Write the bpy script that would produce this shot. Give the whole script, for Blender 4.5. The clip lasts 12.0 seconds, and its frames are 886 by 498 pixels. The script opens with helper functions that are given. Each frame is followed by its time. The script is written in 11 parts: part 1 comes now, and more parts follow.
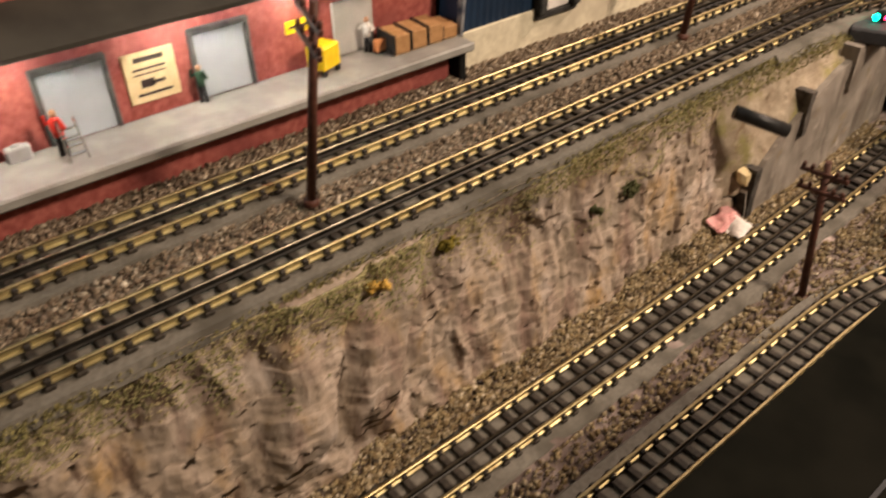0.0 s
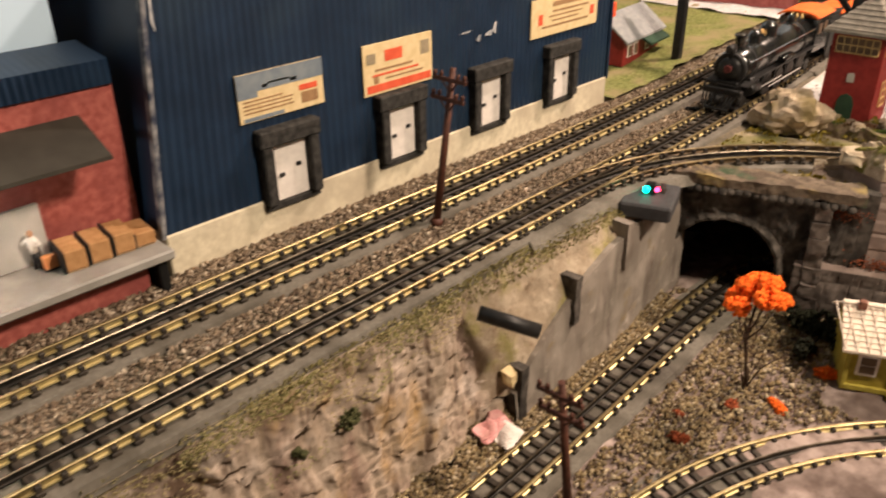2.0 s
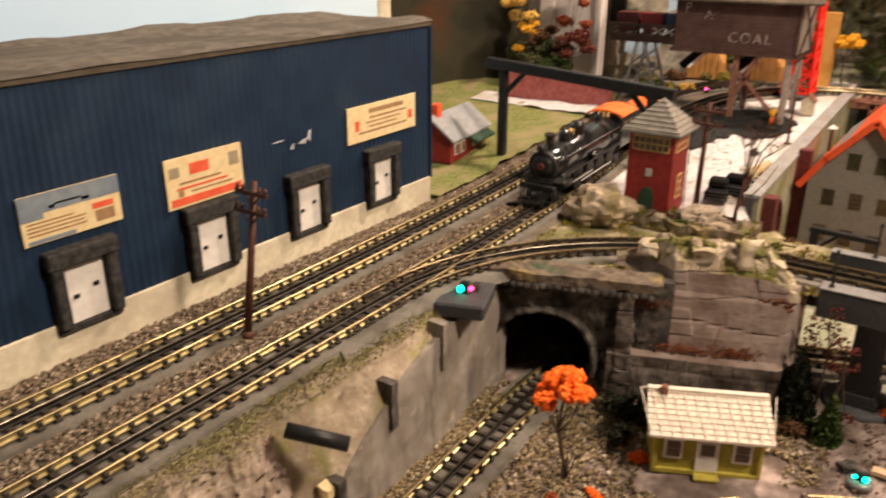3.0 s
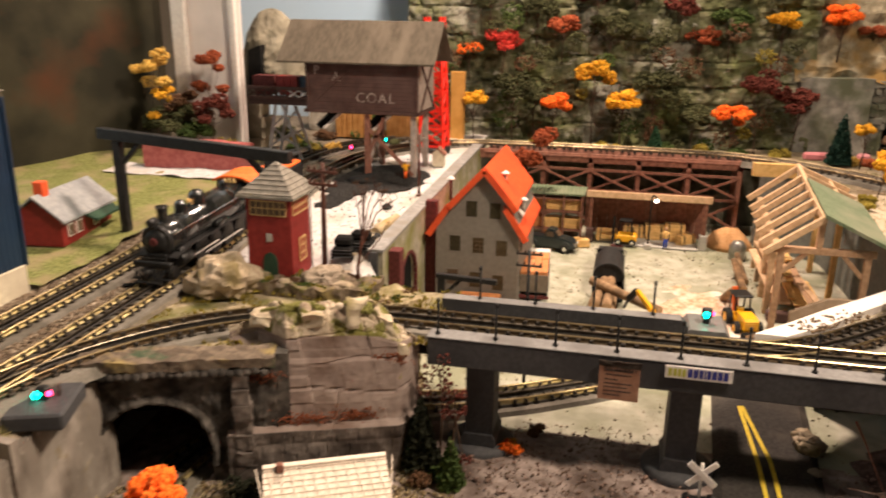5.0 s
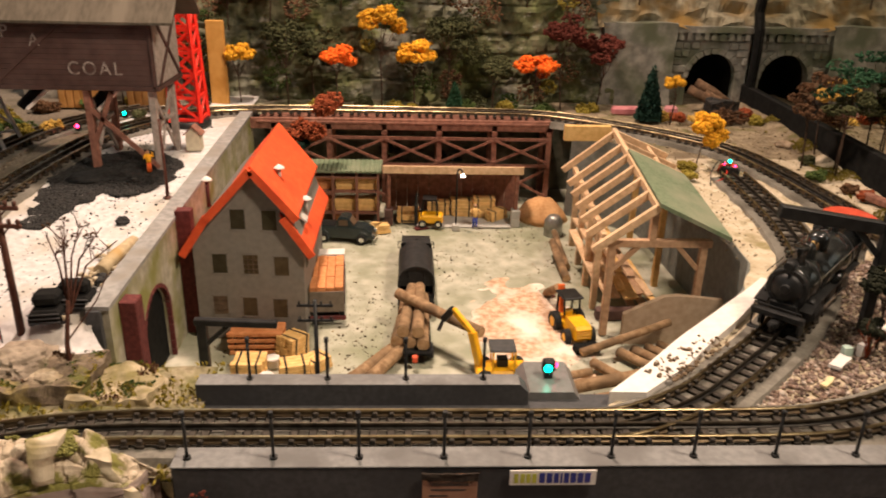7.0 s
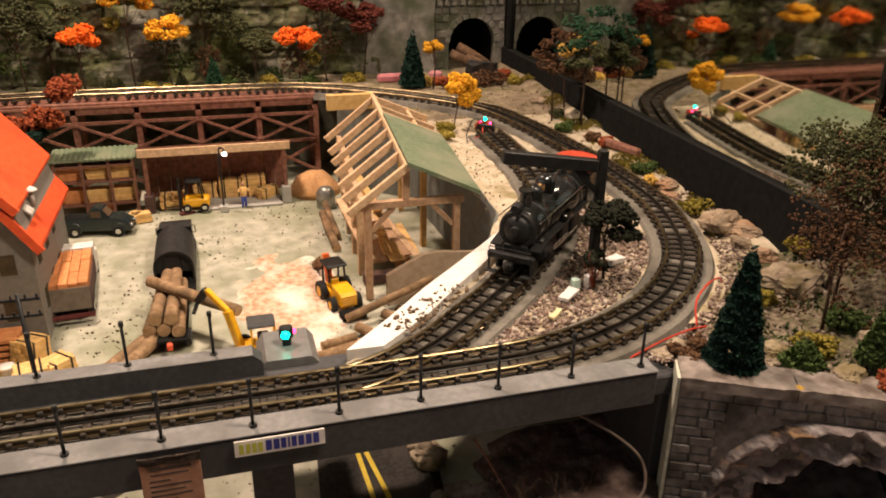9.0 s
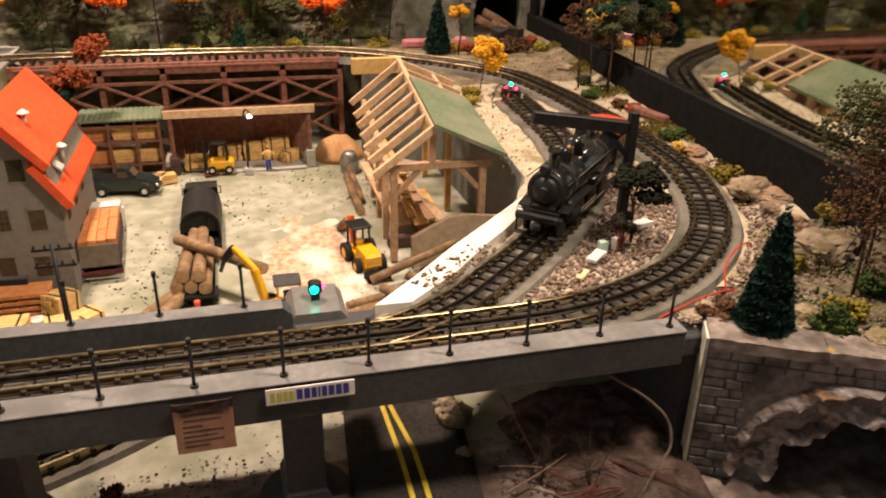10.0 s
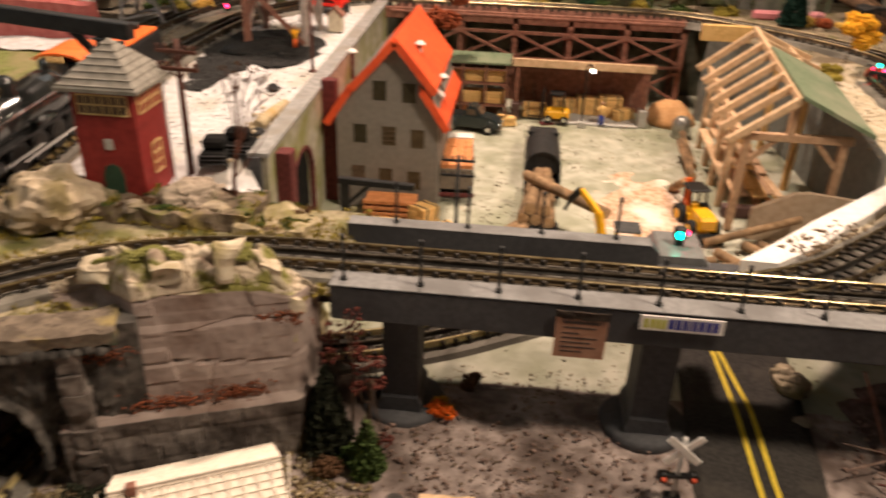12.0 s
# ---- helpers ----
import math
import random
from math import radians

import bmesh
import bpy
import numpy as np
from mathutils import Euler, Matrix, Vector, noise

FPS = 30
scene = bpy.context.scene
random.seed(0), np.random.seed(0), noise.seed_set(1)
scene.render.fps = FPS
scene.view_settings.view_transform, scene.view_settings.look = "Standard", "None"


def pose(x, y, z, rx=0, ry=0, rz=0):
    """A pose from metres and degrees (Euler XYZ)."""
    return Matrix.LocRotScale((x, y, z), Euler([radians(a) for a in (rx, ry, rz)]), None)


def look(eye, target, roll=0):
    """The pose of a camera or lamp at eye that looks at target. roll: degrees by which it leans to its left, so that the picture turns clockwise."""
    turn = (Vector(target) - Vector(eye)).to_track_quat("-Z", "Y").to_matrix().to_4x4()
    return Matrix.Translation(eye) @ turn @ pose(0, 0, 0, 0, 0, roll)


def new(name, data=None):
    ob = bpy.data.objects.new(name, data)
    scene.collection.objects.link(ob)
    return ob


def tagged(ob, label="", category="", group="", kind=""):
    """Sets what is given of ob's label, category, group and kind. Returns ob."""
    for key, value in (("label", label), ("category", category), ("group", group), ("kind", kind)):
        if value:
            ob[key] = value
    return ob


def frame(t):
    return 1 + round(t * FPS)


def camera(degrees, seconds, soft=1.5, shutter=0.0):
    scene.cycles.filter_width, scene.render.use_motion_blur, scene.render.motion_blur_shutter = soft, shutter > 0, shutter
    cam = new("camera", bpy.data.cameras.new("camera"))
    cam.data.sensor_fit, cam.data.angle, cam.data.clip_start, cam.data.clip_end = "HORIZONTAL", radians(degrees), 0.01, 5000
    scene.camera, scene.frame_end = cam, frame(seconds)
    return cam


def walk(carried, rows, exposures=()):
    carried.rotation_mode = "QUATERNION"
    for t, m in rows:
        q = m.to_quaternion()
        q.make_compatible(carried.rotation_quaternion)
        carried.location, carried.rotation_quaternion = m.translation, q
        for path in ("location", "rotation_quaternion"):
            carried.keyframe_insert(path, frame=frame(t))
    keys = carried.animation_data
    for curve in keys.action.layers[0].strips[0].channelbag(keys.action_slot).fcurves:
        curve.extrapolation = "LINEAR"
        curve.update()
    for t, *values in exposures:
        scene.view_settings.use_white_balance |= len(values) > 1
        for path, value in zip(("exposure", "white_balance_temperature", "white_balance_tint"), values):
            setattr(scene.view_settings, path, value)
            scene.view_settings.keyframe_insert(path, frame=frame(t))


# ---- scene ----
cam = camera(59.52, 12.0, soft=1.9, shutter=0.4)


def stand(x, y, z, yaw, pitch, roll):
    """Eye at x, y, z; yaw to the left of +y, pitch up, roll to its left."""
    return Matrix.Translation((x, y, z)) @ Euler((0, 0, radians(yaw))).to_matrix().to_4x4() @ pose(0, 0, 0, 90 + pitch) @ pose(0, 0, 0, 0, 0, roll)


ROWS = [
    (0, 0.32, 0.4928, 0.2811, 50.691, -36.058, -1.23),
    (0.5, 0.3304, 0.5306, 0.2785, 47.157, -31.066, -1.035),
    (1, 0.3322, 0.5873, 0.2877, 46.252, -28.931, -1.011),
    (1.5, 0.3328, 0.6446, 0.2915, 46.249, -28.235, -1.393),
    (2, 0.341, 0.7005, 0.298, 44.287, -27.824, -0.924),
    (2.5, 0.3574, 0.7301, 0.3075, 40.031, -24.914, -0.305),
    (3, 0.3822, 0.7435, 0.318, 34.461, -21.798, 0.165),
    (3.5, 0.4069, 0.7484, 0.3223, 27.964, -19.363, 1.505),
    (3.7, 0.4178, 0.7504, 0.3224, 25.406, -18.89, 1.512),
    (5.3, 0.4727, 0.8814, 0.3166, 9.147, -17.393, 1.022),
    (5.5, 0.4584, 0.9298, 0.3244, 6.154, -17.577, 1.402),
    (6, 0.4468, 1.0528, 0.3392, 0.535, -19.683, 1.653),
    (6.5, 0.4452, 1.0884, 0.3422, -1.854, -22.187, 1.427),
    (7, 0.4554, 1.0842, 0.3443, -2.764, -22.551, 1.5),
    (7.5, 0.4899, 1.0813, 0.3401, -7.239, -22.147, 1.676),
    (7.7, 0.5043, 1.079, 0.3399, -9.869, -22.247, 1.607),
    (9.3, 0.5389, 1.0744, 0.321, -16.56, -23.949, 0.909),
    (9.5, 0.5372, 1.0738, 0.3181, -16.534, -24.296, 0.915),
    (10, 0.5272, 1.0721, 0.312, -15.182, -25.408, 1.281),
    (10.5, 0.5153, 1.0714, 0.3029, -13.134, -26.678, 1.722),
    (11, 0.4921, 1.0677, 0.2986, -9.454, -27.958, 2.243),
    (11.5, 0.4661, 1.0542, 0.2987, -3.954, -28.42, 2.543),
    (12, 0.4248, 1.0283, 0.302, 5.177, -28.005, 2.061),
]
walk(cam, [(t, stand(*row)) for t, *row in ROWS],
     exposures=[(0.0, 0.0), (1.0, 0.08), (2.5, 0.15), (3.5, 0.02), (5.5, 0.24), (6.0, 0.05), (6.5, -0.07), (7.5, -0.12), (9.5, 0.0), (10.0, 0.05), (11.0, 0.03), (12.0, 0.0)])

# ---- light: a dim room with ceiling lamps over the layout ----
world = bpy.data.worlds.new("room_world")
world.use_nodes = True
world.node_tree.nodes["Background"].inputs[0].default_value = (1.0, 0.86, 0.68, 1)
world.node_tree.nodes["Background"].inputs[1].default_value = 0.035
scene.world = world


def ceiling_lamp(x, y, z, watts, size, colour, tx, ty, tz):
    data = bpy.data.lights.new("ceiling_lamp", "AREA")
    data.shape, data.size, data.energy, data.color = "DISK", size, watts, colour
    ob = new("ceiling_lamp", data)
    ob.matrix_world = look((x, y, z), (tx, ty, tz))
    return tagged(ob, "warm white ceiling lamp over the model railway", "lamp")


WARM = (1.0, 0.745, 0.585)
ceiling_lamp(0.32, 2.24, 1.35, 32.0, 0.16, WARM, 0.3, 1.8, 0)
ceiling_lamp(1.05, 1.33, 1.10, 26.0, 0.2, (1.0, 0.79, 0.605), -0.6, 1.1, 0.3)
scene.view_settings.exposure = 0.0

# ---- materials ----


def mat(name, c1, c2, rough=0.8, scale=90.0, bump=0.3, metal=0.0, c3=None, patch=9.0, amount=0.5, spec=0.3, vary=0.0, stretch=(1, 1, 1)):
    """Two tones of grain, patches of a third tone, fine relief."""
    m = bpy.data.materials.new(name)
    m.use_nodes = True
    nt = m.node_tree
    n, link = nt.nodes, nt.links.new
    p = n["Principled BSDF"]
    p.inputs["Roughness"].default_value, p.inputs["Metallic"].default_value = rough, metal
    p.inputs["Specular IOR Level"].default_value = spec
    where = n.new("ShaderNodeNewGeometry").outputs["Position"]
    if stretch != (1, 1, 1):
        mp = n.new("ShaderNodeMapping")
        mp.inputs["Scale"].default_value = stretch
        link(where, mp.inputs["Vector"])
        where = mp.outputs[0]
    fine = n.new("ShaderNodeTexNoise")
    fine.inputs["Scale"].default_value, fine.inputs["Detail"].default_value = scale, 6
    link(where, fine.inputs["Vector"])
    ramp = n.new("ShaderNodeValToRGB")
    ramp.color_ramp.elements[0].position, ramp.color_ramp.elements[1].position = 0.36, 0.64
    ramp.color_ramp.elements[0].color, ramp.color_ramp.elements[1].color = (*c1, 1), (*c2, 1)
    link(fine.outputs["Fac"], ramp.inputs[0])
    col = ramp.outputs[0]
    if c3:
        big = n.new("ShaderNodeTexNoise")
        big.inputs["Scale"].default_value, big.inputs["Detail"].default_value = patch, 5
        link(where, big.inputs["Vector"])
        r2 = n.new("ShaderNodeValToRGB")
        r2.color_ramp.elements[0].position, r2.color_ramp.elements[1].position = 0.62 - amount * 0.3, 0.74 - amount * 0.15
        link(big.outputs["Fac"], r2.inputs[0])
        mix = n.new("ShaderNodeMix")
        mix.data_type = "RGBA"
        link(r2.outputs[0], mix.inputs["Factor"])
        link(col, mix.inputs["A"])
        mix.inputs["B"].default_value = (*c3, 1)
        col = mix.outputs["Result"]
    if vary:
        info = n.new("ShaderNodeObjectInfo")
        isl = n.new("ShaderNodeNewGeometry")
        add = n.new("ShaderNodeMath")
        add.operation = "ADD"
        link(info.outputs["Random"], add.inputs[0])
        link(isl.outputs["Random Per Island"], add.inputs[1])
        mr = n.new("ShaderNodeMapRange")
        mr.inputs["From Max"].default_value = 2.0
        mr.inputs["To Min"].default_value, mr.inputs["To Max"].default_value = 1 - vary, 1 + vary
        link(add.outputs[0], mr.inputs["Value"])
        hsv = n.new("ShaderNodeHueSaturation")
        link(mr.outputs[0], hsv.inputs["Value"])
        link(col, hsv.inputs["Color"])
        col = hsv.outputs[0]
    link(col, p.inputs["Base Color"])
    if bump:
        b = n.new("ShaderNodeBump")
        b.inputs["Strength"].default_value, b.inputs["Distance"].default_value = min(1.0, bump), 0.0012
        link(fine.outputs["Fac"], b.inputs["Height"])
        link(b.outputs[0], p.inputs["Normal"])
    return m


def stone_mix(name, tones, rough=0.9):
    """Loose stones: each one takes its own tone, with a little grain."""
    m = bpy.data.materials.new(name)
    m.use_nodes = True
    nt = m.node_tree
    n, link = nt.nodes, nt.links.new
    p = n["Principled BSDF"]
    p.inputs["Roughness"].default_value, p.inputs["Specular IOR Level"].default_value = rough, 0.25
    geo = n.new("ShaderNodeNewGeometry")
    ramp = n.new("ShaderNodeValToRGB")
    cr = ramp.color_ramp
    for k, c in enumerate(tones):
        e = cr.elements[k] if k < 2 else cr.elements.new(k / (len(tones) - 1))
        e.position, e.color = k / (len(tones) - 1), (*c, 1)
    link(geo.outputs["Random Per Island"], ramp.inputs[0])
    fine = n.new("ShaderNodeTexNoise")
    fine.inputs["Scale"].default_value, fine.inputs["Detail"].default_value = 420, 4
    link(geo.outputs["Position"], fine.inputs["Vector"])
    mr = n.new("ShaderNodeMapRange")
    mr.inputs["To Min"].default_value, mr.inputs["To Max"].default_value = 0.55, 1.45
    link(fine.outputs["Fac"], mr.inputs["Value"])
    hsv = n.new("ShaderNodeHueSaturation")
    link(mr.outputs[0], hsv.inputs["Value"])
    link(ramp.outputs[0], hsv.inputs["Color"])
    link(hsv.outputs[0], p.inputs["Base Color"])
    return m


def layered(name, base, layers, rough=0.95, bump=1.0, relief=0.002):
    """Painted plaster: a base tone, then stains (scale, stretch, from, to, colour) one over another, and relief."""
    m = bpy.data.materials.new(name)
    m.use_nodes = True
    nt = m.node_tree
    n, link = nt.nodes, nt.links.new
    p = n["Principled BSDF"]
    p.inputs["Roughness"].default_value, p.inputs["Specular IOR Level"].default_value = rough, 0.2
    where = n.new("ShaderNodeNewGeometry").outputs["Position"]
    col, height = None, None
    for k, (scale, stretch, lo, hi, c) in enumerate(layers):
        mp = n.new("ShaderNodeMapping")
        mp.inputs["Scale"].default_value = stretch
        mp.inputs["Location"].default_value = (1.7 * k, 0.9 * k, 2.3 * k)
        link(where, mp.inputs["Vector"])
        tex = n.new("ShaderNodeTexNoise")
        tex.inputs["Scale"].default_value, tex.inputs["Detail"].default_value, tex.inputs["Roughness"].default_value = scale, 7, 0.6
        link(mp.outputs[0], tex.inputs["Vector"])
        r = n.new("ShaderNodeMapRange")
        r.inputs["From Min"].default_value, r.inputs["From Max"].default_value = lo, hi
        link(tex.outputs["Fac"], r.inputs["Value"])
        mix = n.new("ShaderNodeMix")
        mix.data_type = "RGBA"
        link(r.outputs[0], mix.inputs["Factor"])
        if col is None:
            mix.inputs["A"].default_value = (*base, 1)
        else:
            link(col, mix.inputs["A"])
        mix.inputs["B"].default_value = (*c, 1)
        col = mix.outputs["Result"]
        if height is None:
            height = tex.outputs["Fac"]
        else:
            add = n.new("ShaderNodeMath")
            add.operation = "MULTIPLY_ADD"
            add.inputs[1].default_value = 0.6
            link(tex.outputs["Fac"], add.inputs[0])
            link(height, add.inputs[2])
            height = add.outputs[0]
    link(col, p.inputs["Base Color"])
    b = n.new("ShaderNodeBump")
    b.inputs["Strength"].default_value, b.inputs["Distance"].default_value = bump, relief
    link(height, b.inputs["Height"])
    link(b.outputs[0], p.inputs["Normal"])
    return m


def glow(name, colour, strength):
    m = bpy.data.materials.new(name)
    m.use_nodes = True
    p = m.node_tree.nodes["Principled BSDF"]
    p.inputs["Base Color"].default_value = (*colour, 1)
    p.inputs["Emission Color"].default_value, p.inputs["Emission Strength"].default_value = (*colour, 1), strength
    return m


BALLAST = mat("ballast_ground", (0.12, 0.10, 0.075), (0.26, 0.215, 0.16), 0.95, 300, 0.8, c3=(0.10, 0.085, 0.055), patch=14)
ROADBED = mat("grey_roadbed", (0.152, 0.140, 0.117), (0.208, 0.191, 0.160), 0.85, 300, 0.3, c3=(0.10, 0.09, 0.072), patch=26, amount=0.55)
RAIL = mat("bright_rail", (0.56, 0.47, 0.23), (0.72, 0.62, 0.34), 0.46, 120, 0.1, metal=0.85, c3=(0.24, 0.18, 0.08), patch=30, amount=0.4, spec=0.6)
RAILHEAD = mat("polished_rail_head", (0.31, 0.245, 0.125), (0.46, 0.375, 0.205), 0.40, 120, 0.05, metal=1.0, c3=(0.30, 0.23, 0.12), patch=40, amount=0.4)
BROWNHEAD = mat("brown_rail_head", (0.30, 0.235, 0.13), (0.46, 0.375, 0.22), 0.28, 120, 0.05, metal=1.0, c3=(0.14, 0.10, 0.055), patch=40, amount=0.5)
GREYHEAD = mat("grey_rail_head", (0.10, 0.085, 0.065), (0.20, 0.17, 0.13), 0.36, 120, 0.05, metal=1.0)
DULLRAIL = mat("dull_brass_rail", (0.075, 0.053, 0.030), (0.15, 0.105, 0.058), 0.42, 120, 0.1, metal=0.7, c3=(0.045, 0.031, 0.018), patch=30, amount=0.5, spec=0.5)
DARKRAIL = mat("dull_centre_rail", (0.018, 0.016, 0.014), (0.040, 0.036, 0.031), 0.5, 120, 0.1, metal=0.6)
TIE = mat("dark_brown_tie", (0.022, 0.018, 0.014), (0.05, 0.04, 0.03), 0.7, 250, 0.3, vary=0.3)
CLIFF = layered("plaster_cliff", (0.325, 0.258, 0.195), [
    (60, (1, 1, 0.5), 0.42, 0.66, (0.46, 0.375, 0.305)), (24, (1, 1, 0.7), 0.52, 0.68, (0.36, 0.235, 0.105)), (36, (1, 1, 0.28), 0.52, 0.66, (0.23, 0.16, 0.125)),
    (62, (1, 1, 0.22), 0.55, 0.65, (0.115, 0.076, 0.052)), (18, (1, 1, 0.8), 0.57, 0.70, (0.46, 0.39, 0.335)), (150, (1, 1, 0.6), 0.60, 0.72, (0.14, 0.095, 0.065))])
ROCK = mat("plaster_rock", (0.17, 0.135, 0.10), (0.33, 0.27, 0.205), 0.95, 60, 0.9, c3=(0.13, 0.11, 0.05), patch=28, amount=0.5)
PALEROCK = mat("pale_cast_rock", (0.27, 0.21, 0.145), (0.45, 0.37, 0.265), 0.95, 70, 0.9, c3=(0.19, 0.15, 0.07), patch=32, amount=0.5)
DARKSTONE = mat("sooty_stone", (0.045, 0.04, 0.035), (0.135, 0.12, 0.105), 0.95, 110, 0.9, c3=(0.02, 0.018, 0.016), patch=28, amount=0.6)
GRIMY = mat("grimy_stonework", (0.095, 0.078, 0.068), (0.20, 0.17, 0.15), 0.95, 110, 0.9, c3=(0.055, 0.042, 0.035), patch=24, amount=0.55)
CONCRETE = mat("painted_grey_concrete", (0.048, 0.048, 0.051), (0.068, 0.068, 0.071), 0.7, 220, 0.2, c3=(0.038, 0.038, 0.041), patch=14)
YARD = mat("painted_yard_floor", (0.33, 0.33, 0.25), (0.50, 0.485, 0.39), 0.75, 45, 0.4, c3=(0.26, 0.27, 0.18), patch=13, amount=0.6)
PALETOP = mat("pale_grey_top", (0.17, 0.168, 0.165), (0.22, 0.216, 0.21), 0.8, 180, 0.25, c3=(0.13, 0.125, 0.12), patch=22)
DIRT = mat("brown_dirt", (0.18, 0.136, 0.118), (0.42, 0.34, 0.305), 0.95, 70, 0.8, c3=(0.085, 0.06, 0.05), patch=16, amount=0.55)
SNOW = mat("white_plaster_snow", (0.48, 0.465, 0.455), (0.63, 0.61, 0.60), 0.9, 120, 0.5, c3=(0.46, 0.41, 0.34), patch=16, amount=0.4)
GRASS = mat("grass_flock", (0.11, 0.125, 0.03), (0.25, 0.255, 0.085), 0.95, 220, 0.8, c3=(0.27, 0.22, 0.11), patch=22)
ASPHALT = mat("dark_asphalt", (0.023, 0.020, 0.018), (0.045, 0.040, 0.035), 0.85, 300, 0.3, c3=(0.07, 0.06, 0.05), patch=18, amount=0.3)
YELLOWPAINT = mat("yellow_line_paint", (0.62, 0.45, 0.03), (0.75, 0.56, 0.06), 0.6, 150, 0.2)
NAVY = mat("navy_corrugated_steel", (0.0062, 0.019, 0.044), (0.010, 0.027, 0.060), 0.45, 40, 0.15, c3=(0.015, 0.033, 0.060), patch=12, amount=0.3, spec=0.4)
CREAM = mat("cream_concrete", (0.60, 0.54, 0.40), (0.72, 0.66, 0.50), 0.9, 150, 0.3, c3=(0.5, 0.44, 0.33), patch=18)
BRICK = mat("painted_red_brick", (0.31, 0.075, 0.062), (0.44, 0.13, 0.105), 0.8, 180, 0.8, c3=(0.25, 0.062, 0.055), patch=25)
DOCKSLAB = mat("worn_dock_slab", (0.27, 0.262, 0.243), (0.34, 0.33, 0.305), 0.55, 60, 0.2, c3=(0.23, 0.22, 0.20), patch=26, amount=0.5, spec=0.4)
DOCK = mat("grey_dock_concrete", (0.42, 0.41, 0.38), (0.48, 0.465, 0.43), 0.75, 60, 0.15, c3=(0.36, 0.345, 0.31), patch=14)
BLACKROOF = mat("charcoal_roof", (0.030, 0.027, 0.021), (0.048, 0.043, 0.034), 0.7, 30, 0.15, c3=(0.055, 0.05, 0.04), patch=10, amount=0.3)
BLACK = mat("satin_black", (0.010, 0.010, 0.010), (0.02, 0.02, 0.02), 0.45, 120, 0.1)
GLOSSBLACK = mat("gloss_black_engine", (0.010, 0.011, 0.011), (0.018, 0.019, 0.018), 0.16, 120, 0.05, spec=0.8)
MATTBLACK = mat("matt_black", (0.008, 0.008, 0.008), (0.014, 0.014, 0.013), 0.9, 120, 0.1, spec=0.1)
WHITE = mat("white_paint", (0.70, 0.66, 0.62), (0.80, 0.76, 0.71), 0.6, 150, 0.15)
PALEBLUE = mat("pale_grey_backdrop", (0.50, 0.70, 0.90), (0.55, 0.74, 0.93), 0.8, 4, 0.05, c3=(0.60, 0.78, 0.94), patch=1.3)
POLE = mat("brown_pole_plastic", (0.06, 0.022, 0.014), (0.10, 0.038, 0.024), 0.6, 150, 0.2)
ORANGE = mat("orange_paint", (0.75, 0.13, 0.02), (0.85, 0.18, 0.035), 0.55, 100, 0.1)
REDROOF = mat("orange_red_roof", (0.70, 0.085, 0.025), (0.80, 0.115, 0.035), 0.6, 140, 0.2, c3=(0.62, 0.075, 0.025), patch=20)
GREYWALL = mat("warm_grey_wall", (0.185, 0.168, 0.145), (0.215, 0.195, 0.17), 0.8, 160, 0.15)
MAROON = mat("maroon_brick", (0.085, 0.02, 0.019), (0.14, 0.034, 0.031), 0.8, 200, 0.6)
TOWERRED = mat("dark_red_tower", (0.20, 0.018, 0.016), (0.26, 0.028, 0.024), 0.55, 150, 0.15)
BROWNWOOD = mat("red_brown_timber", (0.17, 0.075, 0.052), (0.28, 0.13, 0.09), 0.8, 140, 0.4, vary=0.2)
PALEWOOD = mat("bare_pale_wood", (0.50, 0.33, 0.19), (0.64, 0.45, 0.28), 0.75, 160, 0.3, vary=0.18)
LUMBER = mat("yellow_lumber", (0.62, 0.38, 0.13), (0.75, 0.49, 0.20), 0.7, 140, 0.25, vary=0.2)
REDLUMBER = mat("reddish_lumber", (0.50, 0.19, 0.065), (0.64, 0.27, 0.11), 0.7, 140, 0.25, vary=0.25)
LOG = mat("bark_log", (0.20, 0.12, 0.06), (0.36, 0.235, 0.13), 0.9, 160, 0.7, c3=(0.14, 0.09, 0.05), patch=40)
COALBROWN = mat("coal_tower_brown", (0.058, 0.030, 0.024), (0.088, 0.048, 0.040), 0.85, 60, 0.25, c3=(0.11, 0.068, 0.060), patch=9, amount=0.3)
OLDROOF = mat("weathered_roof", (0.072, 0.058, 0.041), (0.105, 0.087, 0.063), 0.9, 60, 0.25, c3=(0.135, 0.112, 0.083), patch=10, stretch=(3, 1, 1))
REDSTEEL = mat("red_crane_paint", (0.75, 0.02, 0.012), (0.85, 0.04, 0.02), 0.45, 150, 0.1)
GREENROOF = mat("green_roof_felt", (0.12, 0.165, 0.095), (0.185, 0.225, 0.14), 0.85, 200, 0.35, c3=(0.23, 0.245, 0.165), patch=18)
YELLOW = mat("yellow_machine", (0.80, 0.39, 0.008), (0.88, 0.47, 0.014), 0.4, 150, 0.08, spec=0.5)
PLASTICYELLOW = mat("bright_yellow_plastic", (0.85, 0.58, 0.01), (0.9, 0.66, 0.02), 0.45, 150, 0.08)
RUBBER = mat("black_rubber", (0.012, 0.012, 0.012), (0.022, 0.022, 0.022), 0.85, 200, 0.3)
CHROME = mat("bright_metal", (0.6, 0.6, 0.6), (0.75, 0.75, 0.74), 0.25, 100, 0.05, metal=1.0)
STEEL = mat("grey_plastic_case", (0.15, 0.15, 0.145), (0.19, 0.19, 0.185), 0.3, 150, 0.08, spec=0.6)
YELLOWHOUSE = mat("olive_yellow_wall", (0.36, 0.30, 0.045), (0.46, 0.385, 0.07), 0.75, 150, 0.2)
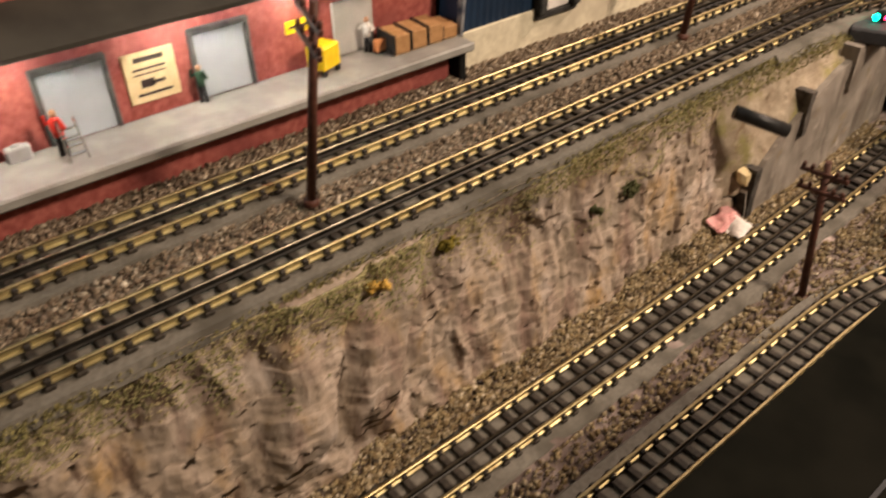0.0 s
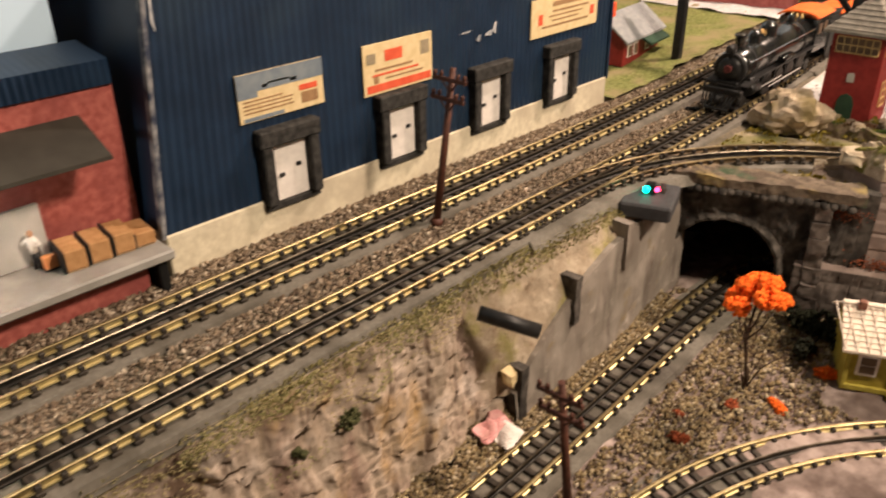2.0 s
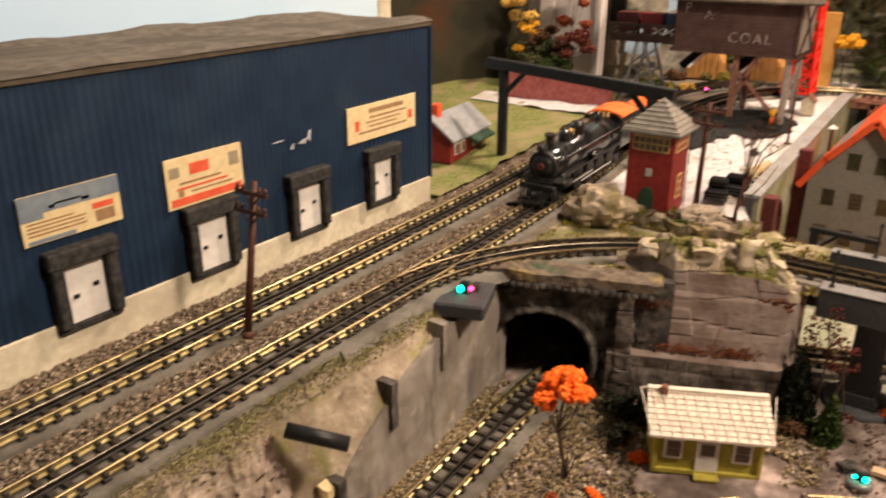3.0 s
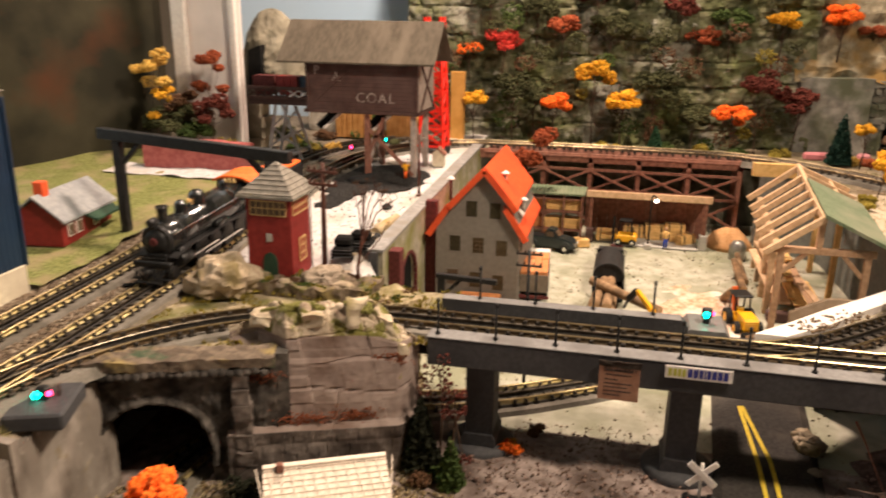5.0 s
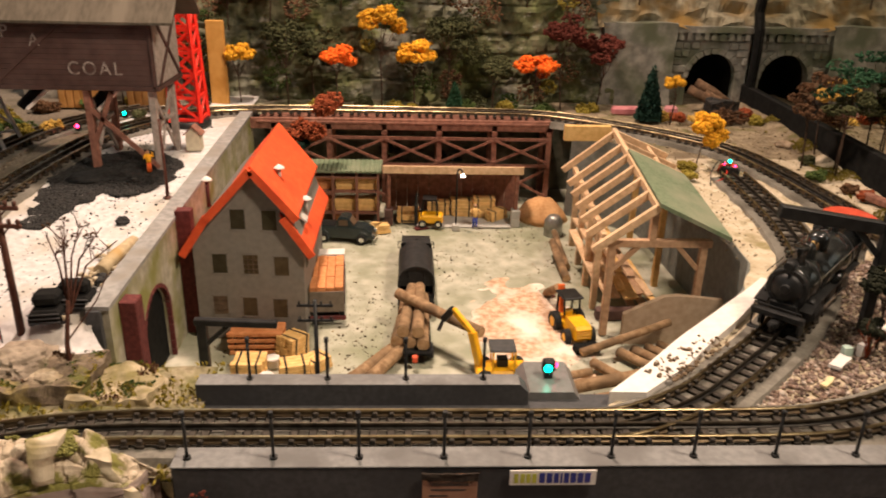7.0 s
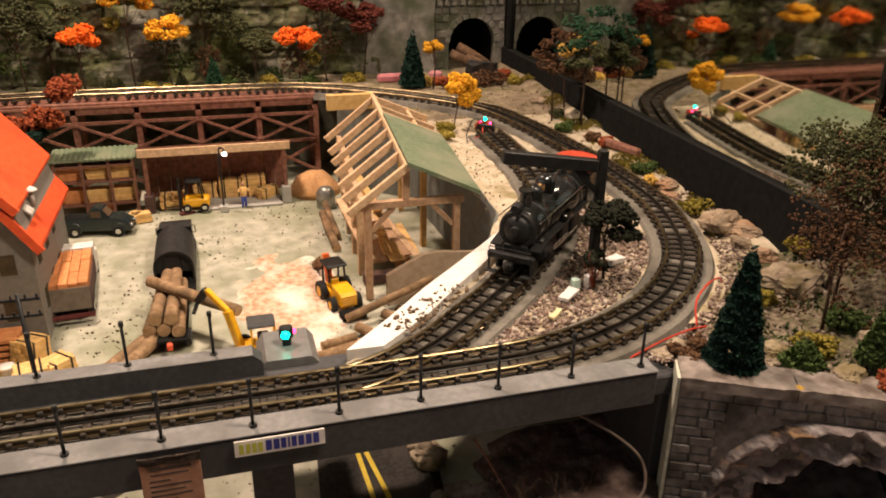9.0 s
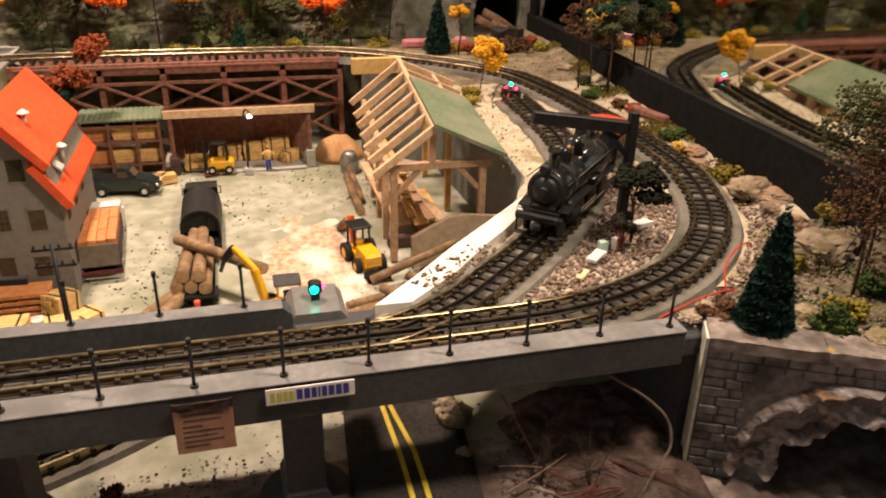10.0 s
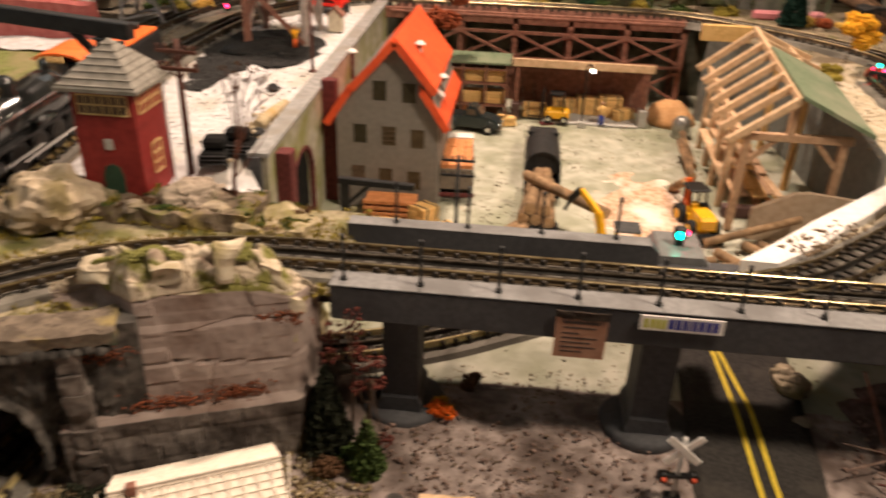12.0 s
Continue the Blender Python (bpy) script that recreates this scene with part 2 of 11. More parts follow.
SHINGLE = mat("pale_shingle", (0.66, 0.57, 0.47), (0.78, 0.69, 0.58), 0.8, 200, 0.35)
WINDOW = mat("brown_window", (0.085, 0.052, 0.030), (0.14, 0.09, 0.055), 0.4, 60, 0.05, spec=0.5)
PAPER = mat("yellowed_paper", (0.66, 0.52, 0.28), (0.75, 0.61, 0.36), 0.8, 120, 0.1)
BROWNPAPER = mat("brown_handbill", (0.30, 0.155, 0.10), (0.40, 0.225, 0.15), 0.85, 120, 0.15, c3=(0.22, 0.11, 0.07), patch=40, amount=0.3)
BROWNINK = mat("faded_brown_ink", (0.27, 0.155, 0.075), (0.36, 0.22, 0.11), 0.8, 100, 0)
FADEDGREY = mat("faded_grey_print", (0.25, 0.21, 0.14), (0.36, 0.30, 0.20), 0.8, 120, 0.1)
INK = mat("dark_ink", (0.05, 0.035, 0.03), (0.08, 0.06, 0.05), 0.8, 100, 0)
INKBLUE = mat("blue_ink", (0.035, 0.04, 0.22), (0.05, 0.055, 0.28), 0.7, 100, 0)
INKGREEN = mat("lime_ink", (0.40, 0.42, 0.05), (0.5, 0.5, 0.08), 0.7, 100, 0)
INKRED = mat("red_ink", (0.65, 0.09, 0.04), (0.75, 0.13, 0.06), 0.7, 100, 0)
SIGNBLUE = mat("faded_blue_print", (0.16, 0.20, 0.24), (0.22, 0.26, 0.29), 0.7, 100, 0)
COALHEAP = mat("coal", (0.010, 0.010, 0.010), (0.035, 0.033, 0.03), 0.7, 200, 0.8)
LAMPLIGHT = glow("lamp_glow", (1.0, 0.95, 0.85), 9)
GREENLED = glow("green_signal_glow", (0.0, 1.0, 0.62), 9)
REDLED = glow("red_signal_glow", (1.0, 0.03, 0.12), 9)

# ---- mesh helpers ----


def B():
    return bmesh.new()


def box(bm, a, b, bev=0.0, m=None):
    """A box from corner a to corner b, with chamfered edges."""
    a, b = np.minimum(a, b), np.maximum(a, b)
    bev = min(bev, 0.45 * min(b - a))
    vs = {}
    if bev <= 0:
        for s in ((i, j, k) for i in (0, 1) for j in (0, 1) for k in (0, 1)):
            vs[s] = bm.verts.new([(a, b)[s[n]][n] for n in range(3)])
        for f in (((0, 0, 0), (0, 1, 0), (1, 1, 0), (1, 0, 0)), ((0, 0, 1), (1, 0, 1), (1, 1, 1), (0, 1, 1)), ((0, 0, 0), (1, 0, 0), (1, 0, 1), (0, 0, 1)),
                  ((0, 1, 0), (0, 1, 1), (1, 1, 1), (1, 1, 0)), ((0, 0, 0), (0, 0, 1), (0, 1, 1), (0, 1, 0)), ((1, 0, 0), (1, 1, 0), (1, 1, 1), (1, 0, 1))):
            bm.faces.new([vs[k] for k in f])
        made = list(vs.values())
    else:
        for s in ((i, j, k) for i in (0, 1) for j in (0, 1) for k in (0, 1)):
            for n in range(3):
                c = [(a[q] + bev if s[q] == 0 else b[q] - bev) if q != n else (a, b)[s[q]][q] for q in range(3)]
                vs[s, n] = bm.verts.new(c)
        made = list(vs.values())
        mid = Vector((a + b) / 2)

        def face(keys):
            f = bm.faces.new([vs[k] for k in keys])
            f.normal_update()
            if f.normal.dot(f.calc_center_median() - mid) < 0:
                f.normal_flip()

        for n in range(3):
            p, q = [k for k in range(3) if k != n]
            for side in (0, 1):
                ring = []
                for u, v in ((0, 0), (1, 0), (1, 1), (0, 1)):
                    s = [0, 0, 0]
                    s[n], s[p], s[q] = side, u, v
                    ring.append((tuple(s), n))
                face(ring)
            for u in (0, 1):
                for v in (0, 1):
                    s0, s1 = [0, 0, 0], [0, 0, 0]
                    s0[n], s0[p], s0[q] = 0, u, v
                    s1[n], s1[p], s1[q] = 1, u, v
                    face([(tuple(s0), p), (tuple(s0), q), (tuple(s1), q), (tuple(s1), p)])
        for s in ((i, j, k) for i in (0, 1) for j in (0, 1) for k in (0, 1)):
            face([(s, 0), (s, 1), (s, 2)])
    if m is not None:
        bmesh.ops.transform(bm, matrix=m, verts=made)
    return bm


def tube(bm, pts, r, seg=8, r2=None, cap=True):
    """A round bar along points, tapering from r to r2."""
    pts = [Vector(p) for p in pts]
    r2 = r if r2 is None else r2
    rings, side = [], None
    for i, p in enumerate(pts):
        d = (pts[min(i + 1, len(pts) - 1)] - pts[max(i - 1, 0)]).normalized()
        if side is None:
            side = d.orthogonal().normalized()
        side = (side - d * side.dot(d)).normalized()
        up = d.cross(side)
        rr = r + (r2 - r) * i / max(1, len(pts) - 1)
        rings.append([bm.verts.new(p + rr * (math.cos(2 * math.pi * k / seg) * side + math.sin(2 * math.pi * k / seg) * up)) for k in range(seg)])
    for a, b in zip(rings, rings[1:]):
        for k in range(seg):
            f = bm.faces.new((a[k], a[(k + 1) % seg], b[(k + 1) % seg], b[k]))
            f.smooth = seg > 6
    if cap:
        bm.faces.new(rings[0][::-1])
        bm.faces.new(rings[-1])
    return bm


def beam(bm, p, q, w, h, bev=0.0):
    """A straight square bar from p to q: w across, h in its upright way."""
    p, q = Vector(p), Vector(q)
    d = q - p
    ln = d.length
    d.normalize()
    side = d.cross(Vector((0, 0, 1)))
    side = Vector((1, 0, 0)) if side.length < 1e-4 else side.normalized()
    up = side.cross(d)
    m = Matrix((side, d, up)).transposed().to_4x4()
    m.translation = p
    return box(bm, (-w / 2, 0, -h / 2), (w / 2, ln, h / 2), bev, m)


def lathe(bm, prof, seg=16, m=None):
    """A turned form: (radius, height) from bottom to top, round z."""
    rings = []
    for r, z in prof:
        rings.append([bm.verts.new((r * math.cos(2 * math.pi * k / seg), r * math.sin(2 * math.pi * k / seg), z)) for k in range(seg)])
    for a, b in zip(rings, rings[1:]):
        for k in range(seg):
            bm.faces.new((a[k], a[(k + 1) % seg], b[(k + 1) % seg], b[k])).smooth = True
    bm.faces.new(rings[0][::-1])
    bm.faces.new(rings[-1])
    if m is not None:
        bmesh.ops.transform(bm, matrix=m, verts=[v for ring in rings for v in ring])
    return bm


def prism(bm, poly, d0, d1, axis="y", m=None):
    """A flat outline pushed from d0 to d1 along an axis. axis y: outline in x, z; x: in y, z; z: in x, y."""
    def at(u, v, d):
        return {"y": (u, d, v), "x": (d, u, v), "z": (u, v, d)}[axis]
    a = [bm.verts.new(at(u, v, d0)) for u, v in poly]
    b = [bm.verts.new(at(u, v, d1)) for u, v in poly]
    k = len(poly)
    fs = [bm.faces.new(a), bm.faces.new(b[::-1])]
    for i in range(k):
        fs.append(bm.faces.new((a[i], b[i], b[(i + 1) % k], a[(i + 1) % k])))
    bmesh.ops.recalc_face_normals(bm, faces=fs)
    if m is not None:
        bmesh.ops.transform(bm, matrix=m, verts=a + b)
    return bm


def ball(bm, c, r, squash=1.0, seg=10):
    prof = [(max(1e-4, r * math.sin(math.pi * i / 8)), -r * squash * math.cos(math.pi * i / 8)) for i in range(9)]
    return lathe(bm, prof, seg, Matrix.Translation(c))


def linked(name, bm, material):
    me = bpy.data.meshes.new(name)
    bm.normal_update()
    bm.to_mesh(me)
    bm.free()
    me.materials.append(material)
    return new(name, me)


def part(name, bm, material, parent, label=""):
    ob = linked(name, bm, material)
    ob.parent = parent
    if label:
        ob["label"] = label
    return ob


def thing(name, m, label, category, group="", kind=""):
    ob = new(name)
    ob.empty_display_size = 0.01
    ob.matrix_basis = m
    return tagged(ob, label, category, group, kind)


def solo(name, bm, material, label, category, m=None, group="", kind=""):
    ob = linked(name, bm, material)
    if m is not None:
        ob.matrix_basis = m
    return tagged(ob, label, category, group, kind)


def raw(name, verts, faces, material):
    me = bpy.data.meshes.new(name)
    me.from_pydata(verts, [], faces)
    me.materials.append(material)
    me.update()
    return new(name, me)


def terrain(name, fx, y0, y1, nx, ny, fz, material, label, category="ground", smooth=True):
    """A sheet of ground; fx(v) gives the left and right edge at depth y."""
    verts, faces = [], []
    for j in range(ny + 1):
        y = y0 + (y1 - y0) * j / ny
        a, b = fx(y)
        for i in range(nx + 1):
            x = a + (b - a) * i / nx
            verts.append((x, y, fz(x, y)))
    w = nx + 1
    for j in range(ny):
        for i in range(nx):
            faces.append((j * w + i, j * w + i + 1, (j + 1) * w + i + 1, (j + 1) * w + i))
    ob = raw(name, verts, faces, material)
    if smooth:
        ob.data.polygons.foreach_set("use_smooth", [True] * len(faces))
    return tagged(ob, label, category, kind="structure")


ICO_V = np.array([(0, 0, 1), (0.894, 0, 0.447), (0.276, 0.851, 0.447), (-0.724, 0.526, 0.447), (-0.724, -0.526, 0.447), (0.276, -0.851, 0.447),
                  (0.724, 0.526, -0.447), (-0.276, 0.851, -0.447), (-0.894, 0, -0.447), (-0.276, -0.851, -0.447), (0.724, -0.526, -0.447), (0, 0, -1)])
ICO_F = np.array([(0, 1, 2), (0, 2, 3), (0, 3, 4), (0, 4, 5), (0, 5, 1), (1, 6, 2), (2, 7, 3), (3, 8, 4), (4, 9, 5), (5, 10, 1), (6, 7, 2), (7, 8, 3), (8, 9, 4),
                  (9, 10, 5), (10, 6, 1), (11, 7, 6), (11, 8, 7), (11, 9, 8), (11, 10, 9), (11, 6, 10)])
OCT_V = np.array([(1, 0, 0), (-1, 0, 0), (0, 1, 0), (0, -1, 0), (0, 0, 1), (0, 0, -1)], float)
OCT_F = np.array([(0, 2, 4), (2, 1, 4), (1, 3, 4), (3, 0, 4), (2, 0, 5), (1, 2, 5), (3, 1, 5), (0, 3, 5)])
RNG = np.random.default_rng(7)


def grains(name, places, size, material, squash=0.7, solid="ico", jitter=0.3):
    """Many small lumps joined into one mesh."""
    tv, tf = (ICO_V, ICO_F) if solid == "ico" else (OCT_V, OCT_F)
    n = len(places)
    sz = np.asarray(size) * np.ones(n)
    v = tv[None] * (1 + jitter * RNG.standard_normal((n, len(tv), 1))).clip(0.4, 1.7)
    q = RNG.standard_normal((n, 3, 3))
    q, _ = np.linalg.qr(q)
    v = np.einsum("nij,nkj->nki", q, v) * sz[:, None, None] * np.array([1, 1, squash])
    v = v + np.asarray(places)[:, None]
    f = tf[None] + (np.arange(n) * len(tv))[:, None, None]
    v, f = v.reshape(-1, 3), f.reshape(-1, 3)
    me = bpy.data.meshes.new(name)
    me.vertices.add(len(v))
    me.vertices.foreach_set("co", v.ravel())
    me.loops.add(f.size)
    me.loops.foreach_set("vertex_index", f.ravel().astype(np.int32))
    me.polygons.add(len(f))
    me.polygons.foreach_set("loop_start", np.arange(0, f.size, 3, dtype=np.int32))
    me.materials.append(material)
    me.update()
    me.validate()
    return new(name, me)


def blades(places, size, up=0.0):
    """Many small two-sided leaves as thin diamonds: vertices and faces."""
    n = len(places)
    a = RNG.standard_normal((n, 3))
    a[:, 2] += up
    a /= np.linalg.norm(a, axis=1)[:, None]
    b = np.cross(a, RNG.standard_normal((n, 3)))
    b /= np.linalg.norm(b, axis=1)[:, None]
    c = np.cross(a, b) * 0.35
    s = (np.asarray(size) * (0.6 + 0.8 * RNG.random(n)))[:, None]
    p = np.asarray(places)
    v = np.stack([p + a * s, p + (b * 0.6 + c) * s, p - a * s, p - (b * 0.6 - c) * s], 1).reshape(-1, 3)
    f = (np.array([[0, 1, 2], [0, 2, 3]])[None] + 4 * np.arange(n)[:, None, None]).reshape(-1, 3)
    return v, f


def leafmesh(name, places, size, material, parent, up=0.0):
    v, f = blades(places, size, up)
    ob = raw(name, v.tolist(), f.tolist(), material)
    ob.parent = parent
    return ob


def wob(x, y, z=0.0, s=20.0):
    return noise.noise(Vector((x * s, y * s, z * s)))


def rise(y, x=0.0):
    """The upper ground climbs gently towards the back, later inside the loop."""
    w = min(max((x - 0.55) / 0.12, 0), 1)
    return 0.045 * (min(max((y - 1.65) / 0.55, 0), 1) * (1 - w) + min(max((y - 1.77) / 0.60, 0), 1) * w)


def spline(ctrl, step=0.006):
    """A smooth line through the control points."""
    c = [Vector(p) for p in ctrl]
    c = [2 * c[0] - c[1]] + c + [2 * c[-1] - c[-2]]
    out = []
    for a, b, d, e in zip(c, c[1:], c[2:], c[3:]):
        k = max(2, int((d - b).length / step))
        for i in range(k):
            t = i / k
            out.append(0.5 * (2 * b + (d - a) * t + (2 * a - 5 * b + 4 * d - e) * t * t + (3 * b - a - 3 * d + e) * t ** 3))
    return out + [c[-2]]

# ---- room round the layout ----
ROOMWALL = mat("room_wall_paint", (0.30, 0.27, 0.23), (0.34, 0.31, 0.26), 0.9, 3, 0.05)
bm = B()
box(bm, (-3.2, -3.2, -1.0), (3.6, 5.2, -0.95))
solo("floor", bm, mat("dark_carpet", (0.05, 0.04, 0.035), (0.08, 0.065, 0.055), 0.95, 60, 0.3), "dark carpet floor of the exhibition room", "floor", kind="structure")
bm = B()
box(bm, (-3.2, -3.2, 2.0), (3.6, 5.2, 2.05))
solo("ceiling", bm, ROOMWALL, "plain painted room ceiling", "ceiling", kind="structure")
for name, a, b in (("wall_west", (-3.2, -3.2, -0.95), (-3.1, 5.2, 2.0)), ("wall_east", (3.5, -3.2, -0.95), (3.6, 5.2, 2.0)),
                   ("wall_south", (-3.1, -3.2, -0.95), (3.5, -3.1, 2.0)), ("wall_north", (-3.1, 5.1, -0.95), (3.5, 5.2, 2.0))):
    bm = B()
    box(bm, a, b)
    solo(name, bm, ROOMWALL, "plain painted wall of the exhibition room", "wall", kind="structure")

# ---- ground of the layout ----


def yard_z(x, y):
    t = min(max((y - 1.05) / 0.5, 0), 1)
    return -0.155 + 0.03 * t + 0.022 * min(max((y - 1.55) / 0.8, 0), 1)


def plateau_z(x, y):
    return rise(y) - 0.0045 + 0.002 * wob(x, y, 0, 30)


terrain("ground_plateau", lambda y: (-0.78, -0.006), -0.3, 2.75, 80, 260, plateau_z, BALLAST, "brown gravel-strewn ground beside the main tracks")


def tunnel_front(x):
    return 1.385 + 0.36 * x


v, f = [], []
for i in range(41):
    x = -0.01 + 0.306 * i / 40
    for j in range(21):
        y0 = tunnel_front(max(x, 0)) + 0.012
        if x > 0.12:
            y0 += (1.268 + math.sqrt(0.062 - (x - 0.256) ** 2) - y0) * min(1, (x - 0.12) / 0.03)
        y = y0 + (1.66 - y0) * j / 20
        v.append((x, y, -0.005 + 0.0025 * wob(x, y, 0, 40)))
for i in range(40):
    for j in range(20):
        f.append((i * 21 + j, (i + 1) * 21 + j, (i + 1) * 21 + j + 1, i * 21 + j + 1))
tagged(raw("ground_over_tunnel", v, f, mat("worn_grass_plaster", (0.20, 0.165, 0.10), (0.38, 0.32, 0.215), 0.95, 140, 0.9, c3=(0.13, 0.125, 0.04), patch=28, amount=0.65)), "patchy grass ground above the tunnel", "ground", kind="structure")
def snow_z(x, y):
    """The snow banks up towards the retaining wall."""
    w = min(max(x / 0.12, 0), 1) ** 2 * min(max((y - 1.685) / 0.03, 0), 1)
    return rise(y) * (1 - w) + max(rise(y), 0.021) * w - 0.002 + 0.003 * wob(x, y, 0, 25)


terrain("ground_snow", lambda y: (-0.012, 0.176 + 0.024 * min(max((1.70 - y) / 0.03, 0), 1)), 1.64, 2.75, 60, 300, snow_z, SNOW,
        "white plaster snow field strewn with coal specks")
terrain("ground_yard", lambda y: (0.05, 1.12), 1.575, 2.75, 120, 130, lambda x, y: yard_z(x, y) + 0.001 * wob(x, y, 0, 30), YARD,
        "pale greenish painted floor of the lumber yard")
terrain("ground_low", lambda y: (-0.02, 1.3), -0.3, 1.58, 200, 260, lambda x, y: yard_z(x, y) + 0.004 * wob(x, y, 0, 18) + 0.002 * wob(x, y, 0, 60), DIRT,
        "brown dirt ground along the lower tracks")


def loop_left(y):
    ks = ((1.50, 0.605), (1.60, 0.615), (1.64, 0.66), (1.81, 0.808), (1.87, 0.838), (2.03, 0.842), (2.24, 0.826), (2.317, 0.723), (2.75, 0.70))
    for (a, p), (b, q) in zip(ks, ks[1:]):
        if y <= b:
            return p + (q - p) * (y - a) / (b - a)
    return ks[-1][1]


def loop_z(x, y):
    d = max(0, math.hypot(x - 0.722, min(y, 1.870) - 1.870) - 0.350) if y < 1.870 else max(0, x - 1.066)
    bank = 0.014 * min(1, d / 0.030) if y > 1.66 else 0.0
    return rise(y, x) - 0.0045 + 0.002 * wob(x, y, 0, 40) + bank * min(1, max(0, (y - 1.66) / 0.05))


SANDY = layered("sandy_scenery", (0.46, 0.385, 0.27), [(60, (1, 1, 1), 0.42, 0.64, (0.58, 0.505, 0.38)), (24, (1, 1, 1), 0.55, 0.68, (0.27, 0.225, 0.115)), (120, (1, 1, 1), 0.60, 0.72, (0.24, 0.17, 0.105))], bump=0.7, relief=0.0012)
terrain("ground_loop", lambda y: (loop_left(y), 1.40), 1.59, 2.21, 90, 120, loop_z, SANDY, "sandy ground inside and outside the track loop")
terrain("ground_rear", lambda y: (loop_left(y), 1.40), 2.21, 2.75, 90, 90, loop_z, layered("brown_stony_soil", (0.20, 0.158, 0.105), [(60, (1, 1, 1), 0.44, 0.64, (0.32, 0.26, 0.175)), (26, (1, 1, 1), 0.54, 0.66, (0.13, 0.12, 0.05)), (120, (1, 1, 1), 0.58, 0.70, (0.09, 0.065, 0.04))]),
        "brown stony soil before the rear portal")

# the side of the raised loop, down to the yard floor
v, f = [], []
N = 80
for i in range(N + 1):
    y = 1.70 + 0.62 * i / N
    x = loop_left(y)
    v += [(x, y, rise(y, x) - 0.004), (x - 0.004, y, yard_z(x, y) - 0.005), (x + 0.02, y, yard_z(x, y) - 0.005), (x + 0.02, y, rise(y, x) - 0.012)]
for i in range(N):
    for k in range(4):
        f.append((4 * i + k, 4 * (i + 1) + k, 4 * (i + 1) + (k + 1) % 4, 4 * i + (k + 1) % 4))
GREYGREEN = mat("grey_green_retaining", (0.13, 0.135, 0.12), (0.18, 0.185, 0.165), 0.8, 120, 0.2)
tagged(raw("retaining_wall_loop", v, f, GREYGREEN), "smooth grey-green retaining wall below the track loop", "wall", kind="structure")

# ---- tracks ----
TIEMESH = bpy.data.meshes.new("tie")
bm = B()
box(bm, (-0.021, -0.0029, 0), (0.021, 0.0029, 0.003), 0.0006)
for sx in (-1, 1):
    box(bm, (sx * 0.0165 - 0.0037, -0.0019, 0.003), (sx * 0.0165 + 0.0037, 0.0021, 0.0070), 0.0007)
bm.to_mesh(TIEMESH)
bm.free()
TIEMESH.materials.append(TIE)
PROF = [(-0.0026, 0.003), (-0.0024, 0.0038), (-0.0010, 0.0044), (-0.0009, 0.0066), (-0.0014, 0.0070), (-0.0014, 0.0079), (-0.0008, 0.0084),
        (0.0008, 0.0084), (0.0014, 0.0079), (0.0014, 0.0070), (0.0009, 0.0066), (0.0010, 0.0044), (0.0024, 0.0038), (0.0026, 0.003)]
SLIM = [(a * 0.62, h) for a, h in PROF]
BED = [(-0.036, -0.009), (-0.030, 0.0), (0.030, 0.0), (0.036, -0.009)]
TRIMBED = [(-0.0305, -0.009), (-0.0280, 0.0), (0.0280, 0.0), (0.0305, -0.009)]


def sweep(line, prof, off=0.0, dz=0.0):
    v, f, k = [], [], len(prof)
    for i, p in enumerate(line):
        d = line[min(i + 1, len(line) - 1)] - line[max(i - 1, 0)]
        d.z = 0
        d.normalize()
        s = Vector((d.y, -d.x, 0))
        for a, h in prof:
            q = p + s * (off + a)
            v.append((q.x, q.y, p.z + h + dz))
    for i in range(len(line) - 1):
        for j in range(k):
            f.append((i * k + j, (i + 1) * k + j, (i + 1) * k + (j + 1) % k, i * k + (j + 1) % k))
    f.append(tuple(range(k))[::-1])
    f.append(tuple((len(line) - 1) * k + j for j in range(k)))
    return v, f


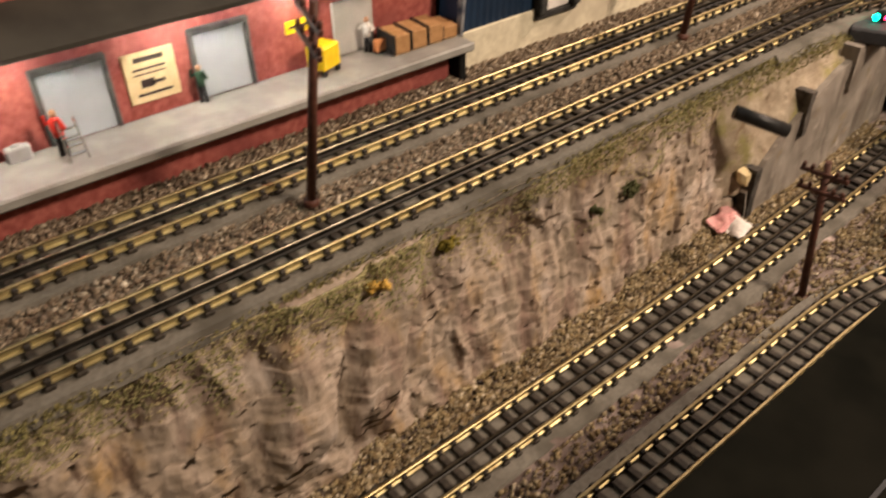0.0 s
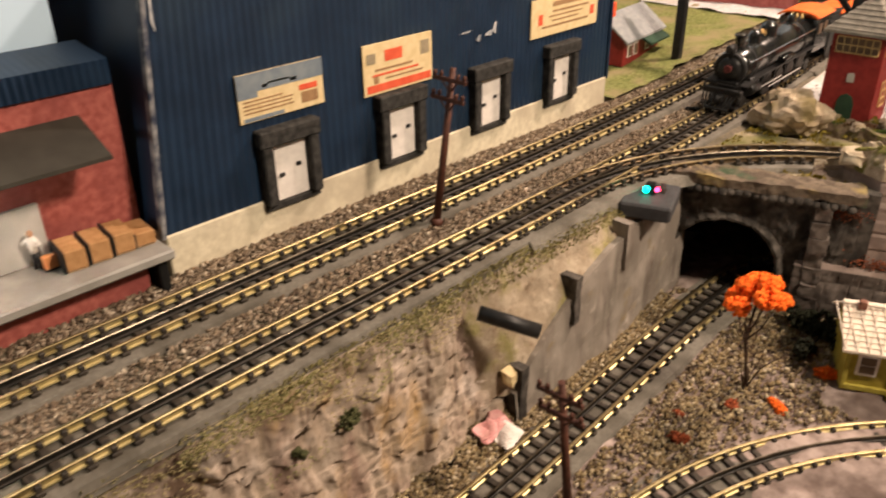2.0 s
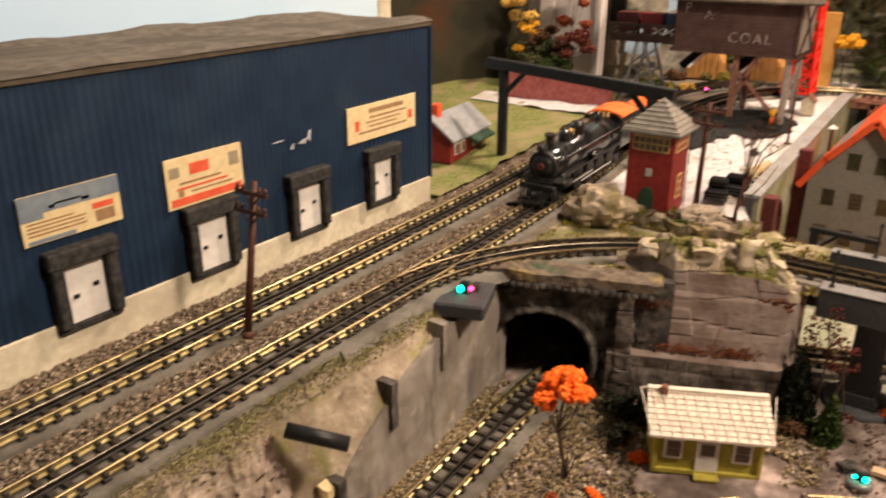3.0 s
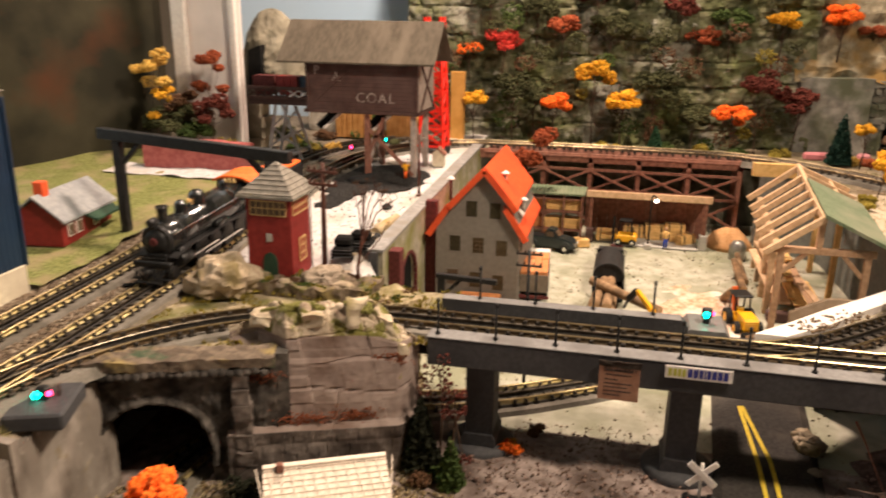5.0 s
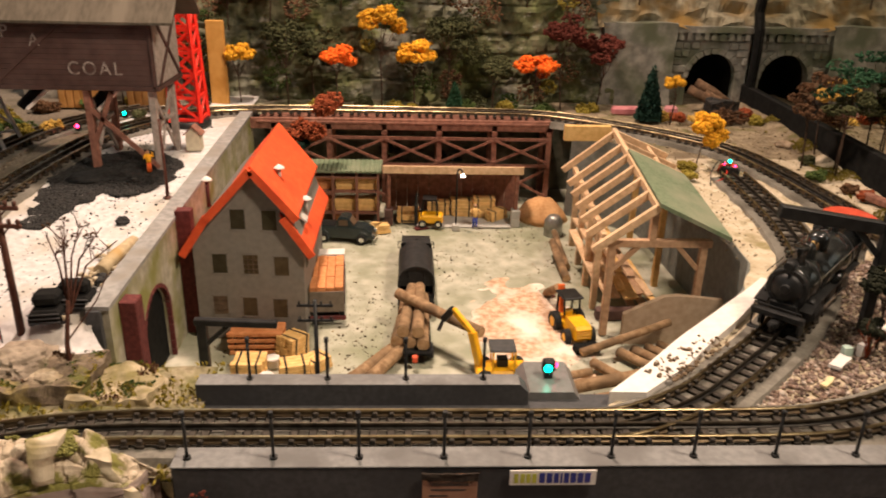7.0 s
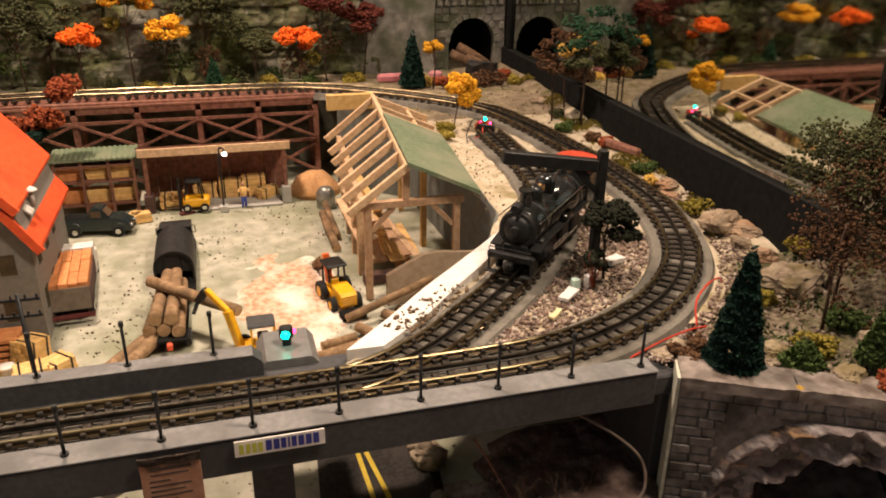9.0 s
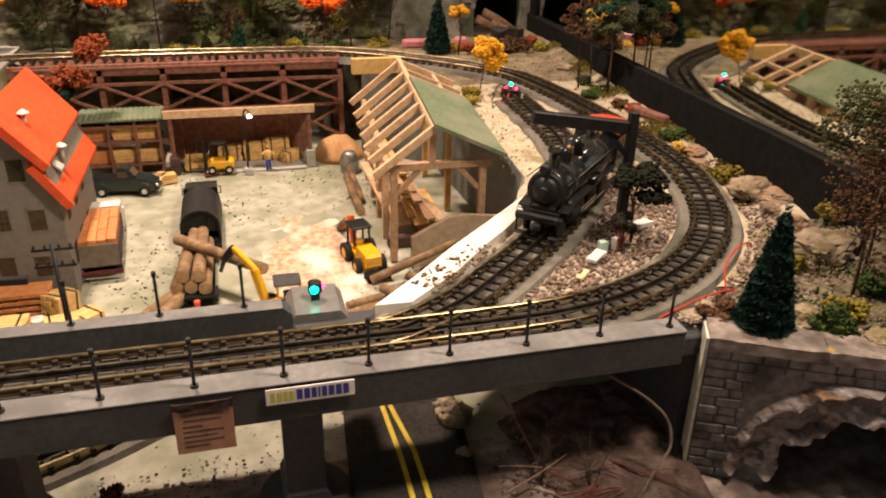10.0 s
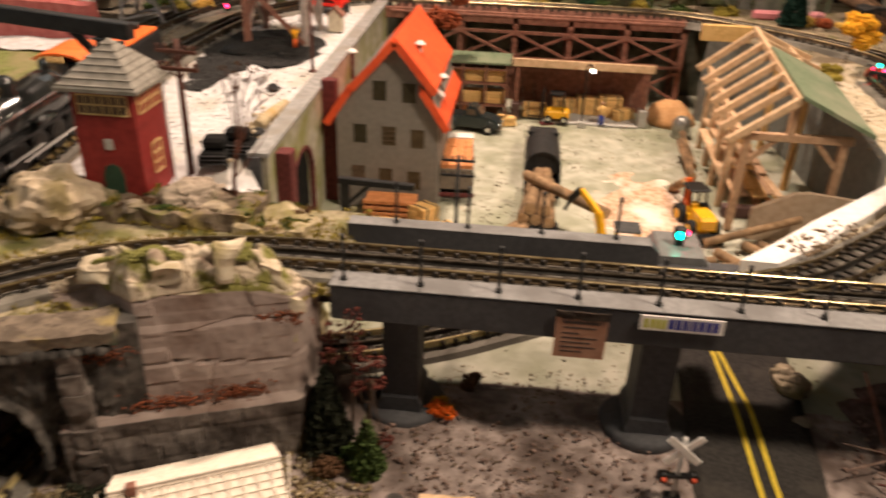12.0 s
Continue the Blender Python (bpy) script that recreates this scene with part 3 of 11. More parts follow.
def railway(ctrl, label, dz=0.0, every=0.0146, dull_from=None, grey_from=None, bare=None, trim=-9.0):
    """Three rails on ties and a foam bed; no bed where bare(p) holds; other rail tones past a depth."""
    line = spline(ctrl)
    for p in line:
        p.z += dz
    th = thing("railway_track", Matrix.Identity(4), label, "track", "tracks of the layout")
    runs = [[]]
    for p in line:
        if bare and bare(p):
            if runs[-1]:
                runs.append([])
            continue
        if runs[-1] and (p.y < trim) != (runs[-1][-1].y < trim):
            runs.append([runs[-1][-1]])
        runs[-1].append(p)
    for run in runs:
        if len(run) > 2:
            raw("roadbed", *sweep(run, TRIMBED if run[len(run) // 2].y < trim else BED), ROADBED).parent = th
    k = len(PROF)
    for off in (-0.0165, 0.0, 0.0165):
        rail = raw("rail", *sweep(line, PROF if off else SLIM, off, 0 if off else -0.0004), RAIL if off else DARKRAIL)
        rail.parent = th
        for m in ((RAILHEAD, DULLRAIL, BROWNHEAD, GREYHEAD) if off else (GREYHEAD, DARKRAIL, GREYHEAD, GREYHEAD)):
            rail.data.materials.append(m)
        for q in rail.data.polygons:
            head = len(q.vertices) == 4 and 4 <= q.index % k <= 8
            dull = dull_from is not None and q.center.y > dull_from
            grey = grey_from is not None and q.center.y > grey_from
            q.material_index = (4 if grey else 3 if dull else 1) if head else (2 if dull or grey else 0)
    run, extra = 0.0, []
    for a, b in zip(line, line[1:]):
        run += (b - a).length
        if run < every:
            continue
        run -= every
        d = b - a
        m = Matrix.Translation(a) @ Matrix.Rotation(math.atan2(-d.x, d.y), 4, "Z")
        if a.y > 2.24 or a.y < 0.1:
            extra.append(m)
            continue
        o = new("tie", TIEMESH)
        o.parent = th
        o.matrix_basis = m
    if extra:
        v, f = [], []
        for m in extra:
            n = len(v)
            v += [m @ q.co for q in TIEMESH.vertices]
            f += [[n + i for i in q.vertices] for q in TIEMESH.polygons]
        o = raw("far_tie", v, f, TIE)
        o.parent = th
        tagged(o, "dark brown ties of the far stretch", kind="stuff")
    return th


def up(pts, dz=0.0):
    return [(x, y, rise(y, x) + dz) for x, y in pts]


def arc(cx, cy, r, a0, a1, n=9):
    return [(cx + r * math.cos(radians(a0 + (a1 - a0) * i / n)), cy + r * math.sin(radians(a0 + (a1 - a0) * i / n))) for i in range(n + 1)]


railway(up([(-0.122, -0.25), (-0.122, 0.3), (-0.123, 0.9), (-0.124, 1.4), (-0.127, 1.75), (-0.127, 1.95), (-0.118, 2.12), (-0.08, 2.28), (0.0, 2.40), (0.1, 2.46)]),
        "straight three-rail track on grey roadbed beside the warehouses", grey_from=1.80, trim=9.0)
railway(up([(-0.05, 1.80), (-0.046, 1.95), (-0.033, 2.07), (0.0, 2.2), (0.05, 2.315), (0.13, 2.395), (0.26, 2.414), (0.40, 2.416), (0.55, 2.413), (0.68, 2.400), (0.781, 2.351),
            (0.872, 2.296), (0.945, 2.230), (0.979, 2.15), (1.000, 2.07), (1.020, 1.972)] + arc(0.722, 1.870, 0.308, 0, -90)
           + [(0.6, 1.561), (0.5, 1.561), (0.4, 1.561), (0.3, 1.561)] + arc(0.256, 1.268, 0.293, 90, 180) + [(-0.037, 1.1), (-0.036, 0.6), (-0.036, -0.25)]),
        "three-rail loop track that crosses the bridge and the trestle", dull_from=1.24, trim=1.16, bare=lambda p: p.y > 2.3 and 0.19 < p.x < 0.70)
railway(up([(-0.037, 1.18), (-0.039, 1.3), (-0.044, 1.5), (-0.049, 1.7), (-0.05, 1.82)]), "three-rail switch leg straight past the tunnel", -0.0012, trim=9.0)
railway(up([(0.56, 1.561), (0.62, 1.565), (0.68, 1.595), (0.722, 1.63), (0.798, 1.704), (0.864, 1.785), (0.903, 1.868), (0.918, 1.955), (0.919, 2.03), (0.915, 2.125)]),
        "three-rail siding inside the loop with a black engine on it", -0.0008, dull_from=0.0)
railway([(x, y, yard_z(x, y) + 0.004) for x, y in [(0.061, -0.25), (0.061, 0.5), (0.061, 1.0), (0.061, 1.38), (0.08, 1.48), (0.135, 1.55), (0.21, 1.585), (0.29, 1.607), (0.36, 1.635),
                                           (0.43, 1.675), (0.48, 1.705)]], "three-rail track of the lower level into the tunnel")
railway([(x, y, yard_z(0.2, 1.0) + 0.004 + 0.4 * (yard_z(x, y) - yard_z(0.2, 1.0))) for x, y in [(0.152, -0.25), (0.152, 0.5), (0.152, 0.9)] + arc(0.545, 1.03, 0.393, 180, 60, 14)],
        "curved three-rail track of the lower level")

# ---- bridge ----
br = thing("bridge", Matrix.Translation((0.296, 1.51, 0)), "grey painted girder bridge with low parapets and thin posts", "bridge")
bm = B()
box(bm, (0.0, 0.005, -0.026), (0.547, 0.027, 0.004), 0.0015)
part("girder", bm, CONCRETE, br)
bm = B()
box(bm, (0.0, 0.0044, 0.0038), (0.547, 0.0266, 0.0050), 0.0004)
part("walkway", bm, PALETOP, br, "pale grey strip on the girder's top")
bm = B()
box(bm, (-0.03, 0.027, -0.026), (0.56, 0.115, -0.009), 0.001)
part("deck", bm, CONCRETE, br)
bm = B()
prism(bm, [(-0.006, -0.03), (-0.006, 0.010), (0.249, 0.010), (0.256, 0.003), (0.256, -0.03)], 0.098, 0.113)
part("rear_parapet", bm, CONCRETE, br)
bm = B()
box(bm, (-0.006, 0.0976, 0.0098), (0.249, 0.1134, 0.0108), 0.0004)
part("coping", bm, PALETOP, br, "pale grey parapet top")
POST = bpy.data.meshes.new("post")
bm = B()
tube(bm, [(0, 0, 0), (0, 0, 0.036)], 0.0012, 8)
tube(bm, [(0, 0, 0.034), (0, 0, 0.038)], 0.0018, 8)
tube(bm, [(0, 0, -0.0005), (0, 0, 0.002)], 0.0028, 8)
bm.to_mesh(POST)
bm.free()
POST.materials.append(BLACK)
for i in range(10):
    o = new("post", POST)
    o.parent = br
    o.location = (-0.035 + 0.0412 * (i + 1) * 1.42 - 0.014, 0.014, 0.005)
for i, x in enumerate((0.005, 0.066, 0.128, 0.19)):
    o = new("post", POST)
    o.parent = br
    o.location = (x + 0.03, 0.106, 0.010)
for x in (0.052, 0.254):
    bm = B()
    z0 = yard_z(0.4, 1.53)
    prism(bm, [(x - 0.0145, z0), (x - 0.0145, -0.03), (x + 0.0145, -0.03), (x + 0.0145, z0)], 0.022, 0.06)
    p = part("pier", bm, CONCRETE, br)
    bm = B()
    lathe(bm, [(0.036, z0 - 0.006), (0.036, z0 + 0.003), (0.033, z0 + 0.006), (0.02, z0 + 0.007)], 24, Matrix.Translation((x, 0.04, 0)))
    part("plinth", bm, CONCRETE, p)
    bm = B()
    prism(bm, [(x - 0.018, z0), (x - 0.018, z0 + 0.014), (x - 0.0145, z0 + 0.02), (x + 0.0145, z0 + 0.02), (x + 0.018, z0 + 0.014), (x + 0.018, z0)], 0.018, 0.064)
    part("footing", bm, CONCRETE, p)
bm = B()
box(bm, (0.562, 0.022, -0.17), (0.582, 0.17, -0.027), 0.0015)
part("abutment", bm, CONCRETE, br)
bm = B()
box(bm, (0.548, 0.016, -0.027), (0.582, 0.06, -0.009), 0.0015)
part("bearing_block", bm, CONCRETE, br)

# ---- warehouse of blue corrugated steel ----


def warehouse():
    L, H, D, lean = 0.606, 0.224, 0.20, 0.020
    th = thing("warehouse", Matrix.Translation((-0.187, 0.934, 0)), "navy corrugated warehouse on cream concrete with four white doors", "building")
    bm = B()
    prof, n = [], 150
    for i in range(n + 1):
        y = L * i / n
        prof.append((y, 0.0008 * (1 if (i % 2) else 0)))
    lo, hi = [], []
    for y, x in prof:
        lo.append(bm.verts.new((x, y, 0.024)))
        hi.append(bm.verts.new((x, y + lean * max(0, 1 - y / 0.12), H)))
    for i in range(n):
        bm.faces.new((lo[i], lo[i + 1], hi[i + 1], hi[i]))
    prism(bm, [(0.0, 0.024), (lean, H), (L, H), (L, 0.024)], -D, -0.0005, "x")
    part("wall", bm, NAVY, th)
    bm = B()
    box(bm, (-D, 0.0, -0.012), (0.0025, L, 0.030), 0.001)
    part("base", bm, CREAM, th)
    v, f = [], []
    for i in range(13):
        for j in range(41):
            x, y = -D - 0.004 + (D + 0.009) * i / 12, lean - 0.004 + (L - lean + 0.008) * j / 40
            v.append((x, y, H + 0.001 + (0.010 * max(0, wob(x, y, 0, 9)) + 0.004 * max(0, wob(x, y, 5, 25))) * (1 if 0 < i < 12 else 0.25)))
    for i in range(12):
        for j in range(40):
            f.append((i * 41 + j, (i + 1) * 41 + j, (i + 1) * 41 + j + 1, i * 41 + j + 1))
    roof = raw("roof", v, f, mat("tar_roof", (0.10, 0.085, 0.065), (0.17, 0.145, 0.115), 0.95, 90, 0.6))
    roof.parent = th
    bm = B()
    box(bm, (-D - 0.002, lean - 0.002, H - 0.004), (0.003, L + 0.002, H + 0.0015), 0.0008)
    part("roof_edge", bm, OLDROOF, th)
    for cy in (-0.0015, L + 0.0015):
        bm = B()
        beam(bm, (-0.0005, cy, 0.028), (-0.0005, cy + (lean * 0.97 if cy < 0 else 0), H - 0.004), 0.007, 0.004, 0.0006)
        part("corner_trim", bm, mat("scuffed_trim", (0.03, 0.04, 0.07), (0.30, 0.30, 0.30), 0.7, 90, 0.2) if cy < 0 else NAVY, th)
    for dy in (0.119, 0.249, 0.378, 0.503):
        bm = B()
        w, z0, z1 = 0.0285, 0.020, 0.092
        box(bm, (-0.001, dy - w, z0 + 0.006), (0.011, dy - w + 0.010, z1 - 0.014), 0.0012)
        box(bm, (-0.001, dy + w - 0.010, z0 + 0.006), (0.011, dy + w, z1 - 0.014), 0.0012)
        box(bm, (-0.001, dy - w - 0.002, z1 - 0.014), (0.012, dy + w + 0.002, z1), 0.0012)
        box(bm, (-0.001, dy - w, z0), (0.006, dy + w, z0 + 0.006), 0.0008)
        fr = part("door_surround", bm, mat("dock_rubber", (0.015, 0.015, 0.014), (0.05, 0.048, 0.045), 0.9, 160, 0.6), th, "dark foam dock surround")
        bm = B()
        box(bm, (-0.002, dy - w + 0.010, z0 + 0.006), (0.0035, dy + w - 0.010, z1 - 0.014), 0.0006)
        d = part("door", bm, WHITE, th, "white loading door")
        for hy in (-0.009, 0.009):
            bm = B()
            box(bm, (0.0035, dy + hy - 0.0025, 0.050 + hy * 0.3), (0.0052, dy + hy + 0.0025, 0.0535 + hy * 0.3), 0.0005)
            part("door_handle", bm, BLACK, d)
    # three paper billboards; their print as bars
    def board(y0, y1, z0, z1, label, m, bars):
        bm = B()
        box(bm, (0.0012, y0, z0), (0.0030, y1, z1), 0.0003)
        s = part("sign", bm, m, th, label)
        for a, b, c, d, mm in bars:
            bm = B()
            box(bm, (0.0030, y0 + a * (y1 - y0), z0 + b * (z1 - z0)), (0.0033, y0 + c * (y1 - y0), z0 + d * (z1 - z0)))
            part("print", bm, mm, s)
    board(0.078, 0.162, 0.100, 0.139, "faded blue and tan billboard", PAPER, [(0, 0.62, 1, 1.0, SIGNBLUE), (0, 0.5, 0.22, 0.62, SIGNBLUE), (0.72, 0.12, 0.92, 0.36, BROWNINK), (0.70, 0.40, 0.92, 0.52, INKRED),
          (0.05, 0.42, 0.5, 0.45, BROWNINK), (0.05, 0.34, 0.62, 0.37, BROWNINK), (0.05, 0.26, 0.6, 0.29, BROWNINK), (0.05, 0.18, 0.62, 0.21, BROWNINK), (0.04, 0.02, 0.5, 0.10, SIGNBLUE), (0.34, 0.72, 0.6, 0.76, PAPER), (0.28, 0.66, 0.34, 0.73, PAPER), (0.6, 0.66, 0.68, 0.73, PAPER)])
    board(0.207, 0.294, 0.093, 0.139, "tan and red billboard", PAPER, [(0.04, 0.05, 0.97, 0.2, INKRED), (0.30, 0.62, 0.55, 0.84, INKRED), (0.12, 0.36, 0.78, 0.40, INKRED), (0.16, 0.46, 0.7, 0.5, BROWNINK),
          (0.05, 0.62, 0.17, 0.82, FADEDGREY), (0.82, 0.58, 0.95, 0.86, FADEDGREY), (0.3, 0.27, 0.85, 0.30, BROWNINK), (0.14, 0.22, 0.2, 0.36, BROWNINK)])
    board(0.447, 0.573, 0.103, 0.144, "tan billboard with brown print", PAPER, [(0.3, 0.75, 0.8, 0.87, BROWNINK), (0.1, 0.32, 0.16, 0.6, INKRED), (0.3, 0.60, 0.85, 0.65, BROWNINK), (0.25, 0.48, 0.75, 0.52, BROWNINK), (0.3, 0.36, 0.7, 0.4, BROWNINK),
          (0.15, 0.22, 0.85, 0.27, BROWNINK), (0.88, 0.3, 0.94, 0.55, INKRED)])
    # old white scuffs where a sign came off
    SCUFF = mat("scuffed_white", (0.25, 0.27, 0.3), (0.6, 0.6, 0.6), 0.8, 200, 0.1)
    for y, z, ln, t in ((0.335, 0.128, 0.018, 0.0012), (0.372, 0.121, 0.014, 0.004), (0.385, 0.124, 0.006, 0.009), (0.36, 0.118, 0.006, 0.005), (0.02, 0.19, 0.003, 0.02)):
        bm = B()
        prism(bm, [(y, z), (y + ln * 0.4, z + t * 0.8), (y + ln, z + t), (y + ln * 0.7, z - t * 0.4)], 0.0012, 0.0016, "x")
        part("scuff", bm, SCUFF, th, "white scuff of a torn-off sign")


warehouse()

# ---- backdrop panels ----
bm = B()
box(bm, (-0.61, 0.95, -0.2), (-0.59, 1.938, 1.1))
solo("backdrop_sky", bm, PALEBLUE, "pale grey-blue painted sky panel behind the navy warehouse", "backdrop", kind="structure")
HILL = layered("painted_hillside", (0.085, 0.092, 0.042), [(30, (1, 1, 0.6), 0.42, 0.62, (0.15, 0.145, 0.085)), (12, (0.7, 1, 0.7), 0.50, 0.62, (0.24, 0.235, 0.19)), (45, (0.8, 1, 1.4), 0.58, 0.70, (0.36, 0.35, 0.30)),
    (16, (1, 1, 1), 0.54, 0.68, (0.035, 0.038, 0.022)), (8, (1, 1, 1), 0.56, 0.70, (0.13, 0.15, 0.05))])
bm = B()
box(bm, (-0.80, 1.70, -0.1), (-0.78, 2.8, 1.1))
solo("backdrop_dark", bm, mat("dark_woodland_print", (0.016, 0.015, 0.008), (0.045, 0.040, 0.022), 0.9, 9, 0.2, c3=(0.07, 0.028, 0.012), patch=7, amount=0.35), "dark painted woodland panel", "backdrop", kind="structure")
bm = B()
prism(bm, [(-0.598, 1.9755), (-0.430, 2.245), (-0.438, 2.250), (-0.606, 1.9755)], -0.1, 1.1, "z")
solo("backdrop_dark", bm, bpy.data.materials["dark_woodland_print"], "dark painted woodland panel behind the grass", "backdrop", kind="structure")
bm = B()
box(bm, (-0.612, 1.9385, -0.1), (-0.585, 1.975, 1.1), 0.003)
solo("backdrop_post", bm, CREAM, "cream wooden edge post of the sky panel", "post", kind="structure")
bm = B()
box(bm, (-0.62, 2.735, 0.0), (0.16, 2.745, 1.1))
solo("backdrop_sky", bm, PALEBLUE, "pale blue painted sky panel behind the coaling tower", "backdrop", kind="structure")
bm = B()
box(bm, (-0.30, -0.5, -0.02), (-0.285, 0.925, 1.1))
solo("backdrop_sky", bm, PALEBLUE, "pale grey-blue painted sky panel behind the freight house", "backdrop", kind="structure")
# hillside behind the trestle: stepped blocks of rock
v, f = [], []
NX, NZ = 260, 190
ROWS_Z = [-0.12, -0.02, 0.035, 0.075, 0.13, 0.165, 0.215, 0.26, 0.32, 0.36, 0.42, 0.47, 0.55, 0.62, 0.75]
for j in range(NZ + 1):
    for i in range(NX + 1):
        x, t = -0.02 + 0.86 * i / NX, j / NZ
        z = -0.12 + 0.82 * t
        zz = z + 0.012 * wob(x, 0.2, 0.7, 9)
        k = max(n for n in range(len(ROWS_Z)) if n == 0 or ROWS_Z[n] <= zz)
        lo, hi = ROWS_Z[k], ROWS_Z[min(k + 1, len(ROWS_Z) - 1)] + 1e-4
        u = x * (7 + 3 * math.sin(k * 2.1)) + 0.37 * k + 0.25 * wob(x, z, 1.0, 12)
        c, fr = math.floor(u), u - math.floor(u)
        edge = min(fr, 1 - fr) * 0.12 , min(zz - lo, hi - zz)
        off = 0.014 * noise.noise(Vector((c * 3.7 + 0.5, k * 5.3 + 0.5, 0.3))) - 0.010 * k / 12
        off += 0.006 * max(0, 1 - min(edge) / 0.006)
        y = 2.515 + 0.13 * t + off + 0.012 * wob(x, z, 0.3, 18) + 0.006 * wob(x, z, 2.0, 55) + 0.003 * wob(x, z, 4.0, 140)
        v.append((x, y, z))
for j in range(NZ):
    for i in range(NX):
        f.append((j * (NX + 1) + i, j * (NX + 1) + i + 1, (j + 1) * (NX + 1) + i + 1, (j + 1) * (NX + 1) + i))
tagged(raw("hillside", v, f, HILL), "steep dark green and grey rocky hillside with trees", "hill", kind="structure")
terrain("ground_ledge", lambda y: (0.10, 0.83), 2.452, 2.60, 120, 24, lambda x, y: 0.034 + 0.05 * (y - 2.45) + 0.006 * wob(x, y, 0, 22) + 0.002 * wob(x, y, 0, 80), mat("ledge_ground", (0.10, 0.11, 0.05), (0.24, 0.23, 0.14), 0.95, 60, 0.8, c3=(0.34, 0.31, 0.24), patch=16, amount=0.5),
        "mossy stone ledge between the trestle track and the hillside")
bm = B()
box(bm, (-0.8, 2.76, -0.2), (1.6, 2.78, 1.1))
solo("backdrop_rear", bm, mat("dim_rear_panel", (0.10, 0.09, 0.07), (0.17, 0.15, 0.12), 0.9, 6, 0.2), "dim painted panel behind the layout", "backdrop", kind="structure")

# ---- mirror on the side of the layout ----
mr = thing("mirror", Matrix.Translation((1.095, 1.64, 0)), "tall plain mirror with a wide black bottom rail", "mirror")
MIRROR = bpy.data.materials.new("mirror_glass")
MIRROR.use_nodes = True
pr = MIRROR.node_tree.nodes["Principled BSDF"]
pr.inputs["Base Color"].default_value, pr.inputs["Metallic"].default_value, pr.inputs["Roughness"].default_value = (0.62, 0.64, 0.60, 1), 1.0, 0.035
bm = B()
box(bm, (0.0, -0.02, 0.055), (0.006, 0.96, 1.0))
part("glass", bm, MIRROR, mr)
bm = B()
prism(bm, [(-0.02, 0.0), (-0.02, 0.066), (0.88, 0.081), (0.98, 0.083), (0.98, 0.02)], -0.008, 0.0, "x")
part("bottom_rail", bm, MATTBLACK, mr, "matt black bottom rail")

# ---- shared small builders ----


def rough_block(bm, a, b, amp=0.003, n=(6, 4, 5), freq=60.0, seed=0.0):
    """A lump of cast rock: a cut-up box with uneven faces."""
    a, b = Vector(a), Vector(b)
    grid = {}

    def vert(i, j, k):
        if (i, j, k) not in grid:
            p = Vector((a.x + (b.x - a.x) * i / n[0], a.y + (b.y - a.y) * j / n[1], a.z + (b.z - a.z) * k / n[2]))
            q = p * freq + Vector((seed, seed * 1.7, seed * 0.6))
            d = noise.noise_vector(q) * amp + noise.noise_vector(q * 0.35) * amp * 1.3
            grid[i, j, k] = bm.verts.new(p + d)
        return grid[i, j, k]

    for i in range(n[0]):
        for j in range(n[1]):
            bm.faces.new((vert(i, j, 0), vert(i, j + 1, 0), vert(i + 1, j + 1, 0), vert(i + 1, j, 0)))
            bm.faces.new((vert(i, j, n[2]), vert(i + 1, j, n[2]), vert(i + 1, j + 1, n[2]), vert(i, j + 1, n[2])))
    for i in range(n[0]):
        for k in range(n[2]):
            bm.faces.new((vert(i, 0, k), vert(i + 1, 0, k), vert(i + 1, 0, k + 1), vert(i, 0, k + 1)))
            bm.faces.new((vert(i, n[1], k), vert(i, n[1], k + 1), vert(i + 1, n[1], k + 1), vert(i + 1, n[1], k)))
    for j in range(n[1]):
        for k in range(n[2]):
            bm.faces.new((vert(0, j, k), vert(0, j, k + 1), vert(0, j + 1, k + 1), vert(0, j + 1, k)))
            bm.faces.new((vert(n[0], j, k), vert(n[0], j + 1, k), vert(n[0], j + 1, k + 1), vert(n[0], j, k + 1)))
    return bm


def boulder(x, y, z, r, material, label="pale cast plaster boulder beside the track", squash=0.7, seed=0.0, name="boulder"):
    bm = B()
    bmesh.ops.create_icosphere(bm, subdivisions=4, radius=1.0)
    for v in bm.verts:
        q = v.co * 1.3 + Vector((seed, seed * 2.1, seed * 0.7))
        _, cell = noise.voronoi(q * 1.1)
        k = 1 + 0.40 * noise.noise(q) + 0.20 * noise.noise(cell[0] * 2.3) + 0.14 * noise.noise(q * 2.7) + 0.09 * noise.noise(q * 6) + 0.05 * noise.noise(q * 14)
        v.co = Vector((v.co.x * k * r, v.co.y * k * r, max(-0.3, v.co.z * k) * r * squash))
    return solo(name, bm, material, label, "rock", Matrix.Translation((x, y, z)), "loose rocks")


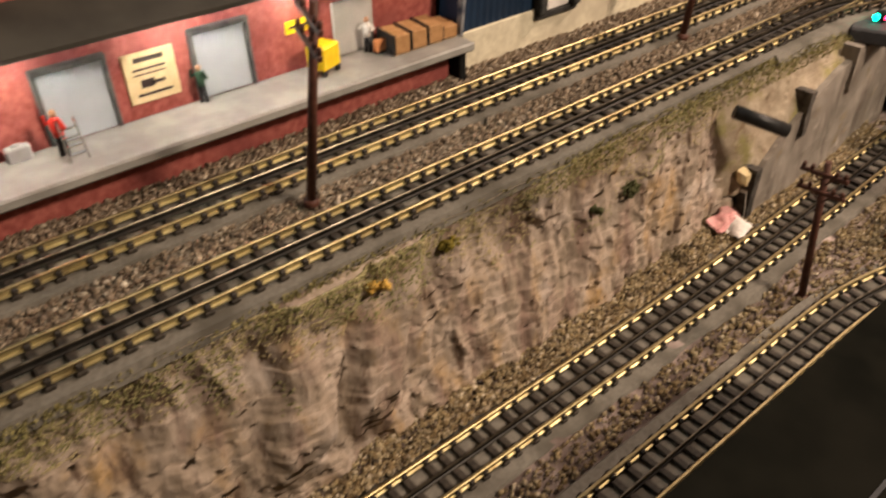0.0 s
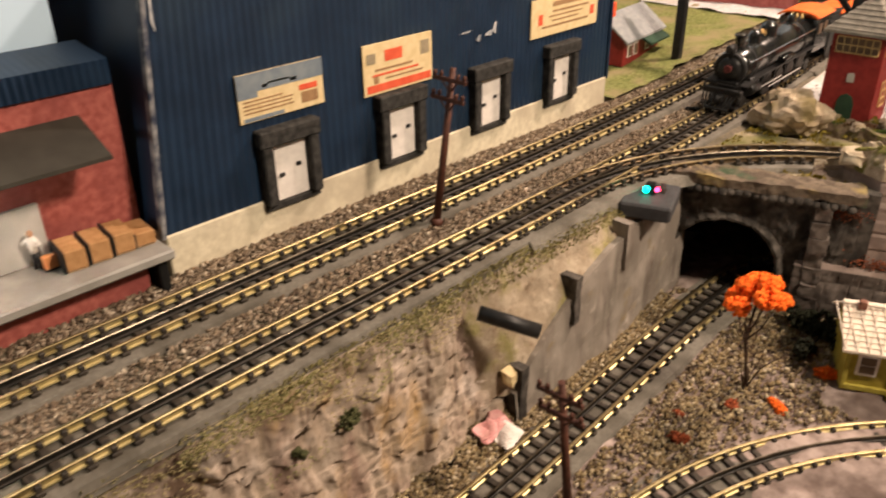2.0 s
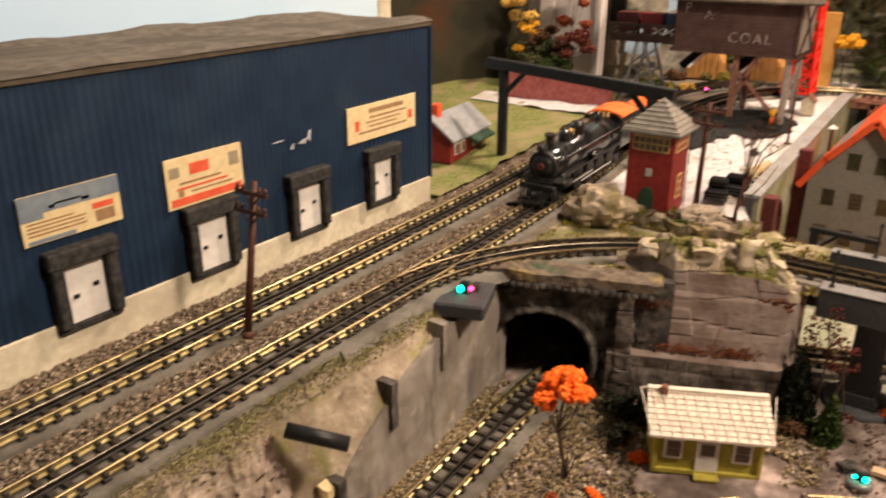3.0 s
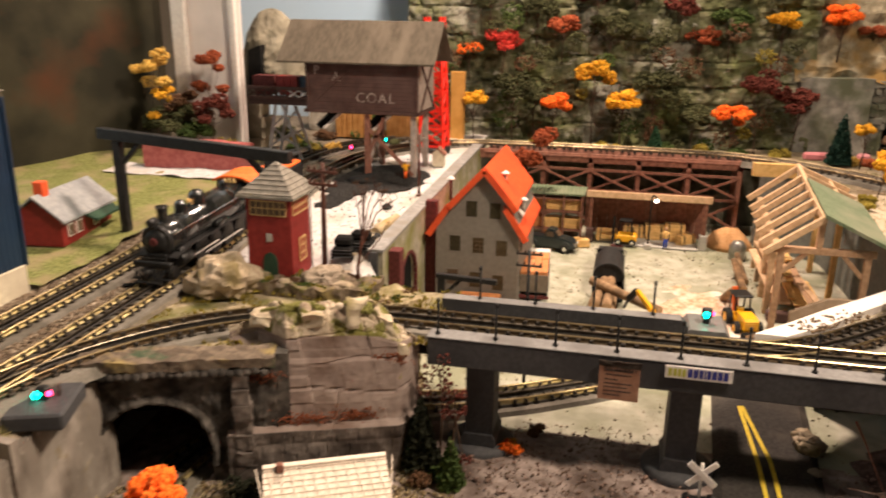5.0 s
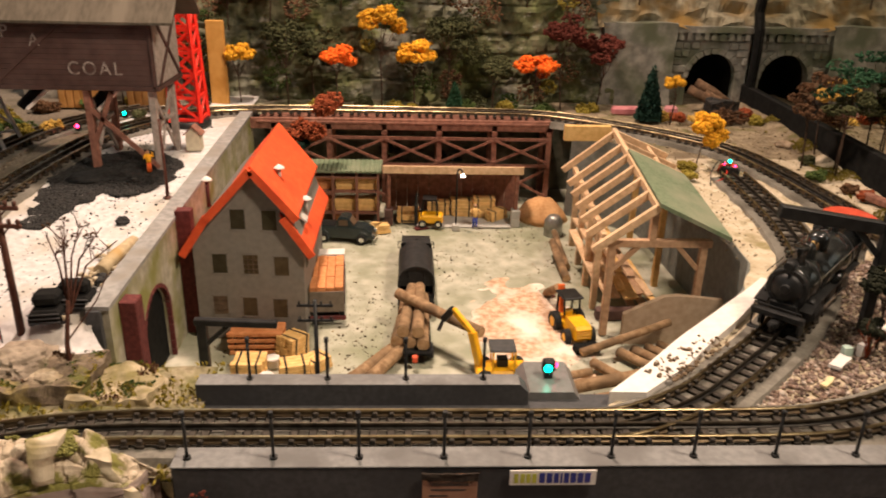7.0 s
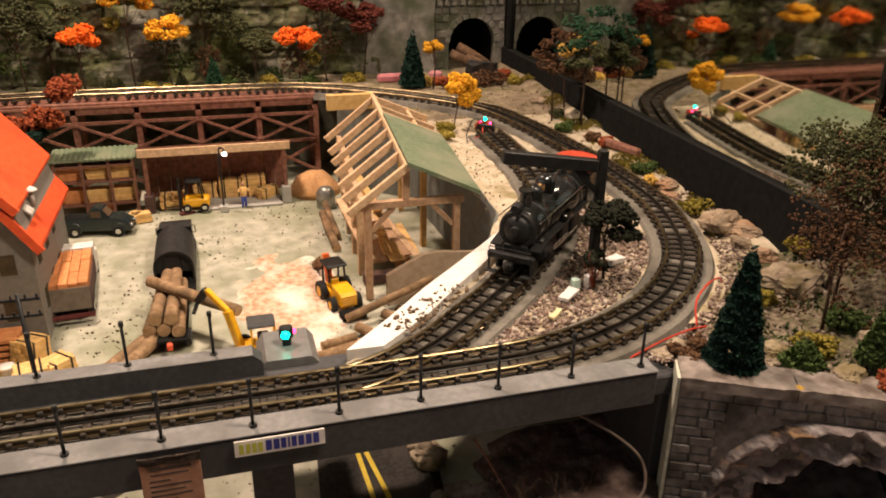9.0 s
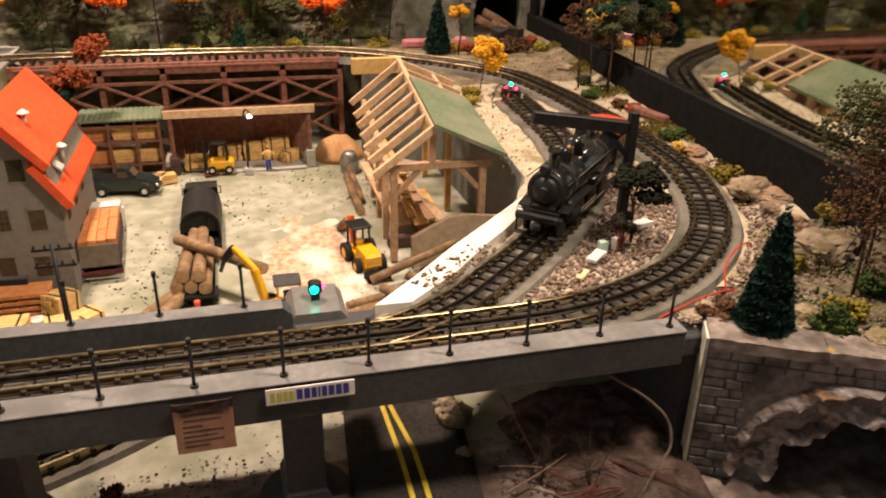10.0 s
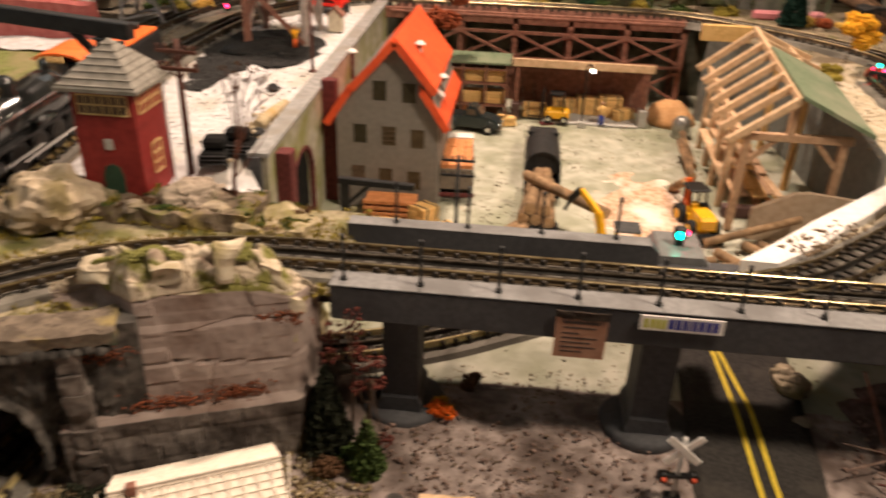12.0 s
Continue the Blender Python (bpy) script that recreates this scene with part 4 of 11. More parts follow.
def telegraph_pole(x, y, z, h, lean=(0, 0), arms=2, turn=0.0):
    th = thing("telegraph_pole", Matrix.Translation((x, y, z)) @ Matrix.Rotation(lean[0], 4, "Y") @ Matrix.Rotation(lean[1], 4, "X") @ Matrix.Rotation(turn, 4, "Z"),
               "brown plastic telegraph pole with two crossarms beside the track", "pole", "telegraph poles")
    bm = B()
    tube(bm, [(0, 0, -0.003), (0, 0, h)], 0.0036, 10, 0.0026)
    lathe(bm, [(0.006, -0.003), (0.0055, 0.001), (0.0037, 0.003)], 10)
    part("mast", bm, POLE, th)
    for k in range(arms):
        zz = h - 0.010 - 0.016 * k
        bm = B()
        box(bm, (-0.019, -0.0045, zz - 0.0018), (0.019, -0.0015, zz + 0.0018), 0.0005)
        tube(bm, [(-0.010, -0.003, zz), (0, 0, zz - 0.011)], 0.0008, 6)
        tube(bm, [(0.010, -0.003, zz), (0, 0, zz - 0.011)], 0.0008, 6)
        arm = part("crossarm", bm, POLE, th)
        for xx in (-0.0165, -0.0095, 0.0095, 0.0165):
            bm = B()
            lathe(bm, [(0.0008, 0), (0.0017, 0.001), (0.0017, 0.0035), (0.0008, 0.0048)], 8, Matrix.Translation((xx, -0.003, zz + 0.0016)))
            part("insulator", bm, POLE, arm)
    return th


def figurine(x, y, z, h, shirt, trousers, label, turn=0.0, arms_up=True):
    """A plain toy figure in one mesh."""
    bm = B()
    s = h / 0.036
    tube(bm, [(-0.0022, 0, 0), (-0.0018, 0, 0.016)], 0.0017, 7, 0.002)
    tube(bm, [(0.0022, 0.001, 0), (0.0018, 0, 0.016)], 0.0017, 7, 0.002)
    n0 = len(bm.faces)
    lathe(bm, [(0.0034, 0.0155), (0.0038, 0.02), (0.0046, 0.0265), (0.003, 0.029), (0.0012, 0.0298)], 9)
    zz = 0.0235 if not arms_up else 0.031
    tube(bm, [(-0.0045, 0, 0.0265), (-0.0078, -0.001, 0.0235), (-0.006, -0.003, zz)], 0.0013, 6)
    tube(bm, [(0.0045, 0, 0.0265), (0.0078, -0.001, 0.0235), (0.006, -0.003, zz)], 0.0013, 6)
    n1 = len(bm.faces)
    ball(bm, (0, 0, 0.0325), 0.0026, 1.15, 9)
    bm.faces.ensure_lookup_table()
    for i, f in enumerate(bm.faces):
        f.material_index = 0 if i < n0 else (1 if i < n1 else 2)
    bmesh.ops.scale(bm, vec=(s, s, s), verts=bm.verts)
    ob = solo("figurine", bm, trousers, label, "figurine", Matrix.Translation((x, y, z)) @ Matrix.Rotation(turn, 4, "Z"), "toy figures")
    ob.data.materials.append(shirt)
    ob.data.materials.append(mat("figure_head", (0.45, 0.25, 0.15), (0.5, 0.3, 0.18), 0.7, 100, 0))
    return ob


# ---- brick freight house and its dock ----


def freight_house():
    y0, y1, xw = 0.30, 0.931, -0.218
    th = thing("freight_house", Matrix.Translation((xw, y0, 0)), "red brick freight house with a dark canopy over its dock", "building")
    L = y1 - y0
    bm = B()
    box(bm, (-0.045, 0, 0.0), (0, L, 0.148))
    wall = part("wall", bm, BRICK, th)
    bm = B()
    edge = []
    for i in range(221):
        y, dx = L * i / 220, 0.0012 * (i % 2)
        edge.append([bm.verts.new(p) for p in ((-0.046, y, 0.148), (0.002 + dx, y, 0.146), (0.002 + dx, y, 0.164), (-0.046, y, 0.170))])
    for p, q in zip(edge, edge[1:]):
        for k in range(4):
            bm.faces.new((p[k], q[k], q[(k + 1) % 4], p[(k + 1) % 4]))
    part("roof", bm, NAVY, th, "dark blue corrugated roof edge")
    bm = B()
    prism(bm, [(0.0, 0.1285), (0.045, 0.1095), (0.045, 0.1065), (0.0, 0.1255)], 0.0, L - 0.028)
    part("canopy", bm, BLACKROOF, th, "charcoal felt canopy")
    bm = B()
    for y in np.linspace(0.02, L - 0.05, 9):
        beam(bm, (0.001, y, 0.10), (0.040, y, 0.1075), 0.003, 0.003)
    part("canopy_bracket", bm, BLACKROOF, th)
    GREYDOOR = mat("grey_roller_door", (0.44, 0.49, 0.54), (0.50, 0.55, 0.60), 0.5, 40, 0.08)
    for a, b in ((0.590, 0.634), (0.700, 0.742), (0.400, 0.444), (0.480, 0.524)):
        a, b = a - y0, b - y0
        bm = B()
        for q in ((a - 0.003, a), (b, b + 0.003)):
            box(bm, (0.0, q[0], 0.03), (0.005, q[1], 0.083), 0.0006)
        box(bm, (0.0, a - 0.003, 0.080), (0.006, b + 0.003, 0.084), 0.0006)
        fr = part("door_frame", bm, mat("dark_steel_frame", (0.06, 0.06, 0.06), (0.12, 0.12, 0.115), 0.5, 120, 0.1), th)
        bm = B()
        box(bm, (0.0, a, 0.03), (0.0026, b, 0.080), 0.0008)
        part("door", bm, GREYDOOR, th, "pale grey metal door")
    bm = B()
    box(bm, (0.0, 0.820 - y0, 0.03), (0.003, 0.860 - y0, 0.075), 0.0008)
    part("door", bm, DOCK, th, "grey concrete-coloured door")
    bm = B()
    box(bm, (0.0, 0.647 - y0, 0.040), (0.0016, 0.685 - y0, 0.077), 0.0003)
    s = part("notice_board", bm, PAPER, th, "yellowed paper notice with dark print")
    for a, b, c, d in ((0.008, 0.030, 0.030, 0.0335), (0.006, 0.005, 0.032, 0.007), (0.006, 0.024, 0.030, 0.0255), (0.010, 0.011, 0.020, 0.017), (0.017, 0.0125, 0.028, 0.015), (0.006, 0.0205, 0.030, 0.0215)):
        bm = B()
        box(bm, (0.0016, 0.647 - y0 + a, 0.040 + b), (0.0019, 0.647 - y0 + c, 0.040 + d))
        part("print", bm, INK, s)
    bm = B()
    box(bm, (0.0, 0.777 - y0, 0.0595), (0.0016, 0.800 - y0, 0.0695), 0.0003)
    s = part("sign", bm, PLASTICYELLOW, th, "small yellow enamel sign")
    bm = B()
    box(bm, (0.0016, 0.780 - y0, 0.0635), (0.0018, 0.797 - y0, 0.0655))
    part("print", bm, INK, s)
    for y in (0.565, 0.685, 0.78):
        bm = B()
        lathe(bm, [(0.0035, 0.1), (0.003, 0.103), (0.001, 0.107)], 10, Matrix.Translation((0.022, y - y0, 0)))
        part("dock_lamp", bm, LAMPLIGHT, th, "small lit lamp under the canopy")
        data = bpy.data.lights.new("dock_lamp_light", "POINT")
        data.energy, data.color, data.shadow_soft_size = 0.15, (1.0, 0.93, 0.82), 0.004
        lo = new("dock_lamp_light", data)
        lo.location = (xw + 0.022, y, 0.097)
        tagged(lo, "small warm dock lamp under the canopy", "lamp")


freight_house()
dk = thing("loading_dock", Matrix.Translation((-0.218, 0.30, 0)), "grey concrete loading dock on a low red brick wall", "dock")
bm = B()
box(bm, (0.001, 0, 0.022), (0.056, 0.629, 0.030), 0.0015)
part("slab", bm, DOCKSLAB, dk)
bm = B()
box(bm, (0.001, 0.002, -0.01), (0.039, 0.612, 0.0218))
part("dock_wall", bm, BRICK, dk)
bm = B()
box(bm, (0.020, 0.616, -0.01), (0.050, 0.624, 0.0218), 0.001)
part("dock_end_post", bm, MATTBLACK, dk)

# crates at the dock's end
for i, (y, t) in enumerate(((0.866, 0.06), (0.884, 0.06), (0.902, 0.06), (0.918, 0.06))):
    th = thing("crate", Matrix.Translation((-0.195, y, 0.0302)) @ Matrix.Rotation(-0.10, 4, "Z"), "tan wooden crate with a dark strap on the dock", "crate", "crates on the dock")
    h = 0.017 if i < 3 else 0.012
    bm = B()
    box(bm, (-0.014, -0.0075, 0.0015), (0.014, 0.0075, h), 0.0008)
    part("body", bm, mat("crate_wood", (0.38, 0.20, 0.08), (0.48, 0.27, 0.12), 0.75, 150, 0.3), th)
    bm = B()
    for yy in (-0.0078, ):
        box(bm, (-0.0146, yy - 0.0008, 0.0012), (0.0146, yy + 0.0008, h + 0.0005))
    part("strap", bm, BLACK, th)
    bm = B()
    for xx in (-0.010, 0.009):
        box(bm, (xx, -0.0075, 0), (xx + 0.003, 0.0075, 0.0016))
    part("skid", bm, PALEWOOD, th)

ct = thing("baggage_cart", Matrix.Translation((-0.196, 0.796, 0.030)) @ Matrix.Rotation(0.35, 4, "Z"), "bright yellow plastic baggage cart on the dock", "cart")
bm = B()
box(bm, (-0.009, -0.011, 0.005), (0.009, 0.011, 0.024), 0.0012)
part("body", bm, PLASTICYELLOW, ct)
for sx in (-0.007, 0.007):
    for sy in (-0.0085, 0.0085):
        bm = B()
        tube(bm, [(sx - 0.001, sy, 0.0026), (sx + 0.001, sy, 0.0026)], 0.0026, 12)
        part("wheel", bm, RUBBER, ct)

RED = mat("red_cloth", (0.62, 0.03, 0.02), (0.7, 0.05, 0.03), 0.7, 100, 0)
DKGREEN = mat("dark_green_cloth", (0.02, 0.05, 0.03), (0.03, 0.07, 0.04), 0.7, 100, 0)
figurine(-0.210, 0.698, 0.030, 0.030, DKGREEN, BLACK, "small dark green toy worker on the dock", 0.6)
figurine(-0.196, 0.590, 0.030, 0.034, RED, BLACK, "small red-shirted toy worker behind a ladder", 0.6)
figurine(-0.207, 0.847, 0.030, 0.031, WHITE, BLACK, "small white-shirted toy worker with a hand truck", 0.6, False)
figurine(0.116, 2.075, rise(2.075) + 0.004, 0.030, YELLOW, ORANGE, "small orange and yellow toy worker on the coal", 0.8)
ld = thing("step_ladder", Matrix.Translation((-0.186, 0.595, 0.030)), "small grey metal stepladder on the dock", "ladder")
for y in (-0.006, 0.006):
    bm = B()
    tube(bm, [(0.004, y, 0), (-0.005, y * 0.9, 0.027)], 0.0008, 6)
    part("rail", bm, CHROME, ld)
for k in range(4):
    bm = B()
    box(bm, (0.001 - 0.0018 * k, -0.006, 0.0045 + 0.0055 * k), (0.004 - 0.0018 * k, 0.006, 0.0053 + 0.0055 * k))
    part("step", bm, CHROME, ld)
bm = B()
box(bm, (-0.004, -0.008, 0), (0.004, 0.008, 0.010), 0.001)
box(bm, (-0.001, -0.003, 0.010), (0.001, 0.003, 0.012), 0.0005)
solo("tool_box", bm, mat("pale_grey_plastic", (0.35, 0.35, 0.35), (0.42, 0.42, 0.42), 0.5, 100, 0.1), "small pale grey tool box on the dock", "box", Matrix.Translation((-0.210, 0.565, 0.030)))
ht = thing("hand_truck", Matrix.Translation((-0.199, 0.853, 0.030)), "dark toy hand truck with a brown box", "hand truck")
bm = B()
box(bm, (-0.002, -0.005, 0.002), (0.0035, 0.005, 0.012), 0.0006)
part("load", bm, REDLUMBER, ht)
bm = B()
tube(bm, [(-0.003, -0.0035, 0.001), (-0.004, -0.0035, 0.019)], 0.0006, 6)
tube(bm, [(-0.003, 0.0035, 0.001), (-0.004, 0.0035, 0.019)], 0.0006, 6)
box(bm, (-0.003, -0.005, 0.001), (0.004, 0.005, 0.002))
part("frame", bm, BLACK, ht)

# ---- telegraph poles ----
telegraph_pole(-0.080, 0.706, 0.0, 0.146, (0.20, -0.02), turn=-0.2)
telegraph_pole(-0.094, 1.139, 0.0, 0.134, (0.0, -0.17))
telegraph_pole(0.118, 1.058, -0.153, 0.135, (-0.06, 0.08))

# ---- cliff between the levels ----
v, f = [], []
NY, NT = 860, 84


def cliff_x(y, t):
    """How far the rock face stands out: buttresses, broken blocks, gullies and pits."""
    y0 = y
    y += 0.02 * noise.noise(Vector((y * 9, t * 2.2, 8.0)))
    bx = -0.008 + 0.024 * t ** 1.15 - 0.006 * t * min(1, max(0, (y - 0.85) / 0.1)) + 0.005 * wob(0.3, y, 0, 9)
    gully = max(0, noise.noise(Vector((y * 15, t * 0.7, 3.3)))) * 0.024 + 0.010 * max(0, noise.noise(Vector((y * 34, t * 1.1, 5.5))) - 0.1) + abs(noise.noise(Vector((y * 48, t * 1.6, 7.1)))) * 0.007
    zc = t * 0.14
    dist, near = noise.voronoi(Vector((y * 46 + 1.5 * noise.noise(Vector((y * 40, zc * 40, 6.0))), zc * 17, 0.5)))
    block = 0.0045 * noise.noise(near[0] * 3.7) - 0.0008 * max(0, 1 - (dist[1] - dist[0]) / 0.3)
    d2, n2 = noise.voronoi(Vector((y * 80, zc * 34, 2.5)))
    block += 0.0008 * noise.noise(n2[0] * 2.9)
    fine = 0.005 * noise.noise(Vector((y * 32, zc * 10, 1.0))) + 0.0020 * noise.noise(Vector((y * 130, zc * 32, 4.0))) + 0.0009 * noise.noise(Vector((y * 300, zc * 200, 4.0))) - 0.004 * max(0, noise.noise(Vector((y * 85, zc * 60, 9.0))) - 0.22)
    # two upright slabs side by side
    slab = 0.0
    for c, w, d in ((0.664, 0.030, 0.017), (0.722, 0.026, 0.013)):
        e = abs(y0 + 0.05 * t - c + 0.006 * noise.noise(Vector((y * 60, t * 6, 1.0)))) / (w * (1.1 - 0.45 * t))
        slab = max(slab, d * min(1, max(0, (1.15 - e) / 0.5)) * min(1, max(0, (0.92 - t) / 0.25)) * (0.55 + 0.45 * t))
    rough = 1 - 0.45 * min(1, slab / 0.008)
    return bx + slab + ((block + fine) * rough - gully * (1.15 - t) * rough) * min(1, 5 * t)


for j in range(NY + 1):
    y = -0.3 + 1.72 * j / NY
    for i in range(NT + 1):
        t = i / NT
        v.append((cliff_x(y, t) if i else -0.012, y, -0.005 - 0.142 * t + 0.004 * wob(t * 3, y, 9, 25) * min(1, 4 * t)))
for j in range(NY):
    for i in range(NT):
        f.append((j * (NT + 1) + i, j * (NT + 1) + i + 1, (j + 1) * (NT + 1) + i + 1, (j + 1) * (NT + 1) + i))
ob = raw("cliff", v, f, CLIFF)
ob.data.polygons.foreach_set("use_smooth", [True] * len(f))
tagged(ob, "pinkish-brown plaster rock cliff with ochre stains", "cliff", kind="structure")

# ---- wing wall beside the tunnel: its top slopes down towards the open line ----
WING = layered("scraped_grey_plaster", (0.225, 0.195, 0.165), [(45, (1, 1, 0.35), 0.42, 0.64, (0.32, 0.285, 0.245)), (30, (1, 1, 0.3), 0.56, 0.70, (0.13, 0.108, 0.088)), (110, (1, 0.7, 0.7), 0.60, 0.72, (0.40, 0.36, 0.31)), (26, (1, 1, 1), 0.60, 0.72, (0.25, 0.19, 0.09))], bump=0.6, relief=0.001)
ww = thing("wing_wall", Matrix.Translation((0, 0, 0)), "scraped grey plaster wing wall with a sloping top", "wall")
TOPS = ((1.115, -0.118), (1.14, -0.090), (1.20, -0.050), (1.25, -0.030), (1.33, -0.014), (1.40, -0.004))


def wing_top(y):
    for (p, q), (r, t) in zip(TOPS, TOPS[1:]):
        if y <= r:
            return q + (t - q) * (y - p) / (r - p)
    return TOPS[-1][1]


v, f = [], []
for j in range(81):
    y = 1.115 + 0.285 * j / 80
    zt = wing_top(y) + 0.0015 * wob(y, 0.4, 1.0, 60)
    v.append((0.002, y, zt - 0.012))
    v.append((0.013 - 0.007 * min(1, max(0, (y - 1.27) / 0.10)), y, zt))
    for i in range(25):
        z = zt + (-0.165 - zt) * i / 24
        v.append((0.0195 - 0.007 * min(1, max(0, (y - 1.27) / 0.10)) + 0.004 * i / 24 + 0.0022 * wob(y, z, 0.5, 30) + 0.0007 * wob(y, z, 2.5, 90), y, z))
for j in range(80):
    for i in range(26):
        f.append((j * 27 + i, j * 27 + i + 1, (j + 1) * 27 + i + 1, (j + 1) * 27 + i))
raw("face", v, f, WING).parent = ww
FILL = layered("cream_plaster_fill", (0.33, 0.265, 0.19), [(60, (1, 1, 1), 0.42, 0.64, (0.45, 0.375, 0.28)), (28, (1, 1, 1), 0.52, 0.64, (0.30, 0.265, 0.115)), (40, (1, 1, 1), 0.57, 0.68, (0.24, 0.17, 0.11)), (120, (1, 1, 1), 0.62, 0.72, (0.17, 0.13, 0.085))])
v, f = [], []
for j in range(91):
    y = 1.078 + 0.262 * j / 90
    lowest = wing_top(max(y, 1.115)) - 0.004
    for i in range(15):
        t = i / 14
        step = 0.004 * noise.noise(Vector((math.floor(y * 45 + 2 * t) * 0.8, math.floor(t * 3.0), 2.0)))
        drop = t ** (1.0 + 0.9 * noise.noise(Vector((y * 20, 0.5, 3.0))))
        v.append((-0.009 + 0.025 * t * min(1, max(0.12, (y - 1.078) / 0.045)), y, -0.004 + (lowest + 0.004) * drop + step * math.sin(math.pi * t) + 0.0012 * wob(y, t * 0.1, 2.0, 120)))
for j in range(90):
    for i in range(14):
        f.append((j * 15 + i, j * 15 + i + 1, (j + 1) * 15 + i + 1, (j + 1) * 15 + i))
ob = raw("plaster_fill", v, f, FILL)
ob.parent = ww
tagged(ob, "cream plaster slope with dry moss")
for y, z0, z1, m in ((1.194, -0.082, -0.036, DARKSTONE), (1.122, -0.150, -0.092, DARKSTONE), (1.272, -0.060, -0.012, WING)):
    bm = B()
    rough_block(bm, (0.006, y - 0.0045, z0), (0.0235, y + 0.0045, z1), 0.0008, (3, 3, 8), 80, y * 9)
    part("pilaster", bm, m, ww)

# ---- culvert pipe and litter ----
bm = B()
tube(bm, [(-0.014, -0.012, 0.006), (0.024, 0.016, -0.008)], 0.0062, 14)
solo("drain_pipe", bm, BLACK, "matt black drain pipe sticking out of the cliff", "pipe", Matrix.Translation((0.022, 1.092, -0.030)))
bm = B()
rough_block(bm, (-0.009, -0.017, 0), (0.009, 0.017, 0.003), 0.006, (11, 15, 3), 120, 2)
solo("litter", bm, mat("pink_plastic", (0.62, 0.27, 0.27), (0.75, 0.42, 0.40), 0.6, 150, 0.4), "crumpled pink plastic scrap at the cliff foot", "litter", Matrix.Translation((0.016, 1.086, -0.138)) @ Matrix.Rotation(0.25, 4, "Y") @ Matrix.Scale(0.8, 4))
bm = B()
rough_block(bm, (-0.008, -0.009, 0), (0.008, 0.009, 0.004), 0.005, (7, 7, 3), 110, 5)
solo("litter", bm, WHITE, "crumpled white paper scrap at the cliff foot", "litter", Matrix.Translation((0.030, 1.090, -0.143)) @ Matrix.Rotation(0.3, 4, "Y"))
bm = B()
rough_block(bm, (-0.006, -0.007, 0), (0.006, 0.007, 0.010), 0.003, (5, 5, 3), 90, 9)
solo("litter", bm, PAPER, "crumpled cream paper scrap on the cliff ledge", "litter", Matrix.Translation((0.013, 1.116, -0.104)))

# ---- tunnel portal of the lower line ----


def arch_outline(x0, x1, z0, z1, cx, r, zs, n=18):
    pts = [(x0, z0), (x0, z1), (x1, z1), (x1, z0), (cx + r, z0)]
    pts += [(cx + r * math.cos(math.pi * k / n), zs + r * math.sin(math.pi * k / n)) for k in range(n + 1)]
    return pts + [(cx - r, z0)]


tp = thing("tunnel_portal", Matrix.Translation((0, 1.385, 0)) @ Matrix.Rotation(math.atan(0.36), 4, "Z"), "sooty dark stone tunnel portal over the lower track", "tunnel")
bm = B()
prism(bm, arch_outline(-0.004, 0.188, -0.165, 0.002, 0.060, 0.051, -0.096), 0.0, 0.02)
part("facade", bm, DARKSTONE, tp)
# a rough weathered skin round the arch
v, f = [], []
NA, NR = 90, 26
for i in range(NA + 1):
    a = -0.25 + (math.pi + 0.5) * i / NA
    for j in range(NR + 1):
        t = j / NR
        r = 0.051 + 0.085 * t ** 1.3
        x, z = 0.060 + r * math.cos(a), -0.096 + r * math.sin(a)
        x, z = min(max(x, -0.004), 0.176), min(max(z, -0.165), -0.002)
        ring = 0.0062 * max(0, 1 - abs(t - 0.10) / 0.09)
        d = 0.003 + ring + 0.0035 * noise.noise(Vector((x * 55, z * 55, 1.5))) + 0.0025 * noise.noise(Vector((x * 130, z * 130, 3.5))) + 0.0016 * noise.noise(Vector((x * 300, z * 300, 3.5)))
        v.append((x, -d if j else 0.004, z))
for i in range(NA):
    for j in range(NR):
        f.append((i * (NR + 1) + j, i * (NR + 1) + j + 1, (i + 1) * (NR + 1) + j + 1, (i + 1) * (NR + 1) + j))
raw("weathered_skin", v, f, DARKSTONE).parent = tp
rows = random.Random(5)
for k in range(9):
    bm = B()
    z = -0.16 + 0.0165 * k
    rough_block(bm, (0.136 + rows.uniform(-0.002, 0.002), -0.010 - rows.random() * 0.003, z), (0.152 + rows.uniform(-0.002, 0.003), 0.002, z + 0.0155), 0.0016, (4, 3, 4), 120, k * 3.1)
    part("pier_stone", bm, GRIMY, tp, "lighter grey pier stone")
LEDGE = layered("mossy_ledge", (0.10, 0.078, 0.058), [(80, (1, 1, 1), 0.42, 0.64, (0.19, 0.15, 0.11)), (30, (0.6, 1, 1), 0.54, 0.66, (0.26, 0.20, 0.085)), (36, (0.6, 1, 1), 0.58, 0.68, (0.06, 0.085, 0.05)), (130, (1, 1, 1), 0.60, 0.70, (0.045, 0.034, 0.028))])
bm = B()
rough_block(bm, (-0.004, -0.011, -0.007), (0.176, 0.022, 0.0035), 0.0018, (60, 7, 4), 110, 3.0)
part("ledge", bm, LEDGE, tp, "mossy overhanging ledge")
for k in range(22):
    bm = B()
    x = 0.004 + 0.0077 * k
    ball(bm, (x, -0.009, -0.010 - 0.002 * rows.random()), 0.0045 + 0.002 * rows.random(), 0.8, 7)
    part("drip_stone", bm, DARKSTONE, tp)
# matt black vault and end sheet stand in for the bore's darkness
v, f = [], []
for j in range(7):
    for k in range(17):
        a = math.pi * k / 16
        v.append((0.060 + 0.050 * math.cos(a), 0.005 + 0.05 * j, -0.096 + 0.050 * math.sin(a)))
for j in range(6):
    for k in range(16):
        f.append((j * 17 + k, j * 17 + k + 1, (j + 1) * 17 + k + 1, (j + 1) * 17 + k))
